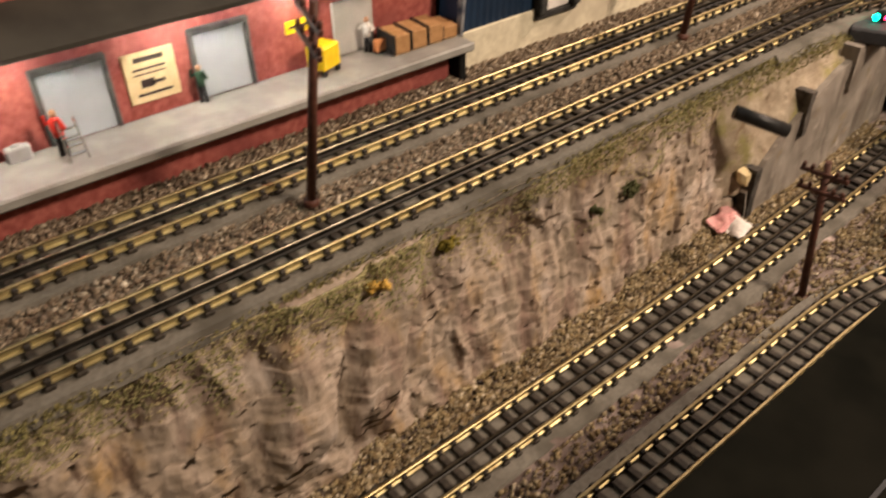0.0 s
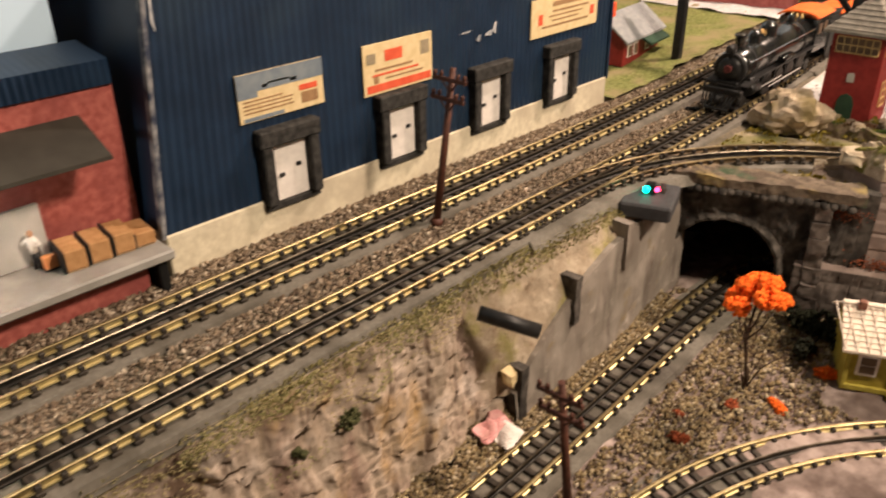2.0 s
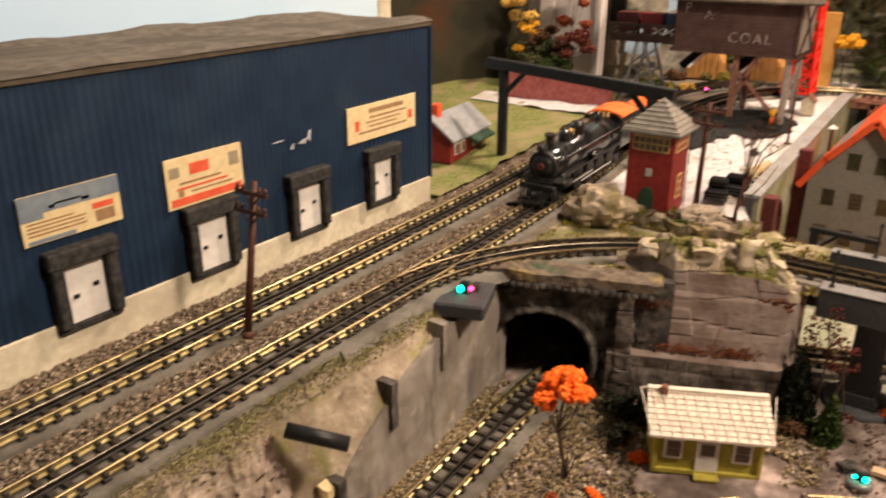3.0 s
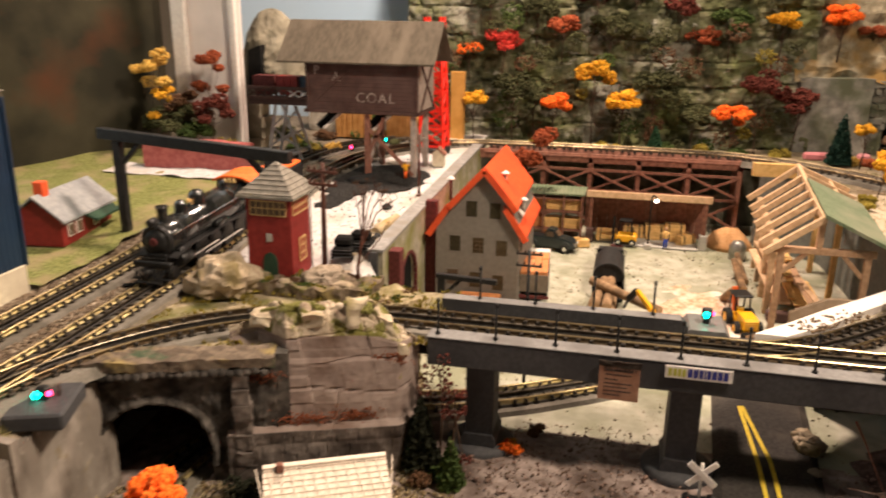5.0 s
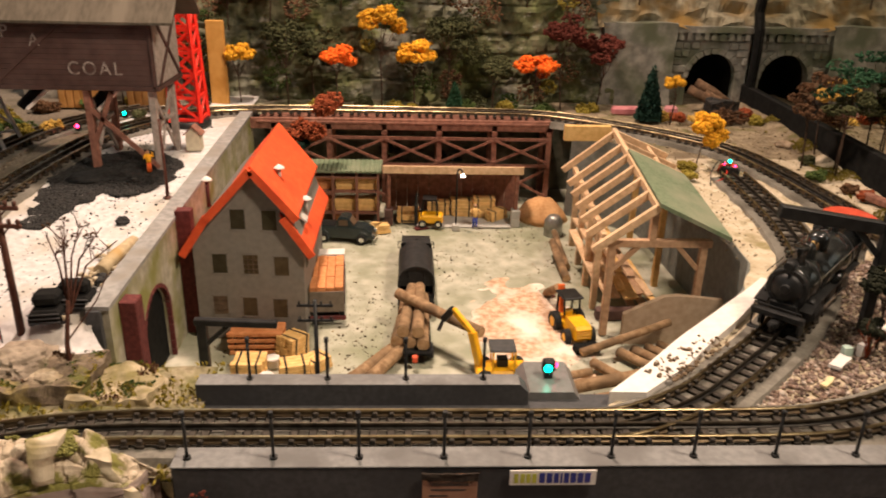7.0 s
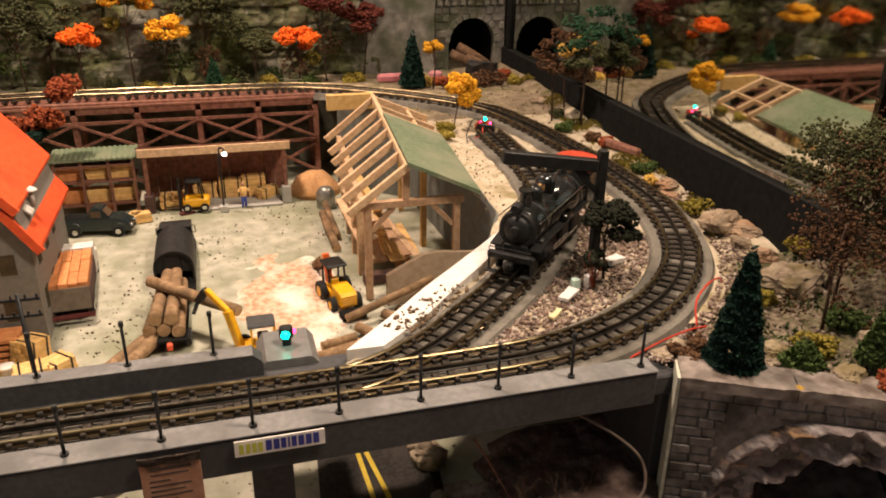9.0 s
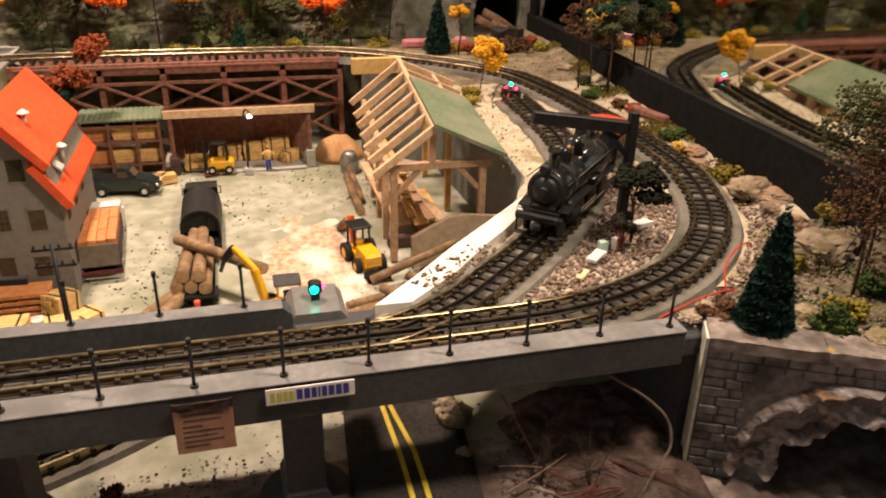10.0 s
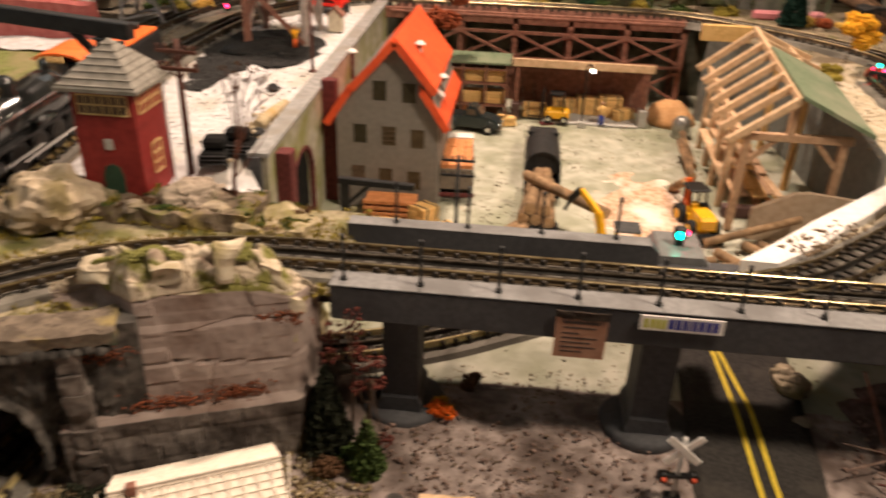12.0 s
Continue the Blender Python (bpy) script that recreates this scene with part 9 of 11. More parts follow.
# ---- red lattice crane ----
cr = thing("crane_tower", Matrix.Translation((0.106, 2.315, rise(2.3))), "bright red lattice crane tower on a black base", "crane")
bm = B()
lathe(bm, [(0.034, 0), (0.034, 0.006), (0.030, 0.009)], 20)
part("base", bm, BLACK, cr)
hw = 0.024
for sx in (-1, 1):
    for sy in (-1, 1):
        bm = B()
        beam(bm, (sx * hw, sy * hw, 0.008), (sx * hw * 0.62, sy * hw * 0.62, 0.255), 0.005, 0.005)
        part("leg", bm, REDSTEEL, cr)
for k in range(7):
    za, zb = 0.012 + 0.034 * k, 0.012 + 0.034 * (k + 1)
    wa, wb = hw * (1 - 0.38 * za / 0.255), hw * (1 - 0.38 * zb / 0.255)
    for sy in (-1, 1):
        bm = B()
        beam(bm, (-wa, sy * wa, za), (wb, sy * wb, zb), 0.003, 0.0036)
        beam(bm, (wa, sy * wa, za), (-wb, sy * wb, zb), 0.003, 0.0036)
        beam(bm, (-wa, sy * wa, za), (wa, sy * wa, za), 0.003, 0.005)
        part("lattice", bm, REDSTEEL, cr)
    for sx in (-1, 1):
        bm = B()
        beam(bm, (sx * wa, -wa, za), (sx * wb, wb, zb), 0.003, 0.0036)
        beam(bm, (sx * wa, -wa, za), (sx * wa, wa, za), 0.003, 0.005)
        part("lattice", bm, REDSTEEL, cr)

ws = thing("white_hut", Matrix.Translation((0.150, 2.175, rise(2.17))), "tiny cream hut with a dark roof on the snow", "hut")
bm = B()
prism(bm, [(-0.010, 0), (-0.010, 0.024), (0.0, 0.033), (0.010, 0.024), (0.010, 0)], -0.009, 0.009)
part("wall", bm, CREAM, ws)
for s in (-1, 1):
    bm = B()
    prism(bm, [(0.0, 0.036), (s * 0.013, 0.0235), (s * 0.013, 0.0215), (0.0, 0.034)], -0.011, 0.011)
    part("roof", bm, BROWNWOOD, ws)


def dwarf_signal(x, y, z, m, label, colour):
    th = thing("dwarf_signal", Matrix.Translation((x, y, z)), label, "signal", "track signals")
    bm = B()
    box(bm, (-0.004, -0.003, 0), (0.004, 0.003, 0.012), 0.0008)
    part("case", bm, BLACK, th)
    bm = B()
    ball(bm, (0, -0.0035, 0.008), 0.003, 1, 10)
    part("lens", bm, colour, th)


dwarf_signal(-0.047, 2.262, rise(2.27), None, "small black track signal with a lit red lens", REDLED)
dwarf_signal(0.012, 2.30, rise(2.3) + 0.012, None, "small black track signal with a lit green lens", GREENLED)

# ---- wrecks and timber on the snow ----
for x, y, a, sx, sy, h in ((0.139, 1.708, 0.15, 0.013, 0.018, 0.026), (0.157, 1.724, 0.02, 0.015, 0.013, 0.026)):
    wk = thing("scrap_car", Matrix.Translation((x, y, snow_z(x, y) + 0.001)) @ Matrix.Rotation(a, 4, "Z"), "rusty black scrap car body on the snow", "scrap", "scrap cars")
    bm = B()
    box(bm, (-sx, -sy, 0.003), (sx, sy, h * 0.55), 0.003)
    part("body", bm, MATTBLACK, wk)
    bm = B()
    box(bm, (-sx * 0.85, -sy * 0.5, h * 0.55), (sx * 0.85, sy * 0.6, h), 0.003)
    part("cabin", bm, MATTBLACK, wk)
    for s in (-1, 1):
        for t in (-0.6, 0.6):
            wheel(wk, s * sx * 0.95, t * sy, 0.004, 0.005, 0.003, BLACK)
    for k in range(3):
        bm = B()
        box(bm, (-sx, -sy - 0.001, 0.004 + 0.004 * k), (sx, -sy, 0.005 + 0.004 * k))
        part("slat", bm, CONCRETE, wk)
v = [(0.150 + 0.020 * wob(i, 0.3, 0, 0.7) * 0.5 + 0.008 * RNG.standard_normal(), 1.790 + 0.030 * RNG.standard_normal(), 0.023 + 0.003 * RNG.random()) for i in range(260)]
tagged(grains("rubble", v[::4], 0.003, mat("cream_rubble", (0.45, 0.34, 0.20), (0.66, 0.56, 0.40), 0.9, 150, 0.4, vary=0.5), 0.8), "cream and ochre rubble beside the peeled log", "rubble", kind="stuff")
bm = B()
tube(bm, [(0, -0.036, -0.002), (0.003, 0, 0), (0.008, 0.040, 0)], 0.0072, 16, 0.0062)
solo("peeled_log", bm, mat("cream_peeled_log", (0.38, 0.29, 0.17), (0.54, 0.43, 0.27), 0.85, 120, 0.4, c3=(0.42, 0.28, 0.12), patch=30, amount=0.4), "cream peeled log lying on the snow beside the wall", "log", Matrix.Translation((0.155, 1.822, snow_z(0.155, 1.82) + 0.007)))
for i, (x, y, r) in enumerate(((0.134, 1.750, 0.006), (0.158, 1.775, 0.009), (0.148, 1.765, 0.006), (0.128, 1.930, 0.007))):
    boulder(x, y, snow_z(x, y) + 0.003, r, COALHEAP, "dark clinker lump on the snow", 0.8, 2.7 * i, "lump")


# ---- engine on the inner siding, gantry and signal ----
steam_engine(Matrix.Translation((0.790, 1.696, 0.0082)) @ Matrix.Rotation(-0.76, 4, "Z") @ Matrix.Scale(1.05, 4), "glossy black steam engine with an orange-red cab roof", mat("dusky_red_cab_roof", (0.42, 0.05, 0.025), (0.52, 0.075, 0.035), 0.4, 140, 0.1), 0.96, 3, False, False)
gt = thing("signal_gantry", Matrix.Translation((0.889, 1.722, 0.0)), "matt black one-legged gantry over the siding", "gantry")
bm = B()
box(bm, (-0.0045, -0.0045, -0.004), (0.0045, 0.0045, 0.118), 0.001)
part("post", bm, BLACK, gt)
bm = B()
beam(bm, (-0.006, 0, 0.103), (-0.100, 0.008, 0.116), 0.010, 0.012, 0.001)
part("beam", bm, BLACK, gt)
bm = B()
beam(bm, (-0.004, 0, 0.076), (-0.030, 0.002, 0.104), 0.005, 0.005)
part("brace", bm, BLACK, gt)


def led_bumper(x, y, z, turn, label):
    th = thing("track_bumper", Matrix.Translation((x, y, z)) @ Matrix.Rotation(turn, 4, "Z"), label, "bumper", "track signals")
    bm = B()
    box(bm, (-0.014, -0.006, 0), (0.014, 0.006, 0.010), 0.0015)
    box(bm, (-0.012, -0.008, 0.004), (0.012, -0.005, 0.014), 0.001)
    part("base", bm, BLACK, th)
    bm = B()
    prism(bm, [(-0.018, 0.0), (-0.016, 0.012), (0.004, 0.016), (0.006, 0.010), (-0.006, 0.0)], 0.006, 0.010)
    part("bracket", bm, INKRED, th, "red plastic bracket")
    for dx, dz, m, lb in ((-0.001, 0.021, GREENLED, "green lit lens"), (0.007, 0.015, REDLED, "red lit lens"), (-0.008, 0.016, REDLED, "red lit lens")):
        bm = B()
        tube(bm, [(dx, 0, 0.008), (dx, 0, dz)], 0.0012, 6)
        part("stem", bm, BLACK, th)
        bm = B()
        ball(bm, (dx, -0.001, dz), 0.0027 if m is GREENLED else 0.0021)
        part("lens", bm, m, th, lb)


led_bumper(0.918, 2.145, 0.0225, -0.5, "black track bumper with red and green lights")
REDWIRE = mat("red_wire", (0.50, 0.035, 0.02), (0.62, 0.06, 0.03), 0.4, 100, 0)


def wire(pts, r, m, label, name="wire"):
    bm = B()
    tube(bm, spline(pts, 0.004), r, 6)
    return solo(name, bm, m, label, "wire", group="loose wires")


wire([(0.918, 2.150, 0.032), (0.898, 2.138, 0.046), (0.881, 2.118, 0.034), (0.875, 2.10, 0.022)], 0.0008, BLACK, "thin black wire looping from the track bumper")
wire([(0.918, 2.155, 0.034), (0.903, 2.12, 0.028), (0.885, 2.108, 0.0235)], 0.0009, REDWIRE, "thin red wire of the track bumper")
wire([(0.838, 1.550, -0.004), (0.872, 1.560, 0.001), (0.900, 1.566, 0.004), (0.921, 1.570, 0.003)], 0.0008, REDWIRE, "red wire lying beside the loop track")
wire([(0.915, 1.575, 0.002), (0.922, 1.590, 0.016), (0.945, 1.610, 0.020), (0.975, 1.635, 0.012), (0.985, 1.640, 0.004)], 0.0009, REDWIRE, "red wire arching over the loop roadbed")
wire([(0.770, 1.535, -0.028), (0.792, 1.529, -0.039), (0.816, 1.512, -0.052), (0.829, 1.500, -0.066), (0.828, 1.490, -0.084), (0.815, 1.484, -0.097), (0.797, 1.475, -0.120), (0.777, 1.467, -0.140)], 0.0012, mat("brown_sleeved_wire", (0.10, 0.07, 0.055), (0.20, 0.15, 0.12), 0.3, 100, 0, spec=0.6),
     "bent stiff wire hanging below the bridge", "cable")

# ---- rear stone wall with a tunnel, beside the mirror ----
GREYROCK = mat("grey_cast_stone", (0.16, 0.155, 0.135), (0.27, 0.26, 0.225), 0.95, 80, 0.6, c3=(0.10, 0.11, 0.07), patch=18, amount=0.5)
rp = thing("tunnel_portal", Matrix.Translation((0.0, 2.545, 0.0)), "grey cast stone tunnel portal beside the mirror", "tunnel")
bm = B()
prism(bm, arch_outline(0.945, 1.092, -0.01, 0.185, 1.025, 0.047, 0.092), 0.0, 0.02)
part("facade", bm, GREYROCK, rp)
bm = B()
rough_block(bm, (0.812, -0.012, -0.01), (0.947, 0.03, 0.192), 0.0022, (16, 3, 20), 30, 4.0)
part("side_wall", bm, GREYROCK, rp, "smooth grey side wall")
for k in range(11):
    a0, a1 = math.pi * k / 11 + 0.02, math.pi * (k + 1) / 11 - 0.02
    bm = B()
    prism(bm, [(1.025 + r * math.cos(a), 0.092 + r * math.sin(a)) for r, a in ((0.046, a0), (0.056, a0), (0.056, a1), (0.046, a1))], -0.004, 0.004)
    part("voussoir", bm, GREYROCK, rp)
rr = random.Random(3)
for r in range(12):
    z0, x = 0.0 + r * 0.0145, 0.948
    while x < 1.088:
        w = rr.uniform(0.014, 0.026)
        x1 = min(x + w, 1.090)
        cx, cz = (x + x1) / 2, z0 + 0.007
        inside = abs(cx - 1.025) < 0.066 if cz < 0.092 else math.hypot(cx - 1.025, cz - 0.092) < 0.066
        if not inside and x1 - x > 0.006:
            bm = B()
            box(bm, (x + 0.0008, -rr.uniform(0.002, 0.005), z0 + 0.0008), (x1 - 0.0008, 0.003, z0 + 0.0138), 0.0014)
            part("stone", bm, GREYROCK, rp)
        x = x1
bm = B()
rough_block(bm, (0.945, -0.010, 0.176), (1.092, 0.02, 0.187), 0.0016, (24, 2, 2), 60, 8.0)
part("coping", bm, GREYROCK, rp)
for k in range(9):
    bm = B()
    x = 0.952 + 0.0155 * k
    rough_block(bm, (x, -0.009, 0.163), (x + 0.008, 0.002, 0.1755), 0.0014, (3, 3, 4), 120, k * 1.9)
    part("corbel", bm, GREYROCK, rp)
bm = B()
prism(bm, arch_outline(0.945, 1.092, -0.01, 0.18, 1.025, 0.046, 0.092), 0.02, 0.12)
part("tunnel_lining", bm, MATTBLACK, rp)
bm = B()
box(bm, (0.95, 0.115, 0.0), (1.09, 0.12, 0.17))
part("tunnel_end", bm, MATTBLACK, rp)

# slope above the portal, dry grass and rock
v, f = [], []
for j in range(31):
    for i in range(41):
        x, t = 0.80 + 0.30 * i / 40, j / 30
        v.append((x, 2.545 + 0.16 * t + 0.02 * wob(x, t, 0.7, 18) + 0.007 * wob(x, t * 2, 3.0, 50), 0.183 + 0.50 * t ** 1.2 + 0.012 * wob(x, t, 5.0, 26)))
for j in range(30):
    for i in range(40):
        f.append((j * 41 + i, j * 41 + i + 1, (j + 1) * 41 + i + 1, (j + 1) * 41 + i))
tagged(raw("slope_over_portal", v, f, mat("dry_slope", (0.15, 0.13, 0.085), (0.30, 0.27, 0.19), 0.95, 70, 0.9, c3=(0.26, 0.16, 0.05), patch=16, amount=0.5)), "rocky slope with dry grass above the rear portal", "hill", kind="structure")

# dark jagged post at the mirror's far edge
bm = B()
poly = [(2.515, 0.03), (2.517, 0.08), (2.514, 0.14), (2.517, 0.185), (2.531, 0.215), (2.528, 0.24), (2.516, 0.27), (2.505, 0.33), (2.505, 0.6), (2.516, 0.6), (2.517, 0.335), (2.530, 0.275), (2.543, 0.24), (2.545, 0.215), (2.529, 0.18), (2.526, 0.14), (2.527, 0.10), (2.526, 0.03)]
prism(bm, poly, 0.001, 0.0075, "x")
ob = part("edge_strip", bm, MATTBLACK, mr, "jagged black edge strip")
ob.location = (-0.008, -1.64, 0)

# ---- front wall of cast stone with a broken arch ----
WD = Vector((0.89, -0.457, 0)).normalized()
fw = thing("stone_wall", Matrix.Translation((0.858, 1.508, 0)) @ Matrix.Rotation(math.atan2(WD.y, WD.x), 4, "Z"), "grey cast stone wall with a ragged rock tunnel mouth", "wall")
FWALL = mat("grey_block_casting", (0.13, 0.115, 0.105), (0.23, 0.205, 0.19), 0.95, 130, 0.7, c3=(0.06, 0.052, 0.048), patch=30, amount=0.5)
bm = B()
prism(bm, arch_outline(0.0, 0.50, -0.165, -0.006, 0.128, 0.066, -0.115), 0.0, 0.022)
part("facade", bm, FWALL, fw)
bm = B()
prism(bm, arch_outline(0.03, 0.24, -0.165, -0.03, 0.128, 0.0655, -0.115), 0.022, 0.13)
part("tunnel_lining", bm, MATTBLACK, fw)
bm = B()
box(bm, (-0.0025, -0.003, -0.165), (0.0, 0.024, 0.002))
part("pale_edge", bm, mat("pale_cut_foam", (0.42, 0.42, 0.34), (0.55, 0.55, 0.45), 0.8, 150, 0.2), fw, "pale cut foam edge")
rr = random.Random(11)
for r in range(18):
    z1, s = -0.0070 - r * 0.0086, 0.0004
    end = 0.49 if r < 2 else 0.034 + rr.uniform(-0.003, 0.006)
    while s < end - 0.006:
        w = min(rr.uniform(0.012, 0.024), end - s)
        bm = B()
        box(bm, (s + 0.0004, -rr.uniform(0.0018, 0.0036), z1 - 0.0080), (s + w - 0.0004, 0.004, z1), 0.0009)
        part("block", bm, FWALL, fw)
        s += w
s = 0.0
while s < 0.49:
    w = rr.uniform(0.05, 0.10)
    bm = B()
    rough_block(bm, (s, -0.0045, -0.0068), (s + w - 0.0003, 0.027, 0.0035), 0.0008, (int(w * 300), 6, 3), 130, s * 40)
    part("coping_stone", bm, mat("weathered_coping", (0.19, 0.16, 0.14), (0.31, 0.265, 0.235), 0.95, 110, 0.8, c3=(0.10, 0.075, 0.06), patch=45, amount=0.5), fw, "weathered pale coping")
    s += w
# ragged plaster round the mouth
v, f = [], []
NA, NR = 96, 22
for i in range(NA + 1):
    a = math.pi * (i / NA)
    for j in range(NR + 1):
        t = j / NR
        r0 = 0.060 + 0.009 * noise.noise(Vector((a * 3.2, 0.4, 2.0))) + 0.004 * noise.noise(Vector((a * 9, 0.1, 5.0)))
        r1 = 0.100 if a > 1.2 else 0.125
        r = r0 + (r1 - r0) * t
        s, z = 0.128 + r * 1.02 * math.cos(a), min(-0.0245, -0.118 + r * math.sin(a) * 1.0)
        # two ragged lips, one at the mouth and one high up, with a hollow between
        lip = 0.011 * math.exp(-((t - 0.12) / 0.13) ** 2) + 0.013 * math.exp(-((t - 0.80 + 0.10 * noise.noise(Vector((a * 4, 0.2, 1.0)))) / 0.13) ** 2)
        d = 0.003 + lip * (0.6 + 0.8 * abs(noise.noise(Vector((s * 45, z * 45, 1.0))))) + 0.005 * noise.noise(Vector((s * 70, z * 100, 4.0))) + 0.003 * noise.noise(Vector((s * 200, z * 240, 4.0)))
        v.append((s, 0.004 - d if 0 < j < NR else 0.012, z))
for i in range(NA):
    for j in range(NR):
        f.append((i * (NR + 1) + j, i * (NR + 1) + j + 1, (i + 1) * (NR + 1) + j + 1, (i + 1) * (NR + 1) + j))
ob = raw("ragged_rock", v, f, layered("stained_plaster", (0.20, 0.165, 0.16), [(90, (1, 1, 1), 0.40, 0.62, (0.36, 0.30, 0.285)), (40, (0.5, 0.5, 1.6), 0.50, 0.64, (0.075, 0.055, 0.052)),
    (55, (0.4, 0.4, 1.8), 0.57, 0.66, (0.42, 0.25, 0.13)), (60, (0.5, 0.5, 1.5), 0.60, 0.70, (0.52, 0.46, 0.46))]))
ob.parent = fw
ob["label"] = "ragged pinkish rock round the mouth"

# ---- scenic hill behind that wall ----
HILLGROUND = mat("littered_hill_ground", (0.13, 0.105, 0.065), (0.32, 0.265, 0.19), 0.95, 160, 0.9, c3=(0.085, 0.085, 0.028), patch=26, amount=0.65)


def hill_z(x, y):
    d = math.hypot(x - 0.722, y - 1.870)
    base = -0.003 + 0.004 * wob(x, y, 0, 35) + 0.0015 * wob(x, y, 3, 110)
    base += 0.062 * math.exp(-((x - 1.16) / 0.07) ** 2 - ((y - 1.625) / 0.055) ** 2) * (1 + 0.3 * wob(x, y, 1, 40))
    base += 0.018 * max(0, min(1, (x - 0.93) / 0.2)) * max(0, 1 - abs(y - 1.53) / 0.12)
    return base if d > 0.357 else base - 0.014 * min(1, (0.357 - d) / 0.012)


v, f = [], []
NS, NT = 110, 60
for i in range(NS + 1):
    for j in range(NT + 1):
        p = Vector((0.858, 1.508, 0)) + WD * (0.002 + 0.52 * i / NS) + Vector((-WD.y, WD.x, 0)) * (0.015 + 0.26 * j / NT)
        v.append((p.x, p.y, hill_z(p.x, p.y)))
for i in range(NS):
    for j in range(NT):
        f.append((i * (NT + 1) + j, (i + 1) * (NT + 1) + j, (i + 1) * (NT + 1) + j + 1, i * (NT + 1) + j + 1))
ob = raw("ground_hill", v, f, HILLGROUND)
ob.data.polygons.foreach_set("use_smooth", [True] * len(f))
tagged(ob, "stony ground with moss behind the cast wall", "ground", kind="structure")
ORANGEROCK = mat("orange_tan_rock", (0.27, 0.15, 0.08), (0.43, 0.28, 0.175), 0.9, 70, 0.8, c3=(0.24, 0.2, 0.15), patch=20)
TANROCK = mat("tan_rock", (0.25, 0.18, 0.115), (0.41, 0.315, 0.22), 0.9, 70, 0.8, c3=(0.18, 0.14, 0.095), patch=25)
for i, (x, y, r, m, sq) in enumerate(((1.070, 1.762, 0.023, TANROCK, 0.75), (1.080, 1.735, 0.017, ORANGEROCK, 0.45), (1.056, 1.712, 0.011, TANROCK, 0.7), (1.062, 1.682, 0.014, ORANGEROCK, 0.7), (1.076, 1.893, 0.014, ORANGEROCK, 0.45),
                                      (1.062, 1.872, 0.014, ORANGEROCK, 0.25), (1.043, 1.618, 0.026, PALEROCK, 0.55), (1.035, 1.505, 0.014, PALEROCK, 0.7), (0.985, 1.475, 0.012, PALEROCK, 0.6), (1.075, 2.06, 0.013, ORANGEROCK, 0.4),
                                      (0.955, 1.525, 0.010, PALEROCK, 0.6), (1.12, 1.48, 0.018, PALEROCK, 0.7), (1.06, 1.455, 0.014, PALEROCK, 0.7), (1.055, 2.27, 0.014, TANROCK, 0.5), (0.885, 1.560, 0.007, PALEROCK, 0.6), (0.868, 1.548, 0.009, PALEROCK, 0.5))):
    boulder(x, y, max(loop_z(x, y), hill_z(x, y) if y < 1.7 else 0) + r * sq * 0.25, r, m, "weathered tan rock lying on the scenery", sq, 3.3 * i)
# brown plank by the mirror and logs at the rear portal
bm = B()
box(bm, (-0.006, -0.035, 0), (0.006, 0.035, 0.010), 0.002)
solo("log", bm, BROWNWOOD, "reddish brown timber baulk beside the mirror", "timber", Matrix.Translation((1.076, 2.015, loop_z(1.076, 2.015) + 0.003)) @ Matrix.Rotation(0.25, 4, "Z"))
DARKLOG = mat("dark_bark_log", (0.085, 0.048, 0.026), (0.19, 0.115, 0.065), 0.9, 160, 0.7, c3=(0.06, 0.035, 0.02), patch=40)
for i, (x, y, z, a) in enumerate(((0.990, 2.470, 0.070, 0.6), (1.005, 2.478, 0.080, 0.7), (1.015, 2.455, 0.064, 0.65))):
    bm = B()
    tube(bm, [(-0.030, 0, 0.012), (0.0, 0.002, 0.0), (0.032, 0, -0.016)], 0.0085, 12, 0.0072)
    solo("log", bm, DARKLOG, "thick dark bark log leaning before the rear portal", "log", Matrix.Translation((x, y, z)) @ Matrix.Rotation(-a, 4, "Z"), "portal logs")
bm = B()
rough_block(bm, (-0.022, -0.02, 0), (0.022, 0.02, 0.032), 0.005, (6, 6, 5), 60, 2.0)
solo("dark_rock", bm, COALHEAP, "dark heap of rock before the rear portal", "rock", Matrix.Translation((1.005, 2.43, 0.040)))
bm = B()
box(bm, (-0.025, -0.008, 0), (0.025, 0.008, 0.016), 0.004)
solo("toy_car", bm, mat("pink_enamel", (0.50, 0.17, 0.19), (0.58, 0.22, 0.24), 0.4, 100, 0), "small dusty pink car behind the track", "car", Matrix.Translation((0.842, 2.45, 0.040)))
bm = B()
box(bm, (-0.012, -0.008, 0), (0.012, 0.008, 0.016), 0.004)
solo("toy_car", bm, mat("pink_enamel_pale", (0.50, 0.2, 0.22), (0.58, 0.25, 0.27), 0.4, 100, 0), "small pale pink car behind the track", "car", Matrix.Translation((0.928, 2.46, 0.040)))

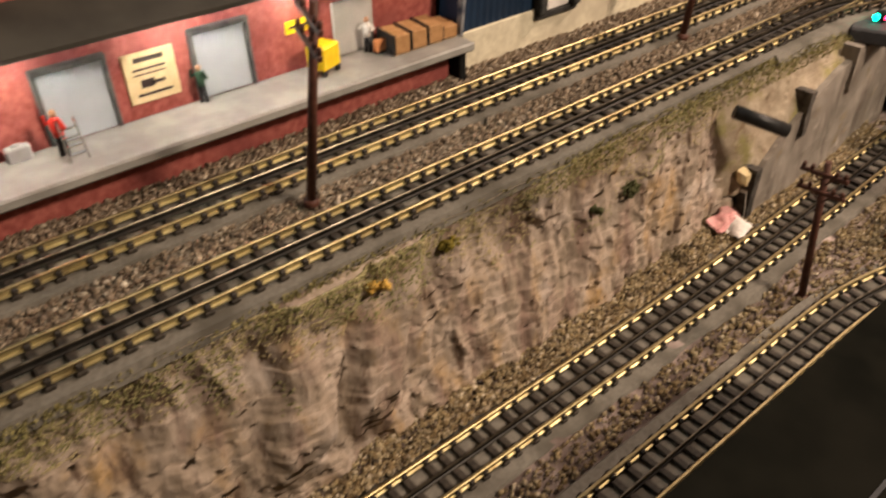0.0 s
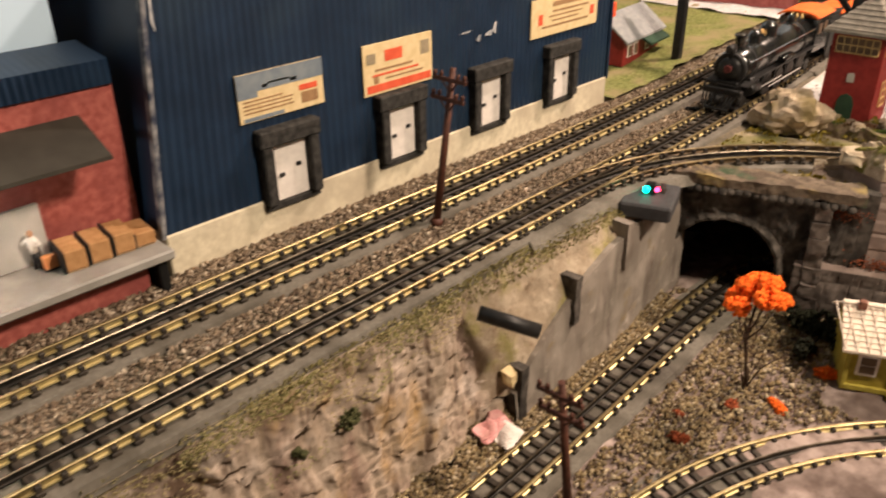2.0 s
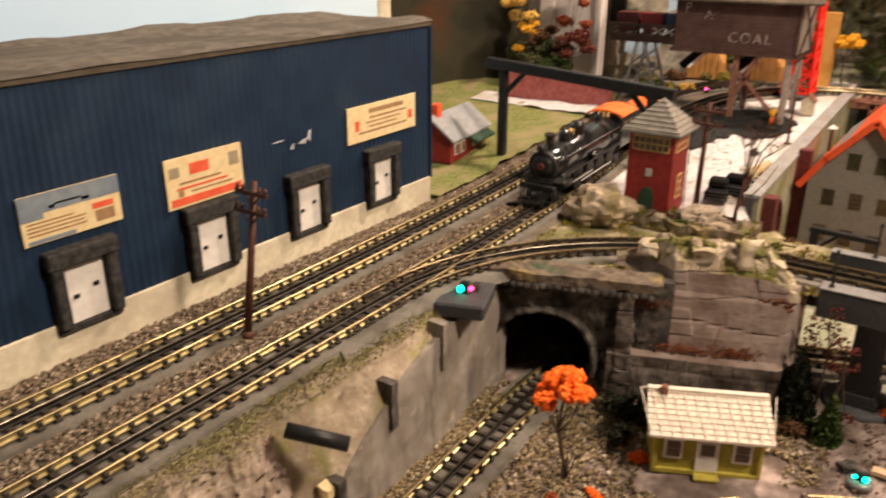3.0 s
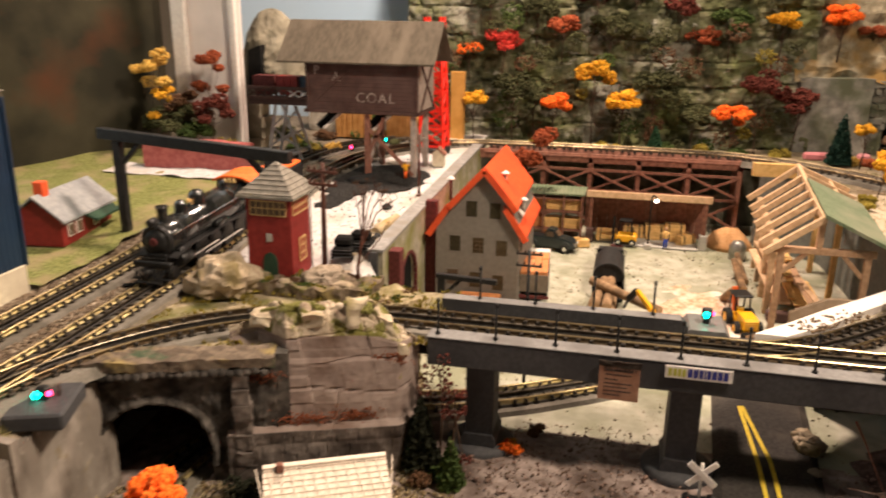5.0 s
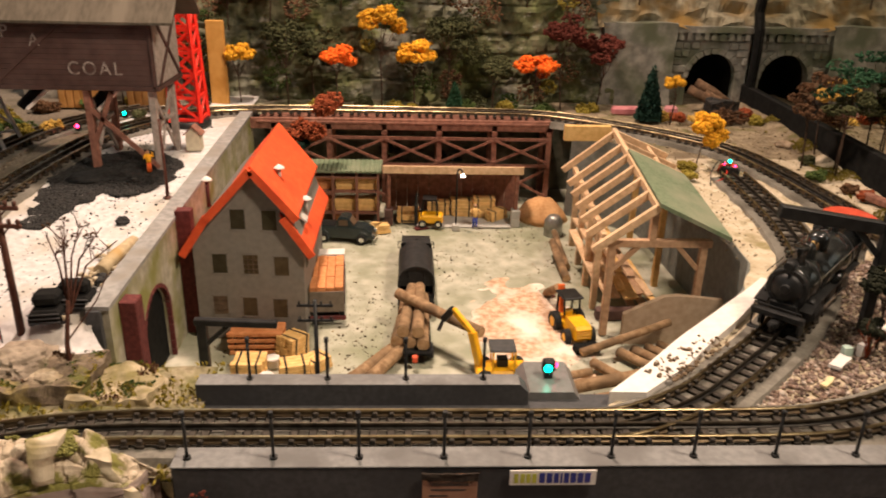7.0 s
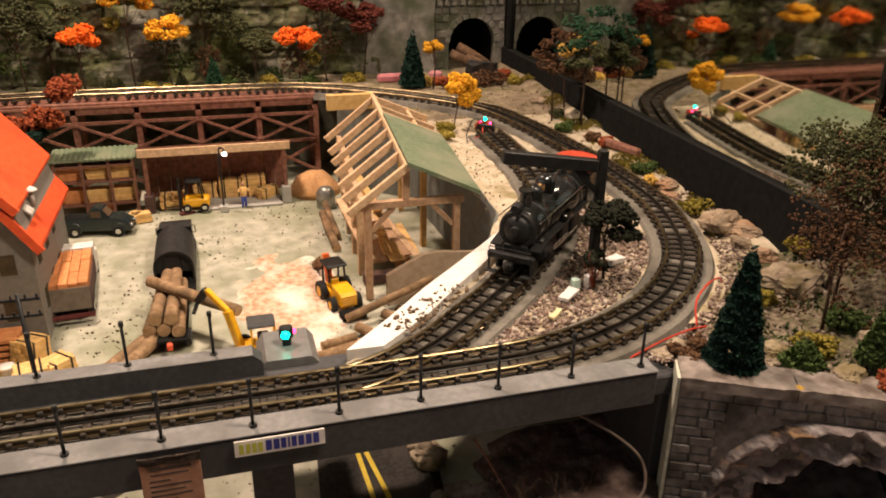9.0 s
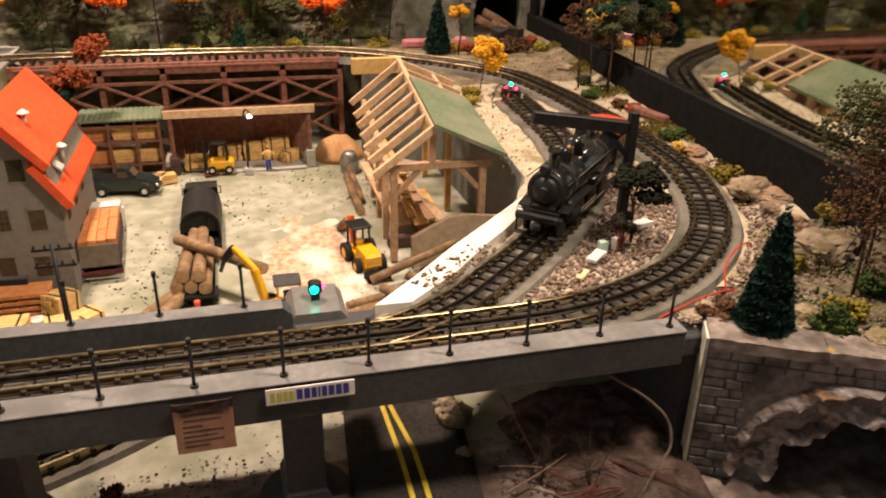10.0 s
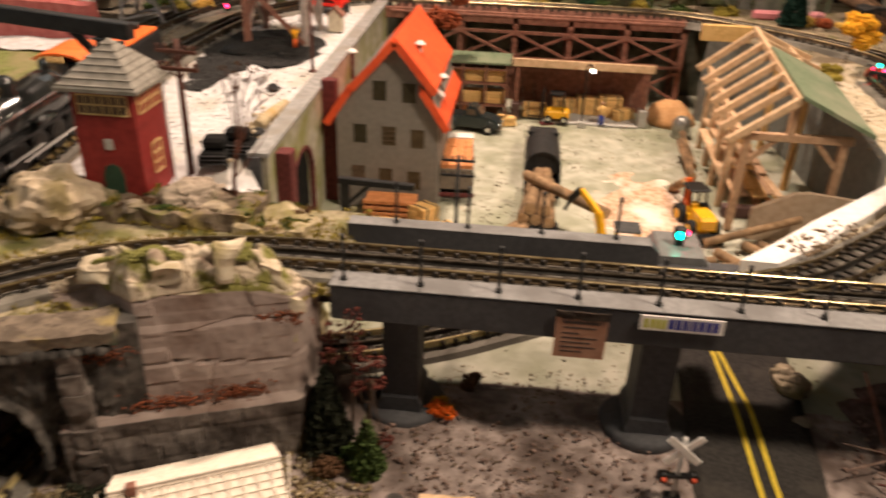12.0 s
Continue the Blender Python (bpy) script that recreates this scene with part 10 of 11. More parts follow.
# ---- road below the bridge ----
v, f = [], []
for j in range(81):
    y = 1.20 + 0.52 * j / 80
    for i in range(13):
        x = 0.578 + 0.016 * (y - 1.47) / 0.2 + 0.104 * i / 12
        v.append((x, y, yard_z(x, y) + 0.0045 - 0.004 * (1 if i in (0, 12) else 0) + 0.0005 * wob(x, y, 0, 60)))
for j in range(80):
    for i in range(12):
        f.append((j * 13 + i, j * 13 + i + 1, (j + 1) * 13 + i + 1, (j + 1) * 13 + i))
tagged(raw("road", v, f, ASPHALT), "worn dark asphalt road running under the bridge", "road", kind="structure")
for side in (0, 1):
    v, f = [], []
    for j in range(61):
        y = 1.20 + 0.48 * j / 60
        q = max(0, (y - 1.57) / 0.10)
        for dx in (-0.0021, 0.0021):
            x = 0.6295 - 0.0045 * q + side * (0.0125 - 0.0085 * q) + dx
            v.append((x, y, yard_z(x, y) + 0.0056 + 0.0004 * side + 0.0005 * wob(x, y, 0, 60)))
    for j in range(60):
        f.append((2 * j, 2 * j + 1, 2 * j + 3, 2 * j + 2))
    tagged(raw("road_line", v, f, YELLOWPAINT), "solid yellow centre line painted on the road", "road marking", kind="structure")
xb = thing("crossing_sign", Matrix.Translation((0.563, 1.468, yard_z(0.56, 1.45))) @ Matrix.Rotation(0.1, 4, "Z"), "silvery railway crossing crossbuck sign with red lights", "sign")
bm = B()
tube(bm, [(0, 0, 0), (0, 0, 0.062)], 0.0016, 8)
part("post", bm, DOCK, xb)
for a in (0.75, -0.75):
    bm = B()
    box(bm, (-0.017, -0.0012, -0.003), (0.017, 0.0, 0.003), 0.0006, Matrix.Translation((0, -0.0014 - 0.0008 * (a > 0), 0.052)) @ Matrix.Rotation(a, 4, "Y"))
    part("blade", bm, WHITE, xb)
bm = B()
box(bm, (-0.013, -0.002, 0.024), (0.013, 0.002, 0.028), 0.0008)
part("lamp_arm", bm, BLACK, xb)
for dx in (-0.011, 0.011):
    bm = B()
    tube(bm, [(dx, -0.004, 0.026), (dx, 0.002, 0.026)], 0.0042, 12)
    lp = part("lamp", bm, BLACK, xb)
    bm = B()
    ball(bm, (dx, -0.0045, 0.026), 0.002)
    part("lens", bm, INKRED, lp, "red lens")
bm = B()
box(bm, (-0.006, -0.006, 0), (0.006, 0.006, 0.006), 0.001)
part("base", bm, BLACK, xb)

DEADTWIG = mat("dead_red_twig", (0.08, 0.026, 0.02), (0.16, 0.055, 0.04), 0.9, 200, 0.4)
PALETWIG = mat("dead_pale_twig", (0.15, 0.095, 0.075), (0.24, 0.165, 0.13), 0.9, 200, 0.4)
# bank of dirt between the road and the abutment, its colour darkened for shadow
v, f = [], []
for i in range(41):
    for j in range(41):
        x, y = 0.695 + 0.165 * i / 40, 1.36 + 0.26 * j / 40
        t = min(1, i / 26)
        v.append((x, y, yard_z(x, y) - 0.004 + 0.016 * t * t * (3 - 2 * t) * min(1, j / 14) + 0.006 * wob(x, y, 0, 35) + 0.002 * wob(x, y, 2, 110)))
for i in range(40):
    for j in range(40):
        f.append((i * 41 + j, (i + 1) * 41 + j, (i + 1) * 41 + j + 1, i * 41 + j + 1))
tagged(raw("dirt_bank", v, f, layered("rubbly_shaded_bank", (0.085, 0.056, 0.048), [(70, (1, 1, 1), 0.45, 0.65, (0.16, 0.115, 0.10)), (28, (1, 1, 1), 0.54, 0.66, (0.045, 0.036, 0.026)), (45, (1, 1, 1), 0.58, 0.68, (0.21, 0.145, 0.125)), (160, (1, 1, 1), 0.60, 0.70, (0.035, 0.025, 0.02))])), "uneven brown dirt bank beside the road, darkened for shadow", "bank", kind="structure")
boulder(0.684, 1.612, yard_z(0.7, 1.61) + 0.006, 0.017, PALEROCK, "pale rock at the road edge below the bridge", 0.9, 7.7)
boulder(0.683, 1.563, yard_z(0.7, 1.56) + 0.004, 0.006, ROCK, "brown rock at the road edge below the bridge", 0.8, 9.7)

# ---- paper bills on the bridge girder ----
hb = thing("handbill", Matrix.Translation((0.466, 1.5125, -0.040)), "stained brown paper handbill glued to the girder", "poster")
bm = B()
box(bm, (0, 0, 0), (0.038, 0.0012, 0.040), 0.0003)
part("sheet", bm, BROWNPAPER, hb)
bm = B()
rough_block(bm, (-0.0006, -0.0006, 0.0345), (0.0386, 0.0008, 0.0406), 0.0009, (16, 1, 5), 240, 4.0)
part("stain", bm, mat("charred_paper", (0.018, 0.014, 0.011), (0.05, 0.035, 0.026), 0.9, 200, 0.3), hb, "charred black top edge")
for k, (a, b, z) in enumerate(((0.006, 0.032, 0.030), (0.006, 0.030, 0.026), (0.005, 0.018, 0.021), (0.005, 0.031, 0.017), (0.005, 0.027, 0.013), (0.005, 0.031, 0.009), (0.005, 0.021, 0.005))):
    bm = B()
    box(bm, (a, -0.0002, z), (b, 0.0004, z + (0.0022 if k == 0 else 0.0013)))
    part("print", bm, INK, hb)


def lettering(text, x, y, z, size, material, parent, face="y"):
    cu = bpy.data.curves.new("lettering", "FONT")
    cu.body, cu.size, cu.extrude = text, size, 0.00012
    cu.materials.append(material)
    ob = new("lettering", cu)
    ob.parent = parent
    ob.matrix_basis = Matrix.Translation((x, y, z)) @ Matrix.Rotation(math.pi / 2, 4, "X")
    return ob


lettering("FREE DELIVERY", 0.0045, -0.0003, 0.0305, 0.0046, INK, hb)
ps = thing("paper_strip", Matrix.Translation((0.526, 1.5125, -0.010)), "white printed paper strip glued to the girder", "poster")
bm = B()
box(bm, (0, 0, 0), (0.060, 0.0012, 0.0125), 0.0003)
part("sheet", bm, WHITE, ps)
for a, b, m in ((0.003, 0.006, INKGREEN), (0.0075, 0.0105, INKGREEN), (0.0115, 0.0145, INKGREEN), (0.0155, 0.0185, INKGREEN), (0.0205, 0.0245, INKBLUE), (0.0255, 0.0295, INKBLUE), (0.0305, 0.034, INKBLUE),
                (0.035, 0.0365, INKBLUE), (0.0375, 0.041, INKBLUE), (0.042, 0.046, INKBLUE), (0.047, 0.051, INKBLUE), (0.052, 0.056, INKBLUE)):
    bm = B()
    box(bm, (a, -0.0002, 0.0022), (b, 0.0004, 0.0105 if m is INKBLUE else 0.0098))
    part("print", bm, m, ps)

# ---- black flat-roofed building in the foreground ----
fb = thing("black_shed", Matrix.Translation((0, 0, 0)), "flat-roofed matt black toy building beside the curved track", "building")
bm = B()
prism(bm, [(0.221, 0.30), (0.221, 0.937), (0.236, 0.956), (0.270, 0.990), (0.42, 0.990), (0.42, 0.30)], -0.006, 0.0, "z")
BOARD = mat("dull_black_card", (0.006, 0.006, 0.0045), (0.010, 0.0095, 0.007), 0.9, 40, 0.05, c3=(0.013, 0.012, 0.009), patch=7, spec=0.02)
part("roof", bm, BOARD, fb)
bm = B()
box(bm, (0.2775, 0.30, 0.0), (0.2795, 0.89, 0.0008))
part("seam", bm, CONCRETE, fb)
bm = B()
prism(bm, [(0.226, 0.31), (0.226, 0.93), (0.275, 0.978), (0.41, 0.978), (0.41, 0.31)], -0.16, -0.006, "z")
part("wall", bm, BLACK, fb)
tk = thing("red_tank", Matrix.Translation((0.288, 1.008, yard_z(0.288, 1.0))), "dark red toy tank on a grey stand", "tank")
bm = B()
box(bm, (-0.018, -0.014, 0.112), (0.018, 0.014, 0.150), 0.003)
part("body", bm, TOWERRED, tk)
bm = B()
box(bm, (-0.014, -0.010, 0), (0.014, 0.010, 0.112), 0.002)
part("stand", bm, CONCRETE, tk)

# dead twigs lying on the dirt bank
rl = random.Random(12)
for k in range(15):
    x, y, a, l = 0.725 + 0.10 * rl.random(), 1.455 + 0.085 * rl.random(), rl.uniform(-0.9, 0.5), rl.uniform(0.025, 0.075)
    bm = B()
    d = Vector((math.cos(a), math.sin(a), 0)) * l
    tube(bm, [-0.5 * d, Vector((0, 0, 0.003)) + 0.05 * Vector((d.y, -d.x, 0)), 0.5 * d], rl.uniform(0.0006, 0.0013), 6, 0.0005)
    tube(bm, [Vector((0, 0, 0.003)), 0.3 * d + Vector((-0.2 * d.y, 0.2 * d.x, 0.004))], 0.0005, 5, 0.0003)
    solo("dead_twig", bm, DEADTWIG if k % 3 else PALETWIG, "dead reddish twig lying on the dirt bank" if k % 3 else "dead pale twig lying on the dirt bank", "twig", Matrix.Translation((x, y, yard_z(x, y) + 0.013)), "dead twigs")

bm = B()
tube(bm, [(0, 0, 0), (0.012, 0.002, -0.022), (0.036, 0.004, -0.072)], 0.0011, 6, 0.0007)
solo("dead_twig", bm, BROWNWOOD, "thin brown stick leaning under the bridge", "twig", Matrix.Translation((0.700, 1.530, -0.042)), "dead twigs")
# small litter on the bridge deck
for i, (x, y, r, m, what) in enumerate(((0.654, 1.546, 0.0035, WHITE, "white"), (0.663, 1.548, 0.0025, MATTBLACK, "black"), (0.672, 1.545, 0.0030, REDWIRE, "red"), (0.679, 1.547, 0.0032, MATTBLACK, "black"), (0.645, 1.547, 0.0022, WHITE, "white"))):
    bm = B()
    rough_block(bm, (-r * 1.5, -r, 0), (r * 1.5, r, r), r * 0.4, (4, 4, 3), 160, i * 3.0)
    solo("scrap", bm, m, "tiny " + what + " scrap lying on the bridge deck", "scrap", Matrix.Translation((x, y, -0.009)) @ Matrix.Rotation(0.5 * i, 4, "Z"), "loose scraps")

# ---- trees, shrubs, grass and gravel ----
FOAM = {}
for key, c1, c2 in (("orange", (0.80, 0.12, 0.015), (0.92, 0.20, 0.03)), ("yellow", (0.62, 0.30, 0.02), (0.80, 0.42, 0.04)), ("red", (0.42, 0.035, 0.03), (0.60, 0.065, 0.045)), ("rust", (0.20, 0.045, 0.02), (0.33, 0.085, 0.035)),
                    ("maroon", (0.07, 0.019, 0.014), (0.125, 0.034, 0.024)), ("green", (0.035, 0.06, 0.018), (0.085, 0.12, 0.035)), ("dark", (0.036, 0.042, 0.018), (0.095, 0.096, 0.045)), ("olive", (0.16, 0.13, 0.02), (0.28, 0.22, 0.045)),
                    ("brown", (0.075, 0.04, 0.022), (0.14, 0.075, 0.04)), ("pine", (0.007, 0.021, 0.015), (0.018, 0.042, 0.030)), ("jade", (0.022, 0.065, 0.035), (0.045, 0.11, 0.055)), ("gold", (0.45, 0.28, 0.06), (0.62, 0.40, 0.10)),
                    ("sooty", (0.012, 0.014, 0.009), (0.034, 0.036, 0.022))):
    FOAM[key] = mat(key + "_foliage", c1, c2, 0.9, 400, 0.3, vary=0.45, spec=0.1)
REDTWIG = mat("red_brown_twig", (0.05, 0.02, 0.013), (0.10, 0.036, 0.022), 0.9, 200, 0.4)
BARK = mat("dark_twig", (0.045, 0.028, 0.018), (0.10, 0.06, 0.04), 0.9, 200, 0.4)
COLOUR = {"orange": "bright orange", "yellow": "golden yellow", "red": "crimson", "rust": "rust-brown", "maroon": "dark maroon", "green": "green", "dark": "dark green", "olive": "olive yellow", "brown": "dry brown", "pine": "deep green",
          "jade": "blue-green", "gold": "pale gold", "sooty": "nearly black green"}


def clump(c, r, n, rnd, flat=0.6):
    """Points near the upper skin of a lump."""
    d = rnd.standard_normal((n, 3))
    d /= np.linalg.norm(d, axis=1)[:, None]
    q = d * (r * (0.70 + 0.35 * rnd.random((n, 1))))
    q[:, 2] *= flat
    return q + np.asarray(c)


def tree(x, y, z, h, r, key, seed=0, lumps=9, flat=0.55, grain=0.0017, n=75, lean=(0.0, 0.0), crown=0.32, thick=0.0016):
    """Wire trunk with limbs and a ragged crown of foam clumps."""
    rnd = np.random.default_rng(seed + 100)
    th = thing("tree", Matrix.Translation((x, y, z)), COLOUR[key] + " foam-leaved model tree on a thin trunk", "tree", "model trees")
    top = Vector((lean[0], lean[1], h))
    bm = B()
    mid = top * 0.5 + Vector((rnd.normal() * 0.03 * h, rnd.normal() * 0.03 * h, 0))
    tube(bm, [(0, 0, -0.003), mid * 0.5, mid, top * 0.8], thick, 7, thick * 0.5)
    cs = []
    for k in range(lumps):
        a = k * 2.4 + rnd.random()
        q = r * (0.25 + 0.75 * math.sqrt((k + 0.5) / lumps)) * 0.85
        zc = h * (1 - crown * (0.25 + 0.75 * (k / lumps)) * (0.5 + rnd.random() * 0.7))
        cs.append((top.x + q * math.cos(a), top.y + q * math.sin(a), zc))
    for c in cs:
        s = mid * (0.75 + 0.5 * rnd.random())
        m = (Vector(s) + Vector(c)) / 2 + Vector((0, 0, -0.06 * h))
        tube(bm, [s, m, c], thick * 0.45, 5, thick * 0.2, cap=False)
    part("trunk", bm, BARK, th)
    pts = np.concatenate([clump(c, r * (0.32 + 0.16 * rnd.random()), int(n * 1.5), rnd, flat) for c in cs])
    ob = grains("crown", pts, grain * 1.45 * (0.7 + 0.7 * rnd.random(len(pts))), FOAM[key], 0.9, "oct", 0.25)
    ob.parent = th
    return th


def shrub(x, y, z, r, key, seed=0, n=260, grain=0.0015, flat=0.8, label=""):
    rnd = np.random.default_rng(seed + 300)
    lumps = [(rnd.normal() * r * 0.4, rnd.normal() * r * 0.4, r * flat * (0.3 + 0.5 * rnd.random())) for k in range(5)]
    pts = np.concatenate([clump(c, r * 0.55, n // 5, rnd, flat) for c in lumps])
    ob = grains("shrub", pts, grain * 1.4 * (0.6 + 0.8 * rnd.random(len(pts))), FOAM[key], 0.9, "oct", 0.3)
    ob.matrix_basis = Matrix.Translation((x, y, z))
    return tagged(ob, label or COLOUR[key] + " foam shrub rooted in the scenery", "shrub", "low shrubs")


def twigs(x, y, z, h, n, seed=0, spread=0.35, m=None, label="bare brown twiggy shrub", r=0.0007):
    rnd = random.Random(seed)
    bm = B()
    for k in range(n):
        a, s = rnd.uniform(0, 6.28), rnd.uniform(0.2, 1) * spread * h
        hh = h * rnd.uniform(0.55, 1.0)
        p1 = Vector((0.4 * s * math.cos(a), 0.4 * s * math.sin(a), hh * 0.55))
        p2 = Vector((s * math.cos(a), s * math.sin(a), hh))
        tube(bm, [(0, 0, -0.002), p1, p2], r, 5, r * 0.4, cap=False)
        for q in range(3):
            t = rnd.uniform(0.3, 0.9)
            b0 = p1.lerp(p2, t)
            b1 = b0 + Vector((rnd.uniform(-1, 1), rnd.uniform(-1, 1), rnd.uniform(0.3, 1))) * h * 0.18
            tube(bm, [b0, b1], r * 0.55, 4, r * 0.3, cap=False)
    return solo("bare_shrub", bm, m or BARK, label, "shrub", Matrix.Translation((x, y, z)), "low shrubs")


def conifer(x, y, z, h, r, key="pine", seed=0, n=2600, size=0.0034):
    rnd = np.random.default_rng(seed + 700)
    th = thing("conifer", Matrix.Translation((x, y, z)), COLOUR[key] + " bristly cone-shaped model fir tree", "tree", "model firs")
    bm = B()
    tube(bm, [(0, 0, -0.003), (0, 0, h * 0.95)], 0.0022, 7, 0.0005)
    part("trunk", bm, BARK, th)
    u = 1 - np.sqrt(rnd.random(n))
    a = rnd.random(n) * 2 * math.pi
    tier = 0.82 + 0.18 * np.abs(np.sin(u * 26 + a * 0.3))
    q = r * (1 - u) ** 0.9 * tier * (0.75 + 0.25 * rnd.random(n)) + 0.0008
    pts = np.stack([q * np.cos(a), q * np.sin(a), 0.012 * h / 0.1 + u * (h - 0.008) - 0.004 * q / r], 1)
    ob = leafmesh("needles", pts, size * (0.7 + 0.5 * (1 - u)), FOAM[key], th, 0.3)
    return th


# orange tree by the tunnel and small shrubs round the cottage
tree(0.145, 1.290, yard_z(0.15, 1.29), 0.127, 0.024, "orange", 1, 7, 0.6, 0.0019, 80, lean=(0.004, -0.028), crown=0.30, thick=0.0018)
twigs(0.146, 1.285, yard_z(0.15, 1.29), 0.060, 8, 4, 0.6)
for i, (x, y, r, k) in enumerate(((0.194, 1.345, 0.010, "orange"), (0.182, 1.277, 0.006, "orange"), (0.134, 1.188, 0.007, "rust"), (0.150, 1.254, 0.006, "rust"), (0.119, 1.215, 0.004, "rust"), (0.380, 1.535, 0.012, "orange"),
                                  (0.384, 1.540, 0.007, "yellow"), (0.402, 1.575, 0.009, "brown"), (0.302, 1.458, 0.013, "brown"), (0.318, 1.478, 0.010, "green"))):
    shrub(x, y, yard_z(x, y) + r * 0.1, r, k, i, 200, 0.0014)
# near-black shrubs added to fill the dark gap between portal and cottage
for i, (x, y, r) in enumerate(((0.153, 1.395, 0.016), (0.170, 1.402, 0.018), (0.163, 1.358, 0.012), (0.186, 1.392, 0.014))):
    shrub(x, y, yard_z(x, y) + r * 0.3, r, "sooty", 16 + i, 300, 0.0015, 1.0)
conifer(0.333, 1.466, yard_z(0.33, 1.466), 0.056, 0.013, "green", 5, 700, 0.0036)
conifer(0.297, 1.488, yard_z(0.30, 1.49), 0.080, 0.020, "sooty", 6, 1500, 0.0036)
tree(0.314, 1.500, yard_z(0.31, 1.50), 0.147, 0.019, "maroon", 34, 7, 0.9, 0.0010, 16, lean=(-0.003, -0.003), crown=0.80, thick=0.0014)
tree(0.329, 1.486, yard_z(0.33, 1.49), 0.120, 0.015, "maroon", 35, 6, 0.8, 0.0010, 16, lean=(0.006, -0.010), crown=0.78, thick=0.0018)
for i, (x, y, z, h) in enumerate(((0.77, 1.50, -0.135, 0.07), (0.735, 1.52, -0.135, 0.06), (0.80, 1.53, -0.135, 0.05), (0.02, 1.33, -0.01, 0.02))):
    twigs(x, y, z, h, 6, 20 + i, 0.24, BARK, r=0.0005)
# trees on the hillside
for i, (x, y, z, h, r, k) in enumerate((
        (0.165, 2.43, 0.050, 0.105, 0.026, "yellow"), (0.332, 2.425, 0.055, 0.100, 0.033, "orange"), (0.407, 2.43, 0.055, 0.175, 0.040, "yellow"), (0.465, 2.42, 0.045, 0.125, 0.033, "yellow"), (0.672, 2.42, 0.045, 0.098, 0.034, "orange"),
        (0.720, 2.425, 0.040, 0.172, 0.042, "maroon"), (0.246, 2.43, 0.050, 0.145, 0.044, "dark"), (0.290, 2.44, 0.06, 0.10, 0.03, "dark"), (0.144, 2.47, 0.175, 0.075, 0.026, "orange"), (0.212, 2.48, 0.175, 0.10, 0.042, "red"),
        (0.335, 2.49, 0.21, 0.095, 0.034, "rust"), (0.607, 2.50, 0.20, 0.09, 0.032, "rust"), (0.560, 2.50, 0.26, 0.08, 0.034, "maroon"), (0.752, 2.50, 0.21, 0.11, 0.034, "yellow"), (0.876, 2.56, 0.215, 0.115, 0.036, "orange"),
        (0.52, 2.44, 0.05, 0.16, 0.045, "dark"), (0.600, 2.43, 0.04, 0.10, 0.03, "dark"), (0.430, 2.49, 0.20, 0.11, 0.045, "dark"), (0.785, 2.44, 0.05, 0.13, 0.04, "maroon"), (0.66, 2.50, 0.22, 0.10, 0.04, "green"),
        (0.94, 2.585, 0.23, 0.06, 0.03, "rust"), (1.05, 2.60, 0.25, 0.06, 0.03, "brown"), (0.28, 2.50, 0.24, 0.10, 0.045, "dark"), (0.475, 2.51, 0.27, 0.10, 0.04, "brown"), (0.06, 2.46, 0.06, 0.12, 0.035, "rust"),
        (0.395, 2.50, 0.27, 0.10, 0.04, "maroon"), (0.70, 2.53, 0.27, 0.10, 0.045, "dark"), (0.18, 2.50, 0.28, 0.09, 0.04, "dark"), (0.815, 2.55, 0.25, 0.09, 0.03, "brown"))):
    q = 1.047 if x < 0.83 else 1.0
    tree(0.445 + (x - 0.445) * q, 1.088 + (y - 1.088) * q, 0.342 + (z - 0.342) * q, h * q, r * q, k, 40 + i, 9, 0.55, 0.0020, 60)
for i, (x, y, h, r, k) in enumerate(((0.531, 2.395, 0.052, 0.013, "jade"), (0.868, 2.395, 0.098, 0.022, "pine"), (0.37, 2.40, 0.03, 0.010, "dark"), (0.385, 2.40, 0.026, 0.009, "dark"), (0.48, 2.40, 0.03, 0.009, "dark"))):
    q = 1.055 if x < 0.83 else 1.0
    conifer(0.445 + (x - 0.445) * q, 1.088 + (y - 1.088) * q, rise(y) - 0.006, h * q, r, k, i, 900, 0.005)
for i, (x, y, z, r, k) in enumerate(((0.325, 2.285, 0.075, 0.030, "rust"), (0.290, 2.275, 0.035, 0.030, "rust"), (0.265, 2.275, 0.03, 0.022, "rust"), (0.286, 2.265, 0.018, 0.016, "pine"), (0.430, 2.40, -0.04, 0.032, "dark"), (0.52, 2.40, -0.05, 0.03, "dark"),
                                     (0.62, 2.40, 0.04, 0.024, "olive"), (0.55, 2.405, 0.04, 0.022, "green"), (0.44, 2.405, 0.04, 0.02, "olive"), (0.30, 2.405, 0.04, 0.022, "olive"), (0.68, 2.40, 0.04, 0.02, "green"), (0.76, 2.40, 0.04, 0.022, "olive"),
                                     (1.052, 2.385, 0.040, 0.017, "olive"), (1.050, 2.44, 0.042, 0.016, "rust"), (0.90, 2.41, 0.040, 0.014, "gold"), (0.925, 2.405, 0.040, 0.013, "rust"), (0.955, 2.40, 0.038, 0.012, "gold"))):
    q = 1.055 if x < 0.83 and y > 2.39 else 1.0
    shrub(0.445 + (x - 0.445) * q, 1.088 + (y - 1.088) * q, z - 0.006 * (q > 1), r, k, 60 + i, 420, 0.0021)
tree(0.900, 2.375, 0.040, 0.085, 0.017, "yellow", 88, 5, 0.7, 0.002, 60)
tree(0.873, 2.162, 0.0265, 0.080, 0.024, "yellow", 89, 12, 0.85, 0.0019, 90, lean=(0.014, 0.010), crown=0.55, thick=0.0011)
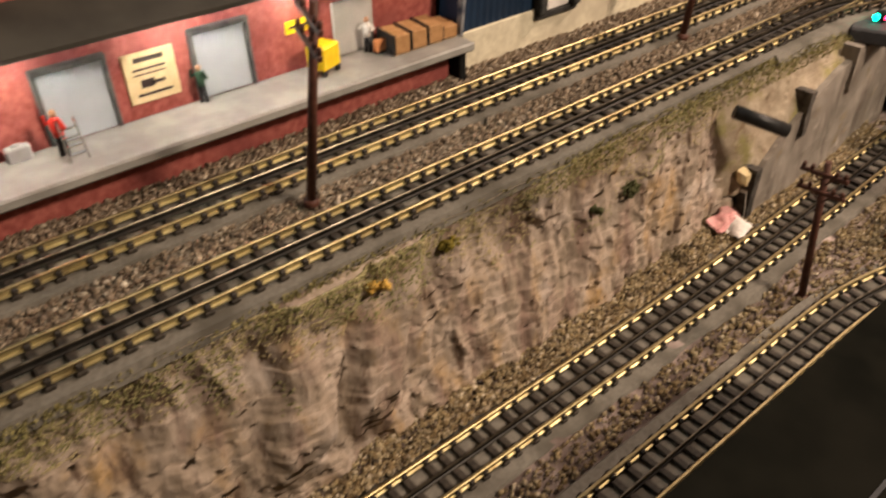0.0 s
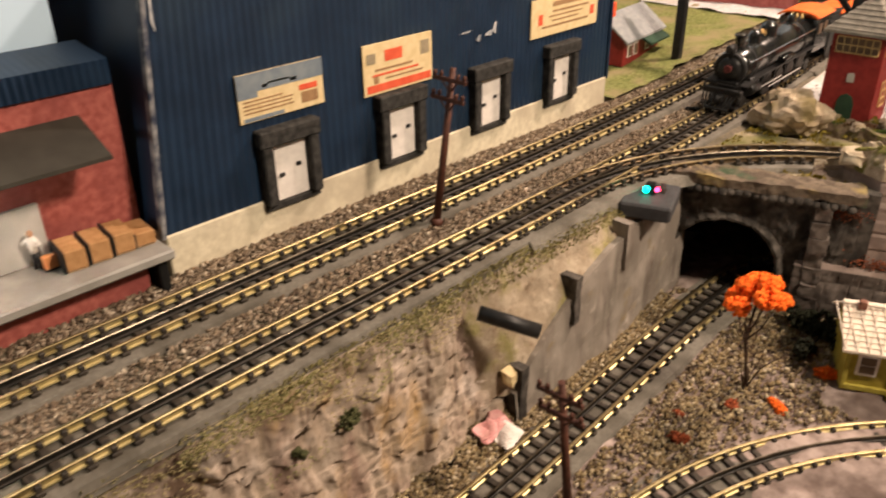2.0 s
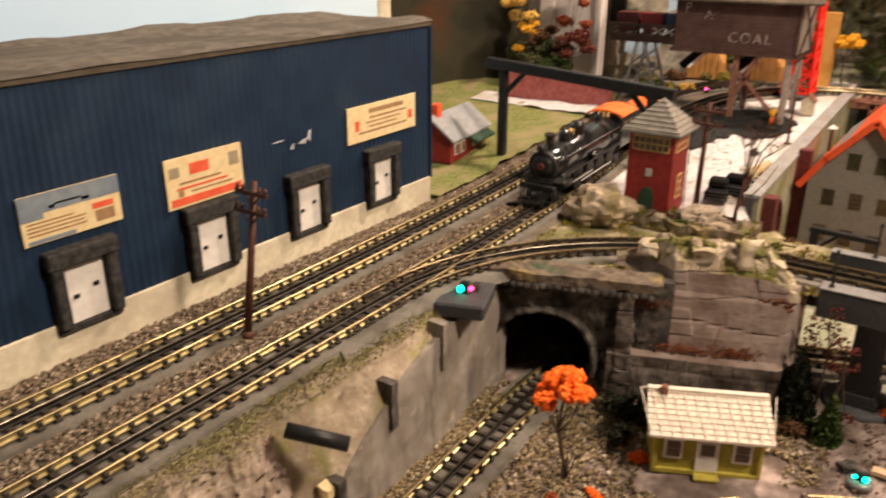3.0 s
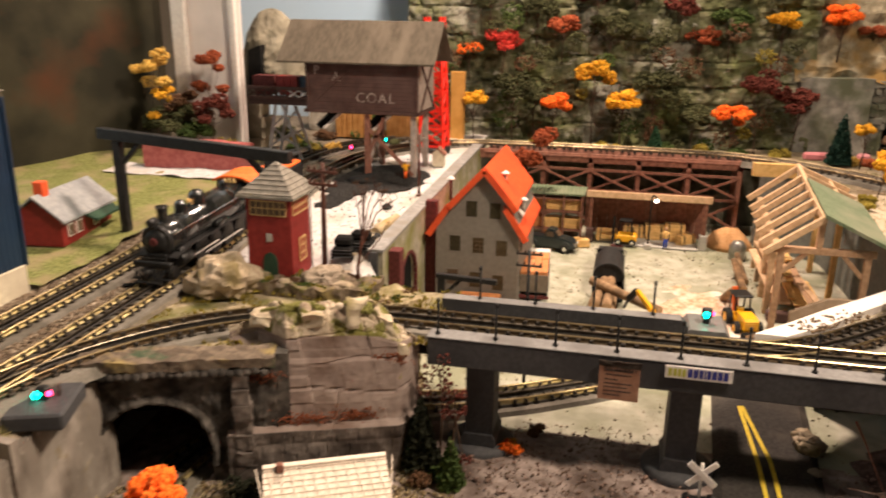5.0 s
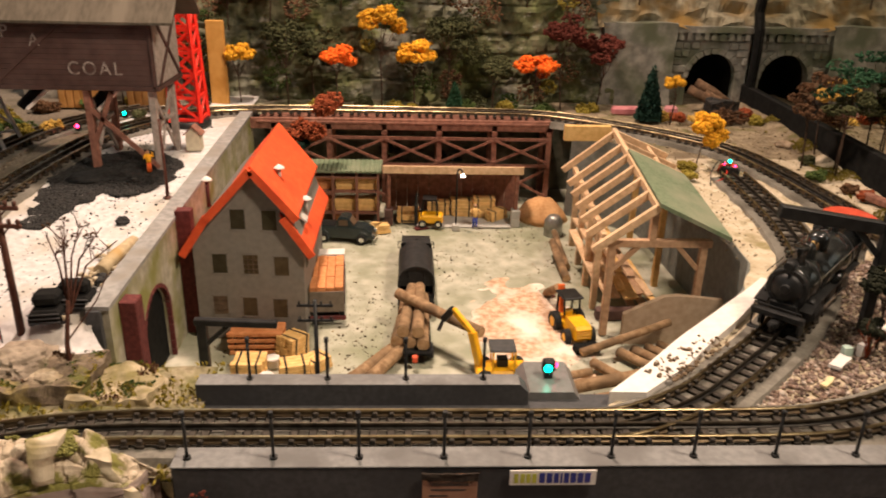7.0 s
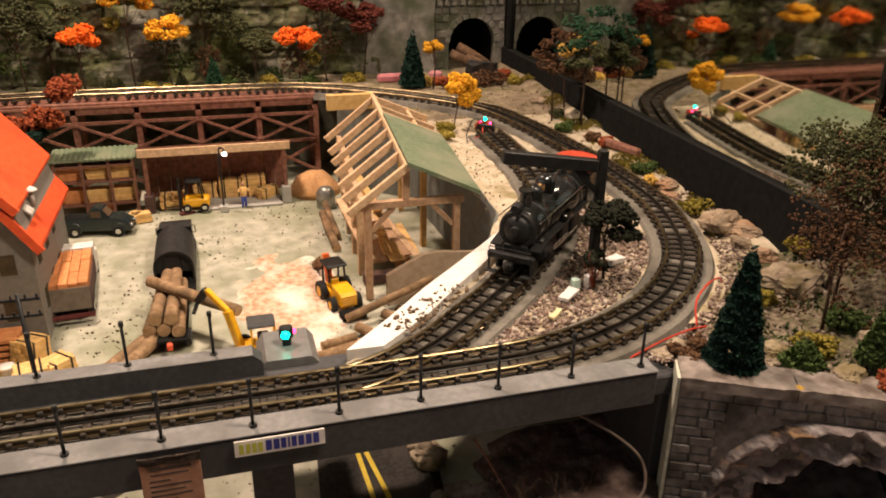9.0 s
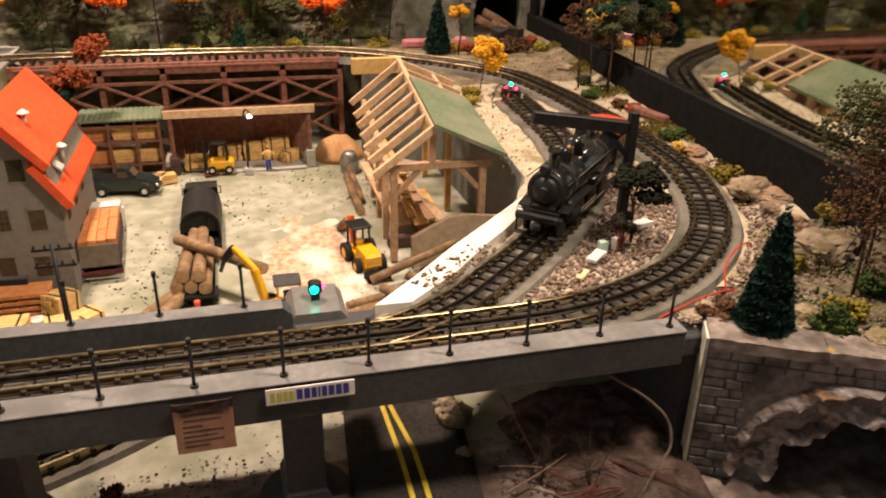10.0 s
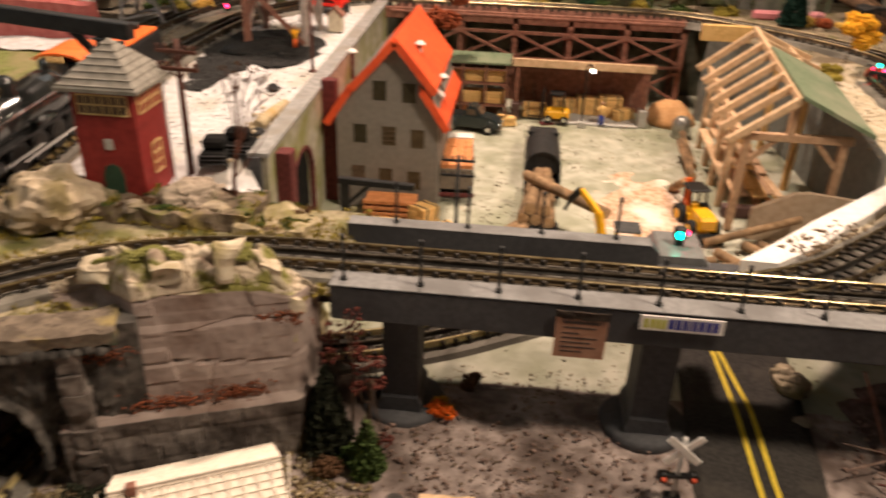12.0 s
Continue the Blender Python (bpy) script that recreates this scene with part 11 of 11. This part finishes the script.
shrub(1.005, 2.385, 0.042, 0.026, "brown", 189, 420, 0.0018)
twigs(1.0, 2.39, 0.042, 0.05, 9, 77, 0.6)
# tall thin trees by the mirror
tree(1.036, 2.170, rise(2.17, 1), 0.150, 0.030, "brown", 90, 8, 0.6, 0.0016, 45, crown=0.6)
tree(1.074, 2.150, rise(2.15, 1), 0.185, 0.044, "jade", 91, 9, 0.45, 0.0016, 42, crown=0.55)
tree(1.079, 2.22, rise(2.22, 1), 0.120, 0.022, "gold", 92, 6, 0.6, 0.0016, 40, crown=0.5)
tree(1.067, 2.13, rise(2.13, 1), 0.145, 0.030, "dark", 93, 8, 0.5, 0.0018, 60, crown=0.5)
# bushy tree beside the gantry
tree(0.884, 1.688, 0.000, 0.078, 0.026, "sooty", 94, 11, 0.55, 0.0015, 60, crown=0.40)
tree(0.866, 1.672, 0.000, 0.036, 0.012, "sooty", 95, 6, 0.6, 0.0015, 50, crown=0.6)
twigs(0.862, 1.668, 0.002, 0.036, 5, 33, 0.4, FOAM["rust"])
# firs, bushes and dark trees on the hill behind the cast wall
conifer(0.908, 1.514, -0.004, 0.104, 0.0215, "pine", 9, 4200, 0.0034)
conifer(0.962, 1.500, 0.0, 0.028, 0.016, "green", 10, 700, 0.0045)
conifer(1.015, 1.478, 0.006, 0.060, 0.016, "green", 11, 900, 0.0045)
tree(1.010, 1.536, 0.008, 0.118, 0.034, "brown", 96, 16, 0.9, 0.0010, 26, crown=0.75)
tree(1.040, 1.560, 0.012, 0.150, 0.042, "brown", 97, 20, 0.9, 0.0010, 30, crown=0.7)
tree(1.060, 1.590, 0.015, 0.165, 0.050, "dark", 98, 22, 0.8, 0.0011, 80, crown=0.6)
tree(1.10, 1.545, 0.015, 0.150, 0.050, "dark", 99, 22, 0.8, 0.0011, 80, crown=0.65)
tree(1.14, 1.60, 0.05, 0.13, 0.05, "brown", 100, 20, 0.8, 0.0011, 60, crown=0.65)
tree(1.17, 1.50, 0.015, 0.15, 0.05, "dark", 101, 12, 0.8, 0.0019, 60, crown=0.65)
for i, (x, y, r, k) in enumerate(((0.985, 1.515, 0.015, "olive"), (0.945, 1.545, 0.012, "dark"), (0.90, 1.545, 0.010, "brown"), (0.880, 1.535, 0.010, "brown"), (1.005, 1.455, 0.012, "rust"), (1.03, 1.53, 0.017, "green"), (0.965, 1.575, 0.014, "dark"),
                                  (1.055, 1.51, 0.014, "brown"), (1.00, 1.60, 0.012, "olive"), (1.09, 1.655, 0.016, "olive"), (0.935, 1.470, 0.0035, "gold"))):
    shrub(x, y, hill_z(x, y), r, k, 110 + i, 260, 0.0016)
for i, (x, y, r, k) in enumerate(((1.068, 1.818, 0.017, "olive"), (1.062, 1.908, 0.011, "gold"), (1.068, 1.945, 0.014, "green"), (1.058, 2.08, 0.012, "brown"), (1.04, 2.13, 0.012, "green"), (1.05, 2.19, 0.012, "dark"), (1.070, 2.05, 0.011, "rust"),
                                  (0.86, 2.16, 0.014, "olive"), (0.85, 2.12, 0.010, "olive"))):
    shrub(x, y, loop_z(x, y) + 0.003, r, k, 130 + i, 260, 0.0016, 0.7)
# left back: autumn trees and bushes before the white column
for i, (x, y, h, r, k, n) in enumerate(((-0.395, 2.15, 0.205, 0.040, "gold", 7), (-0.372, 2.14, 0.140, 0.026, "yellow", 5), (-0.282, 2.15, 0.212, 0.030, "rust", 7), (-0.274, 2.14, 0.128, 0.036, "maroon", 8), (-0.355, 2.15, 0.098, 0.040, "dark", 10),
                                        (-0.315, 2.14, 0.070, 0.034, "green", 9), (-0.400, 2.17, 0.090, 0.036, "dark", 9), (-0.05, 2.47, 0.06, 0.025, "green", 6), (-0.10, 2.50, 0.075, 0.03, "maroon", 7), (-0.345, 2.16, 0.13, 0.03, "brown", 7))):
    tree(x, y, rise(y) - 0.004, h, r, k, 150 + i, n, 0.6, 0.002, 60, crown=0.42)
for i, (x, y, z, r, k) in enumerate(((-0.262, 2.14, 0.055, 0.024, "olive"), (-0.242, 2.13, 0.055, 0.018, "dark"), (-0.545, 2.16, 0.02, 0.026, "yellow"), (-0.33, 2.11, 0.05, 0.02, "gold"), (-0.30, 2.11, 0.05, 0.016, "olive"), (-0.02, 2.44, 0.045, 0.018, "olive"),
                                     (0.0, 2.45, 0.045, 0.016, "gold"), (-0.09, 2.43, 0.045, 0.02, "green"), (-0.17, 2.30, 0.045, 0.014, "olive"), (0.012, 2.36, 0.045, 0.010, "dark"), (-0.16, 2.24, 0.045, 0.014, "green"))):
    shrub(x, y, z, r, k, 170 + i, 260, 0.0018)
for i, (x, y, r, k) in enumerate(((-0.112, 2.235, 0.017, "olive"), (-0.088, 2.262, 0.015, "gold"), (-0.135, 2.275, 0.018, "green"), (-0.060, 2.42, 0.020, "olive"), (-0.19, 2.33, 0.022, "olive"), (-0.23, 2.38, 0.026, "dark"), (-0.16, 2.40, 0.020, "brown"))):
    shrub(x, y, rise(y) - 0.002, r, k, 210 + i, 300, 0.0018, 0.8)
bt = thing("bare_tree", Matrix.Translation((0.179, 1.645, 0.002)), "nearly leafless red-brown tree at the snow edge", "tree")
bm = B()
fork = Vector((0.003, 0.010, 0.058))
tube(bm, [(0, 0, -0.004), (-0.001, 0.004, 0.022), (0.001, 0.008, 0.042), fork], 0.0024, 8, 0.0015)
part("trunk", bm, REDTWIG, bt)
rt = random.Random(8)
tips = []
for dx, dz, b in ((-0.016, 0.050, 0.004), (0.004, 0.066, -0.004), (0.012, 0.060, 0.006), (0.030, 0.058, 0.002), (-0.006, 0.054, 0.010), (0.038, 0.044, 0.008)):
    end = fork + Vector((dx, 0.012 + b, dz))
    mid = fork.lerp(end, 0.5) + Vector((dx * -0.12, 0, 0.004))
    bm = B()
    tube(bm, [fork - Vector((0, 0, 0.012)), mid, end], 0.0012, 6, 0.0004)
    for q in range(4):
        p = mid.lerp(end, rt.uniform(0.1, 0.9))
        e = p + Vector((rt.uniform(-0.012, 0.012), rt.uniform(-0.008, 0.008), rt.uniform(0.006, 0.014)))
        tube(bm, [p, e], 0.0005, 5, 0.0003)
        tips.append(e)
    part("limb", bm, REDTWIG, bt)
    tips.append(end)
bm = B()
tube(bm, [(0.000, 0.004, 0.024), (0.012, 0.010, 0.040), (0.024, 0.014, 0.056), (0.034, 0.018, 0.078)], 0.0009, 6, 0.0004)
part("limb", bm, REDTWIG, bt)
lv = np.concatenate([clump(tuple(q), 0.0035, 9, np.random.default_rng(i), 0.7) for i, q in enumerate(tips) if i % 3 == 0])
ob = grains("leaves", lv, 0.0011, FOAM["brown"], 0.8, "oct", 0.3)
ob.parent = bt
# moss and bushes on the cliff
for i, (y, t, r, k) in enumerate(((0.958, 0.36, 0.009, "dark"), (0.91, 0.34, 0.004, "dark"), (0.76, 0.12, 0.007, "olive"), (0.70, 0.10, 0.006, "gold"))):
    shrub(cliff_x(y, t) + 0.001, y, -0.005 - 0.142 * t - 0.004, r, k, 180 + i, 160, 0.0012)

# low undergrowth on the ledges of the hillside
for key, cnt, sd in (("dark", 30, 1), ("green", 12, 2), ("olive", 4, 3), ("brown", 12, 4)):
    ru = np.random.default_rng(sd)
    pts = []
    for k in range(cnt):
        x, z = 0.02 + 0.78 * ru.random(), 0.05 + 0.36 * ru.random() ** 1.2
        pts.append(clump((x, 2.488 + 0.12 * z, z), 0.012 + 0.016 * ru.random(), 90, ru, 0.8))
    ob = grains("undergrowth", np.concatenate(pts), 0.0028, FOAM[key], 0.9, "oct", 0.3)
    tagged(ob, COLOUR[key] + " undergrowth on the ledges of the hillside", "undergrowth", kind="stuff")

# grass along the cliff top, on the rocks and behind the bridge
rg = np.random.default_rng(17)


def tufts(name, xs, ys, zf, size, m, label):
    pts = np.array([(x, y, zf(x, y)) for x, y in zip(xs, ys)])
    v, f = blades(pts, size, 2.0)
    tagged(raw(name, v.tolist(), f.tolist(), m), label, "grass", kind="stuff")


CLIFFGRASS = mat("dry_olive_grass", (0.20, 0.18, 0.07), (0.33, 0.29, 0.13), 0.95, 300, 0.3, vary=0.45)
n = 14000
ys = rg.random(n) * 1.75 - 0.3
keep = np.array([noise.noise(Vector((0.4, y * 11, 0.2))) + 0.35 * rg.standard_normal() > -0.1 for y in ys])
ys = ys[keep]
xs = -0.009 + 0.016 * rg.random(len(ys)) ** 1.2
tufts("grass", xs, ys, lambda x, y: -0.0025 - 0.9 * max(0, x + 0.007), 0.0014, CLIFFGRASS, "olive moss and grass along the cliff edge")
n = 5000
xs, ys = 0.0 + 0.30 * rg.random(n), 1.40 + 0.26 * rg.random(n)
ok = np.array([y > tunnel_front(x) + 0.015 and abs(math.hypot(x - 0.256, y - 1.268) - 0.293) > 0.034 and noise.noise(Vector((x * 30, y * 30, 0))) > -0.15 for x, y in zip(xs, ys)])
tufts("grass", xs[ok], ys[ok], lambda x, y: -0.001, 0.0022, FOAM["olive"], "olive and yellow grass flock above the tunnel")
n = 7000
s, t = rg.random(n) * 0.5, rg.random(n) * 0.24
xs, ys = 0.858 + WD.x * s - WD.y * (0.02 + t), 1.508 + WD.y * s + WD.x * (0.02 + t)
ok = np.array([noise.noise(Vector((x * 22, y * 22, 3))) > -0.02 and math.hypot(x - 0.722, y - 1.870) > 0.360 for x, y in zip(xs, ys)])
tufts("grass", xs[ok], ys[ok], lambda x, y: hill_z(x, y) + 0.001, 0.0022, FOAM["green"], "green grass flock between the rocks")
n = 9000
ys = 1.75 + 0.65 * rg.random(n)
xs = 1.050 + 0.045 * rg.random(n)
ok = np.array([noise.noise(Vector((x * 22, y * 22, 3))) > 0.05 for x, y in zip(xs, ys)])
tufts("grass", xs[ok], ys[ok], lambda x, y: loop_z(x, y) + 0.0045, 0.002, FOAM["olive"], "dry grass flock beside the mirror")

# grass on the bank behind the bridge approach
n = 5200
xs, ys = -0.008 + 0.26 * rg.random(n), 1.604 + 0.056 * rg.random(n)
lush = np.array([noise.noise(Vector((x * 38, y * 38, 5))) for x, y in zip(xs, ys)])
for lo, hi, key, label in ((0.08, 0.30, "green", "green grass flock on the plaster bank"), (0.14, 9.0, "olive", "yellow-olive grass flock on the plaster bank"), (-0.42, -0.22, "brown", "brown leaf litter on the plaster bank")):
    ok = (lush > lo) & (lush < hi)
    tufts("grass", xs[ok], ys[ok], lambda x, y: 0.0105 - 0.010 * (x > 0.205), 0.0017, FOAM[key], label)

# moss creeping down the upper cliff
MOSSES = [mat("pale_moss", (0.30, 0.25, 0.125), (0.43, 0.36, 0.20), 0.95, 300, 0.4, vary=0.4), mat("green_moss", (0.21, 0.205, 0.08), (0.33, 0.31, 0.14), 0.95, 300, 0.4, vary=0.4)]
for q, m in enumerate(MOSSES):
    pts = []
    for k in range(20000):
        y, t = -0.3 + 1.70 * rg.random(), 0.01 + 0.48 * rg.random() ** 1.8
        if noise.noise(Vector((y * 14, t * 3, 3.0 + 5 * q))) + 0.35 * noise.noise(Vector((y * 60, t * 9, 1.0 + q))) > -0.20 + 1.35 * t:
            pts.append((cliff_x(y, t), y, -0.005 - 0.142 * t + 0.004 * wob(t * 3, y, 9, 25) * min(1, 4 * t)))
    ob = grains("moss", pts, 0.0012, m, 0.5, "oct", 0.3)
    tagged(ob, ("dry yellow" if q == 0 else "dull green") + " moss creeping down the cliff", "moss", kind="stuff")

# gravel
GRAVEL = stone_mix("mixed_gravel", ((0.055, 0.036, 0.021), (0.135, 0.095, 0.048), (0.23, 0.165, 0.082), (0.30, 0.235, 0.125), (0.165, 0.13, 0.08), (0.42, 0.345, 0.21), (0.10, 0.068, 0.037), (0.60, 0.52, 0.38)))
DARKGRAVEL = stone_mix("grey_ballast_stones", ((0.056, 0.038, 0.026), (0.124, 0.088, 0.059), (0.192, 0.141, 0.094), (0.271, 0.209, 0.141), (0.153, 0.115, 0.085), (0.362, 0.288, 0.203), (0.096, 0.066, 0.045), (0.565, 0.486, 0.373)))


LOOPGRAVEL = stone_mix("loop_gravel", ((0.06, 0.042, 0.035), (0.15, 0.10, 0.078), (0.25, 0.17, 0.13), (0.33, 0.24, 0.185), (0.19, 0.135, 0.115), (0.44, 0.345, 0.28), (0.11, 0.07, 0.055), (0.62, 0.54, 0.47)))


def gravel(label, pts, lo, hi, m=GRAVEL, solid="oct"):
    pts = np.asarray(pts)
    ob = grains("gravel", pts, lo + (hi - lo) * RNG.random(len(pts)) ** 2.4, m, 0.8, solid, 0.34)
    return tagged(ob, label, "gravel", kind="stuff")


def scatter(n, x0, x1, y0, y1, zf, keep=None):
    out = []
    q = rg.random((int(n * 1.7), 2))
    for a, b in q:
        x, y = x0 + (x1 - x0) * a, y0 + (y1 - y0) * b
        if keep is None or keep(x, y):
            out.append((x, y, zf(x, y)))
    return out


def main_z(x, y):
    return rise(y) - 0.003


gravel("brown ballast stones between the main tracks", scatter(6500, -0.097, -0.064, 0.1, 1.75, main_z), 0.0009, 0.0029, DARKGRAVEL)
gravel("brown ballast stones along the loading dock", scatter(6500, -0.187, -0.149, 0.1, 1.78, main_z, lambda x, y: x > -0.183 or y > 1.55), 0.0012, 0.0028, DARKGRAVEL)
gravel("ballast stones beside the main line at the back", scatter(3500, -0.26, -0.012, 1.72, 2.30, main_z, lambda x, y: abs(x + 0.125) > 0.034 and abs(x + 0.047) > 0.034 and (x > -0.19 or y < 1.8)), 0.0012, 0.0026, DARKGRAVEL, "oct")


def low_z(x, y):
    return yard_z(x, y) + 0.0025 + 0.004 * wob(x, y, 0, 18)


def off_curve(x, y):
    d = math.hypot(x - 0.545, y - 1.03)
    return (abs(d - 0.393) > 0.023 if y > 0.9 else abs(x - 0.152) > 0.034)


def off_low(x, y):
    return abs(x - 0.061) > 0.033 if y < 1.38 else True


gravel("brown gravel along the foot of the cliff", scatter(11000, -0.004, 0.0375, 0.2, 1.36, lambda x, y: low_z(x, y) + max(0, 0.028 - x) * 0.5 + (0.0025 if x > 0.028 else 0)), 0.0012, 0.0030)
gravel("brown gravel between the lower tracks", scatter(21000, 0.092, 0.34, 0.2, 1.45, low_z, lambda x, y: off_curve(x, y) and off_low(x, y) and y < tunnel_front(x) - 0.004 and (x < 0.152 or y > 0.93) and not (0.20 < x < 0.31 and 1.31 < y < 1.42) and (x - 0.545) ** 2 + (y - 1.03) ** 2 > 0.393 ** 2), 0.0010, 0.0030)
gravel("brown gravel before the tunnel portal", scatter(2500, 0.02, 0.20, 1.15, 1.44, low_z, lambda x, y: off_low(x, y) and y < tunnel_front(x) - 0.004 and x < 0.155), 0.0012, 0.0030)
gravel("gravel before the cottage and rock", scatter(1300, 0.18, 0.31, 1.36, 1.50, low_z, lambda x, y: off_curve(x, y) and y < tunnel_front(x) - 0.004 and not (0.20 < x < 0.31 and 1.31 < y < 1.42)), 0.0010, 0.0028)


def in_loop(x, y):
    d = math.hypot(x - 0.722, y - 1.870)
    if d > 0.274 and y < 1.875:
        return False
    pts = ((0.62, 1.568), (0.68, 1.595), (0.722, 1.63), (0.798, 1.704), (0.864, 1.785), (0.903, 1.868), (0.918, 1.955))
    for (ax, ay), (bx, by) in zip(pts, pts[1:]):
        ux, uy = bx - ax, by - ay
        t = min(1, max(0, ((x - ax) * ux + (y - ay) * uy) / (ux * ux + uy * uy)))
        if math.hypot(x - ax - t * ux, y - ay - t * uy) < 0.033:
            return False
        if 0 < t < 1 and ux * (y - ay) - uy * (x - ax) > 0:
            return False
    return True


gravel("mixed brown gravel inside the track loop", scatter(7000, 0.68, 0.98, 1.59, 1.92, lambda x, y: rise(y, x) - 0.0025, in_loop), 0.0013, 0.0032, LOOPGRAVEL)
gravel("gravel along the outside of the loop", scatter(6000, 0.84, 1.09, 1.53, 2.0, lambda x, y: loop_z(x, y) + 0.002, lambda x, y: 0.345 < math.hypot(x - 0.722, y - 1.870) < 0.378 and y < 1.87), 0.0012, 0.0030, LOOPGRAVEL)
gravel("small stones scattered on the sandy ground", scatter(900, 0.82, 1.09, 1.85, 2.45, lambda x, y: loop_z(x, y) + 0.0015), 0.0008, 0.0020, GRAVEL, "oct")
gravel("rubble between the grass on the hill", scatter(3000, 0.87, 1.2, 1.36, 1.66, lambda x, y: hill_z(x, y), lambda x, y: (x - 0.858) * -WD.y + (y - 1.508) * WD.x > 0.02 and math.hypot(x - 0.722, y - 1.870) > 0.360), 0.0010, 0.0038, mat("hill_rubble", (0.2, 0.15, 0.1), (0.42, 0.34, 0.26), 0.9, 200, 0.4, vary=0.7))
gravel("black coal specks scattered on the snow", scatter(1500, 0.0, 0.16, 1.70, 2.35, lambda x, y: snow_z(x, y) + 0.0004, lambda x, y: rg.random() < math.exp(-((x - 0.07) / 0.05) ** 2) * (0.25 + 0.75 * math.exp(-((y - 2.12) / 0.12) ** 2))), 0.0006, 0.0020, COALHEAP, "oct")
gravel("tiny crumbs on the yard floor", scatter(900, 0.22, 0.80, 1.62, 2.25, lambda x, y: yard_z(x, y) + 0.001, lambda x, y: x < loop_left(y) - 0.02), 0.0004, 0.0014, GRAVEL, "oct")
gravel("dark crumbs on the dirt below the bridge", scatter(2200, 0.33, 0.86, 1.36, 1.58, low_z, lambda x, y: not 0.57 < x < 0.70), 0.0006, 0.0024, mat("dark_crumbs", (0.10, 0.06, 0.045), (0.22, 0.15, 0.12), 0.9, 200, 0.3, vary=0.7), "oct")
# white plaster scraps inside the loop
PALEGLASS = mat("pale_green_plastic", (0.42, 0.58, 0.50), (0.55, 0.70, 0.62), 0.2, 150, 0.1, spec=0.6)
for i, (x, y, sx, sy, sz, a, m) in enumerate(((0.805, 1.626, 0.010, 0.0025, 0.003, 0.75, PAPER), (0.833, 1.657, 0.013, 0.005, 0.003, 0.75, WHITE), (0.860, 1.672, 0.004, 0.003, 0.012, 0.5, WHITE), (0.91, 1.716, 0.010, 0.006, 0.005, 0.4, WHITE), (0.846, 1.672, 0.004, 0.003, 0.009, 0.2, PALEGLASS))):
    bm = B()
    rough_block(bm, (-sx, -sy, 0), (sx, sy, sz), 0.001, (5, 4, 3), 90, i * 2.0)
    solo("scrap", bm, m, "pale splinter of plaster on the gravel", "scrap", Matrix.Translation((x, y, 0.0)) @ Matrix.Rotation(a, 4, "Z"), "loose scraps")


# coal dust under the tower and along the track, crumbs on the snow, the yard floor and the foam strip
def in_coal(x, y):
    d = math.hypot((x - 0.075) / 0.088, (y - 2.085) / 0.080) + 0.25 * noise.noise(Vector((x * 30, y * 30, 4.0)))
    t = min(max((2.06 - y) / 0.14, 0), 1)
    e = abs(x - (0.036 - 0.004 * t)) / (0.046 - 0.032 * t) + 0.5 * noise.noise(Vector((x * 40, y * 40, 8.0)))
    return d < 0.95 or (1.91 < y < 2.08 and e < 1)


def coal_z(x, y):
    d = math.hypot((x - 0.075) / 0.085, (y - 2.085) / 0.068)
    return rise(y) - 0.0003 + 0.008 * max(0, 1 - d / 0.7)


pts = scatter(20000, -0.012, 0.166, 1.80, 2.18, coal_z, in_coal)
tagged(grains("coal", pts, 0.0012 + 0.0016 * RNG.random(len(pts)), COALHEAP, 0.6, "oct", 0.3), "coal dust and lumps spilled beside the track", "coal", kind="stuff")
pts = scatter(420, 0.0, 0.165, 1.70, 2.10, lambda x, y: snow_z(x, y) + 0.0008, lambda x, y: noise.noise(Vector((x * 25, y * 25, 1.0))) > -0.1)
tagged(grains("coal", pts, 0.0005 + 0.0014 * RNG.random(len(pts)) ** 3, COALHEAP, 0.6, "oct", 0.3), "black coal crumbs scattered on the snow", "coal", kind="stuff")
CRUMB = mat("brown_crumb", (0.09, 0.06, 0.035), (0.20, 0.14, 0.085), 0.95, 300, 0.3, vary=0.6)
pts = scatter(2600, 0.24, 0.72, 1.59, 2.28, lambda x, y: yard_z(x, y) + 0.001, lambda x, y: noise.noise(Vector((x * 9, y * 9, 1.0))) > 0.0)
tagged(grains("crumb", pts, 0.0004 + 0.0019 * RNG.random(len(pts)) ** 4, CRUMB, 0.6, "oct", 0.3), "brown bark crumbs scattered on the yard floor", "crumbs", kind="stuff")
pts = scatter(500, 0.36, 0.58, 1.42, 1.60, lambda x, y: yard_z(x, y) + 0.003, lambda x, y: noise.noise(Vector((x * 14, y * 14, 6.0))) > -0.05)
tagged(grains("crumb", pts, 0.0005 + 0.0014 * RNG.random(len(pts)) ** 2, CRUMB, 0.6, "oct", 0.3), "dark crumbs scattered on the dirt below the bridge", "crumbs", kind="stuff")
pts = []
for k in range(170):
    t, q = rg.random() ** 1.4, rg.random() ** 2.2
    pts.append((0.668 + 0.075 * t + 0.006 - 0.022 * q, 1.625 + 0.068 * t - 0.004 + 0.018 * q, 0.0052))
tagged(grains("gravel", pts, 0.0007 + 0.0022 * RNG.random(170) ** 1.5, CRUMB, 0.7, "oct", 0.3), "loose gravel spilled on the white foam strip", "gravel", kind="stuff")
